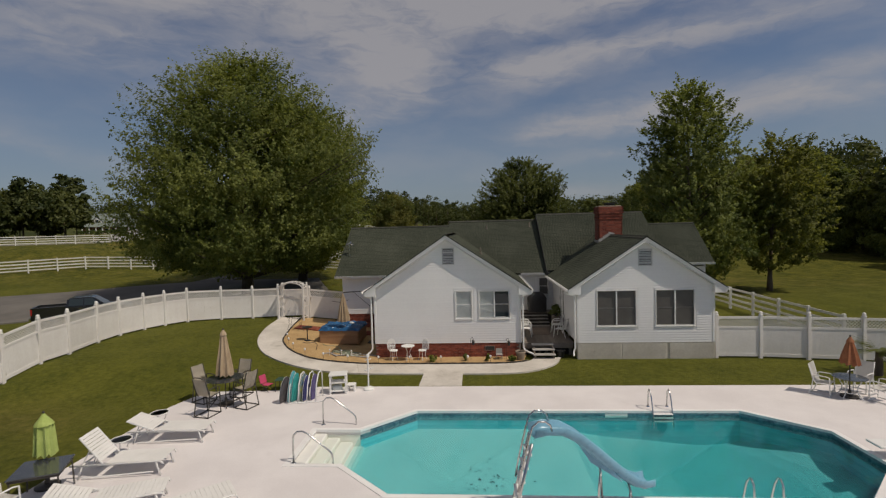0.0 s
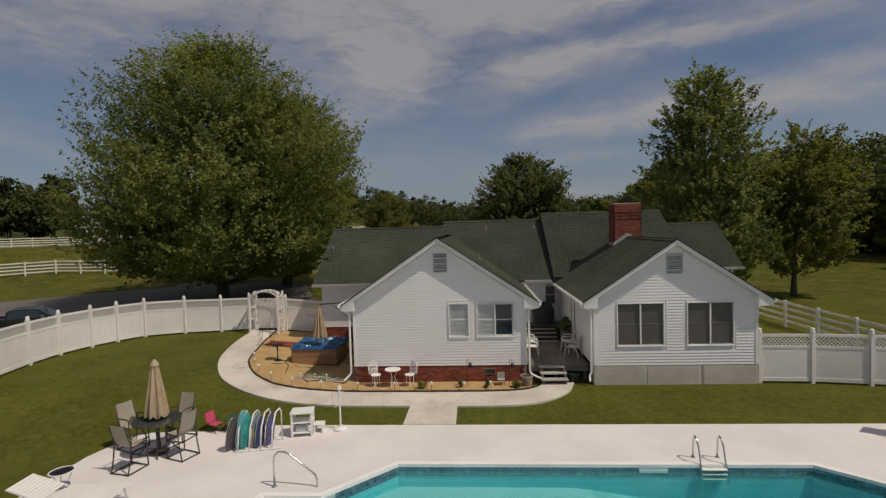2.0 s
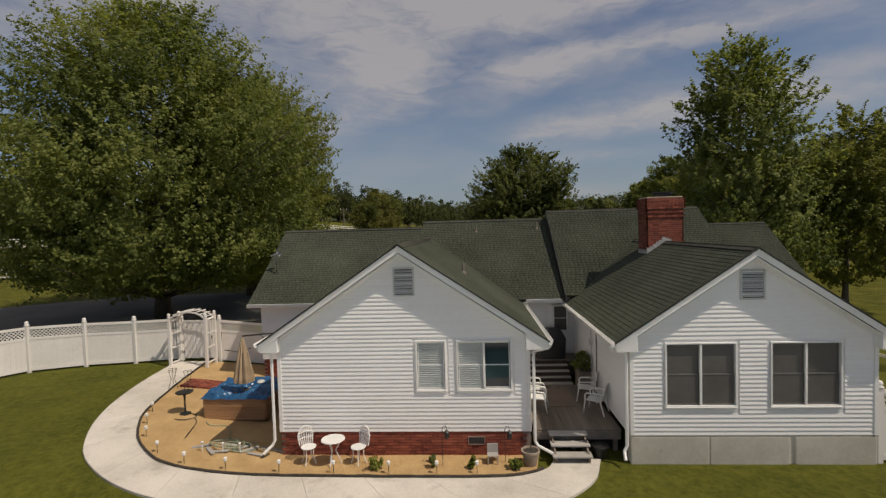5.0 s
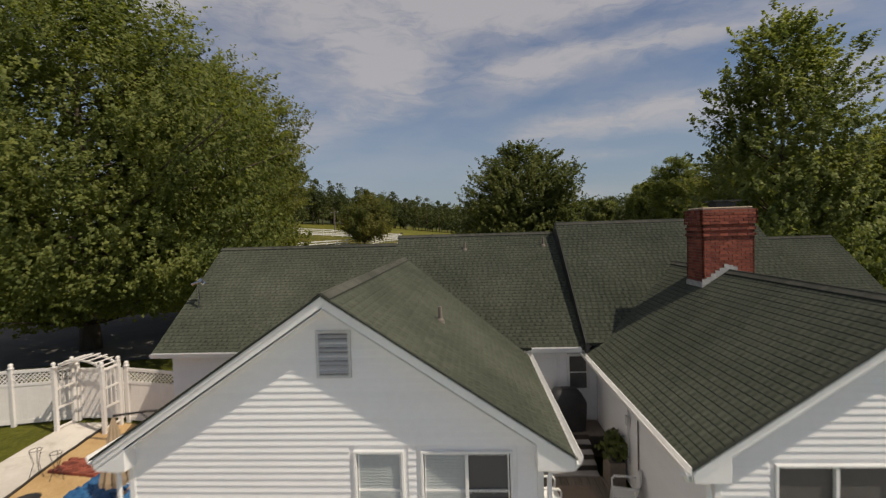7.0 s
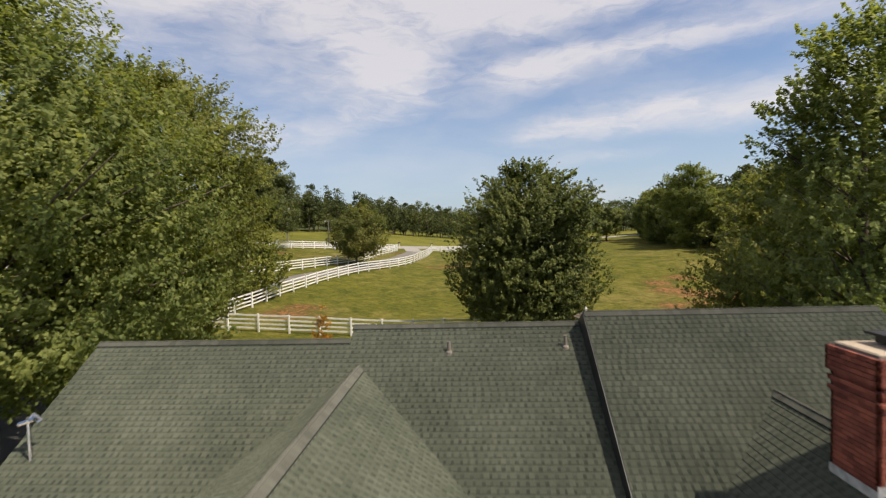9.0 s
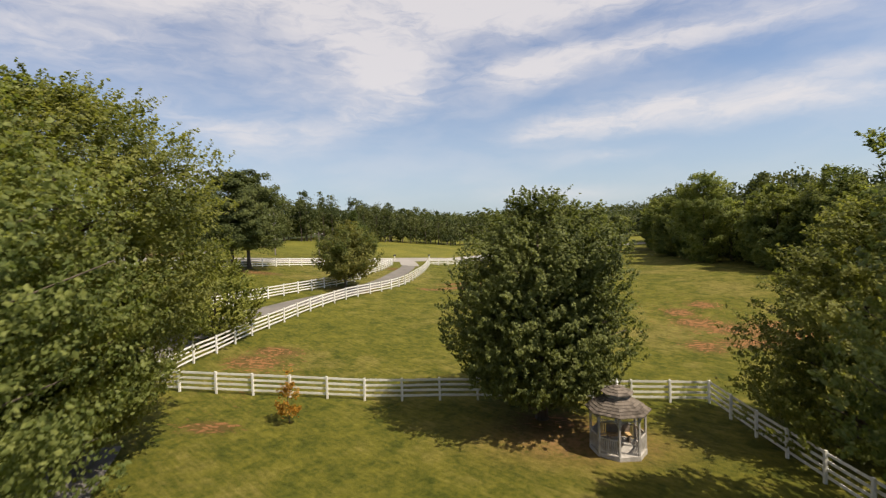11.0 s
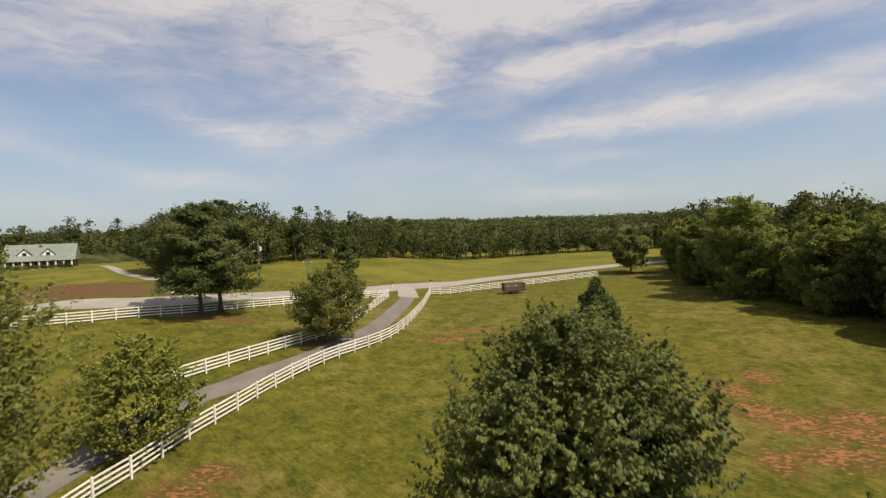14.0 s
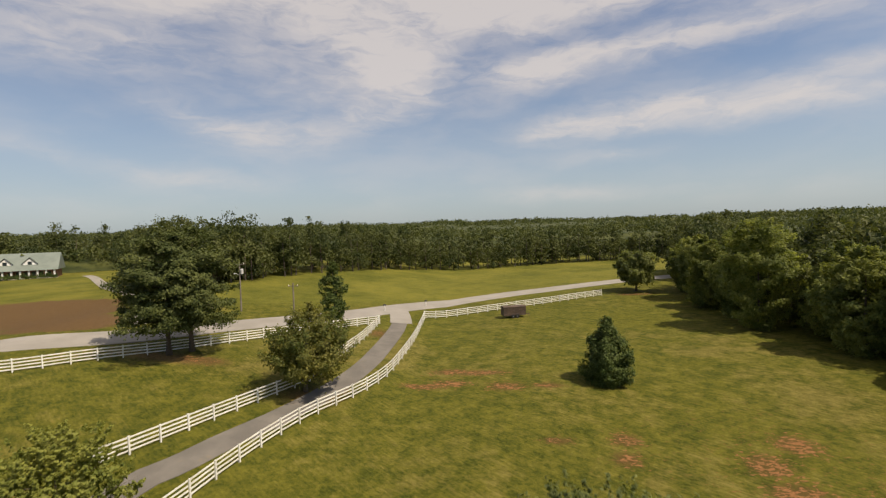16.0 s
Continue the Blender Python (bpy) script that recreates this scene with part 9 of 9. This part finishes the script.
    for sx in (-0.5, 0.5):
        part("leg", box(bm_new(), sx - 0.04, sx + 0.04, -0.18, 0.2, 0.0, 0.36), M_PLANK, b)


gazebo()


def stock_trailer(at):
    t = thing("stock_trailer", "rusty dark livestock trailer in the pasture", "trailer", at)
    part("floor", box(bm_new(), -2.2, 2.2, -0.85, 0.85, 0.45, 0.58), M_RUSTMETAL, t, bevel=0.02)
    for y in (-0.85, 0.85):
        for k in range(7):
            z = 0.62 + k * 0.21
            part("side_slat", box(bm_new(), -2.2, 2.2, y - 0.02, y + 0.02, z, z + 0.15), M_RUSTMETAL, t)
        for x in (-2.18, -1.1, 0, 1.1, 2.18):
            part("upright", box(bm_new(), x - 0.04, x + 0.04, y - 0.045, y + 0.045, 0.5, 2.1), M_RUSTMETAL, t)
        for x in (-0.42, 0.42):
            wh = part("wheel", lathe(bm_new(), [(0.18, -0.1), (0.34, -0.1), (0.36, 0.0), (0.34, 0.1), (0.18, 0.1)], 18), M_TYRE, t)
            wh.matrix_basis = pose(x, y * 1.1, 0.36, 90, 0, 0)
            part("rim", lathe(bm_new(), [(0.19, -0.08), (0.19, 0.08), (0.05, 0.1)], 14), M_WHITE, wh)
    for x in (-2.2, 2.2):
        part("end_panel", box(bm_new(), x - 0.03, x + 0.03, -0.85, 0.85, 0.5, 2.05), M_RUSTMETAL, t)
    part("roof", prism(bm_new(), [(-0.92, 2.05), (0.92, 2.05), (0.92, 2.12), (0.5, 2.24), (-0.5, 2.24), (-0.92, 2.12)], -2.28, 2.28, "x"), M_RUSTMETAL, t)
    part("tongue", beam(bm_new(), (2.2, 0, 0.5), (3.3, 0, 0.45), 0.12, 0.12), M_RUSTMETAL, t)
    part("jack", tube(bm_new(), [(3.2, 0, 0.9), (3.2, 0, 0.0)], 0.04, 6), M_RUSTMETAL, t)


stock_trailer(pose(8.6, 136.0, height(8.6, 136.0), 0, 0, 18))


def utility_pole(x, y, tall, lamp):
    z = height(x, y)
    p = thing("utility_pole", "grey wooden utility pole beside the road", "utility pole", pose(x, y, z), group="utility poles")
    part("pole", lathe(bm_new(), [(0.15, -0.3), (0.14, 2), (0.10, tall)], 10), M_POLE, p)
    part("crossarm", box(bm_new(), -0.9, 0.9, -0.06, 0.06, tall - 0.6, tall - 0.48), M_POLE, p)
    for sx in (-0.8, 0.0, 0.8):
        part("insulator", lathe(bm_new(), [(0.05, tall - 0.48), (0.06, tall - 0.36), (0.03, tall - 0.26)], 8, (sx, 0, 0)), M_WHITE, p)
    if lamp:
        part("transformer", lathe(bm_new(), [(0.24, tall - 2.2), (0.26, tall - 1.4), (0.1, tall - 1.3)], 12, (0.42, 0, 0)), M_LOUVRE, p)
        part("street_light", tube(bm_new(), [(0, 0, tall - 2.4), (-0.6, 0, tall - 2.1), (-1.0, 0, tall - 2.15)], [0.03, 0.03, 0.12], 8), M_LOUVRE, p)


utility_pole(-39.3, 124.6, 8.7, True), utility_pole(-30.7, 126.7, 5.5, False)


def mailbox(x, y, turn):
    m = thing("mailbox", "dark mailbox on a post beside the road", "mailbox", pose(x, y, height(x, y), 0, 0, turn))
    part("post", box(bm_new(), -0.06, 0.06, -0.06, 0.06, -0.2, 1.0), M_RAIL, m, bevel=0.006)
    bm = prism(bm_new(), [(-0.11, 1.0)] + [(0.11 * math.cos(a) * -1, 1.18 + 0.11 * math.sin(a)) for a in np.linspace(0, math.pi, 9)] + [(0.11, 1.0)], -0.28, 0.28, "x")
    part("box", bm, M_DARK, m)
    part("flag", box(bm_new(), 0.0, 0.16, 0.115, 0.125, 1.15, 1.25), M_RED, m)


mailbox(-9.4, 146.9, 40), mailbox(-16.6, 137.8, 40)


def neighbour_house():
    x1, y, z = -155.0, 214.0, height(-160, 214)
    x0 = x1 - 22.0
    turn = pose(x1, y, 0, 0, 0, 34) @ pose(-x1, -y, 0)
    h = thing("neighbour_house", "long red house with pale green roof and porch", "house", turn)
    part("wall", box(bm_new(), x0 + 1, x1 - 1, y, y + 11, z - 1, z + 3.2), M_FARBRICK, h, "red brick wall")
    part("roof", prism(bm_new(), [(y - 3.0, z + 3.0), (y + 5, z + 9.2), (y + 13.0, z + 3.0)], x0, x1, "x"), M_GREENROOF, h, "pale green metal roof")
    part("porch_floor", box(bm_new(), x0, x1 - 0.5, y - 2.8, y, z - 0.8, z + 0.1), M_BLOCK, h)
    for k in range(9):
        x = x0 + 1.2 + k * (x1 - x0 - 2.4) / 8
        part("porch_column", box(bm_new(), x - 0.25, x + 0.25, y - 2.6, y - 2.1, z, z + 3.0), M_WHITE, h)
    for x in (x0 + 6.5, x0 + 13.5):
        d = part("dormer", prism(bm_new(), [(x - 2.0, z + 4.6), (x + 2.0, z + 4.6), (x + 2.0, z + 5.4), (x, z + 7.3), (x - 2.0, z + 5.4)], y - 0.4, y + 4, "y"), M_WHITE, h, "white gabled dormer")
        part("window", box(bm_new(), x - 0.6, x + 0.6, y - 0.45, y - 0.38, z + 4.9, z + 6.2), M_PANE, d)
        part("dormer_roof", prism(bm_new(), [(x - 2.4, z + 5.2), (x, z + 7.6), (x + 2.4, z + 5.2), (x + 2.3, z + 5.5), (x, z + 7.85), (x - 2.3, z + 5.5)], y - 0.7, y + 4, "y"), M_GREENROOF, d)
    for k in range(8):
        x = x0 + 3.2 + k * (x1 - x0 - 6.4) / 7
        part("window", box(bm_new(), x - 0.6, x + 0.6, y - 0.06, y + 0.02, z + 0.7, z + 2.4), M_PANE, h)
    for k in range(12):
        small = rng.uniform(0.8, 1.3)
        b = turn @ Vector((x0 + 1 + k * 1.8, y - 4.0, 0))
        small_plant(b.x, b.y, 1.4 * small, 1.6 * small, M_LEAF_CEDAR, "clipped dark shrub beside the far porch", 120 + k, "porch_shrub")


neighbour_house()
tree("shade_tree", "leafy olive tree overhanging the garden fence", (20.9, 52.0), 6.2, 0.4, 12.6, SHADE, 560, 140, 0.17, M_LEAF_OLIVE, 24, 0.22, limbs=40, wide=0.10, thick=0.03, twig=0.9)
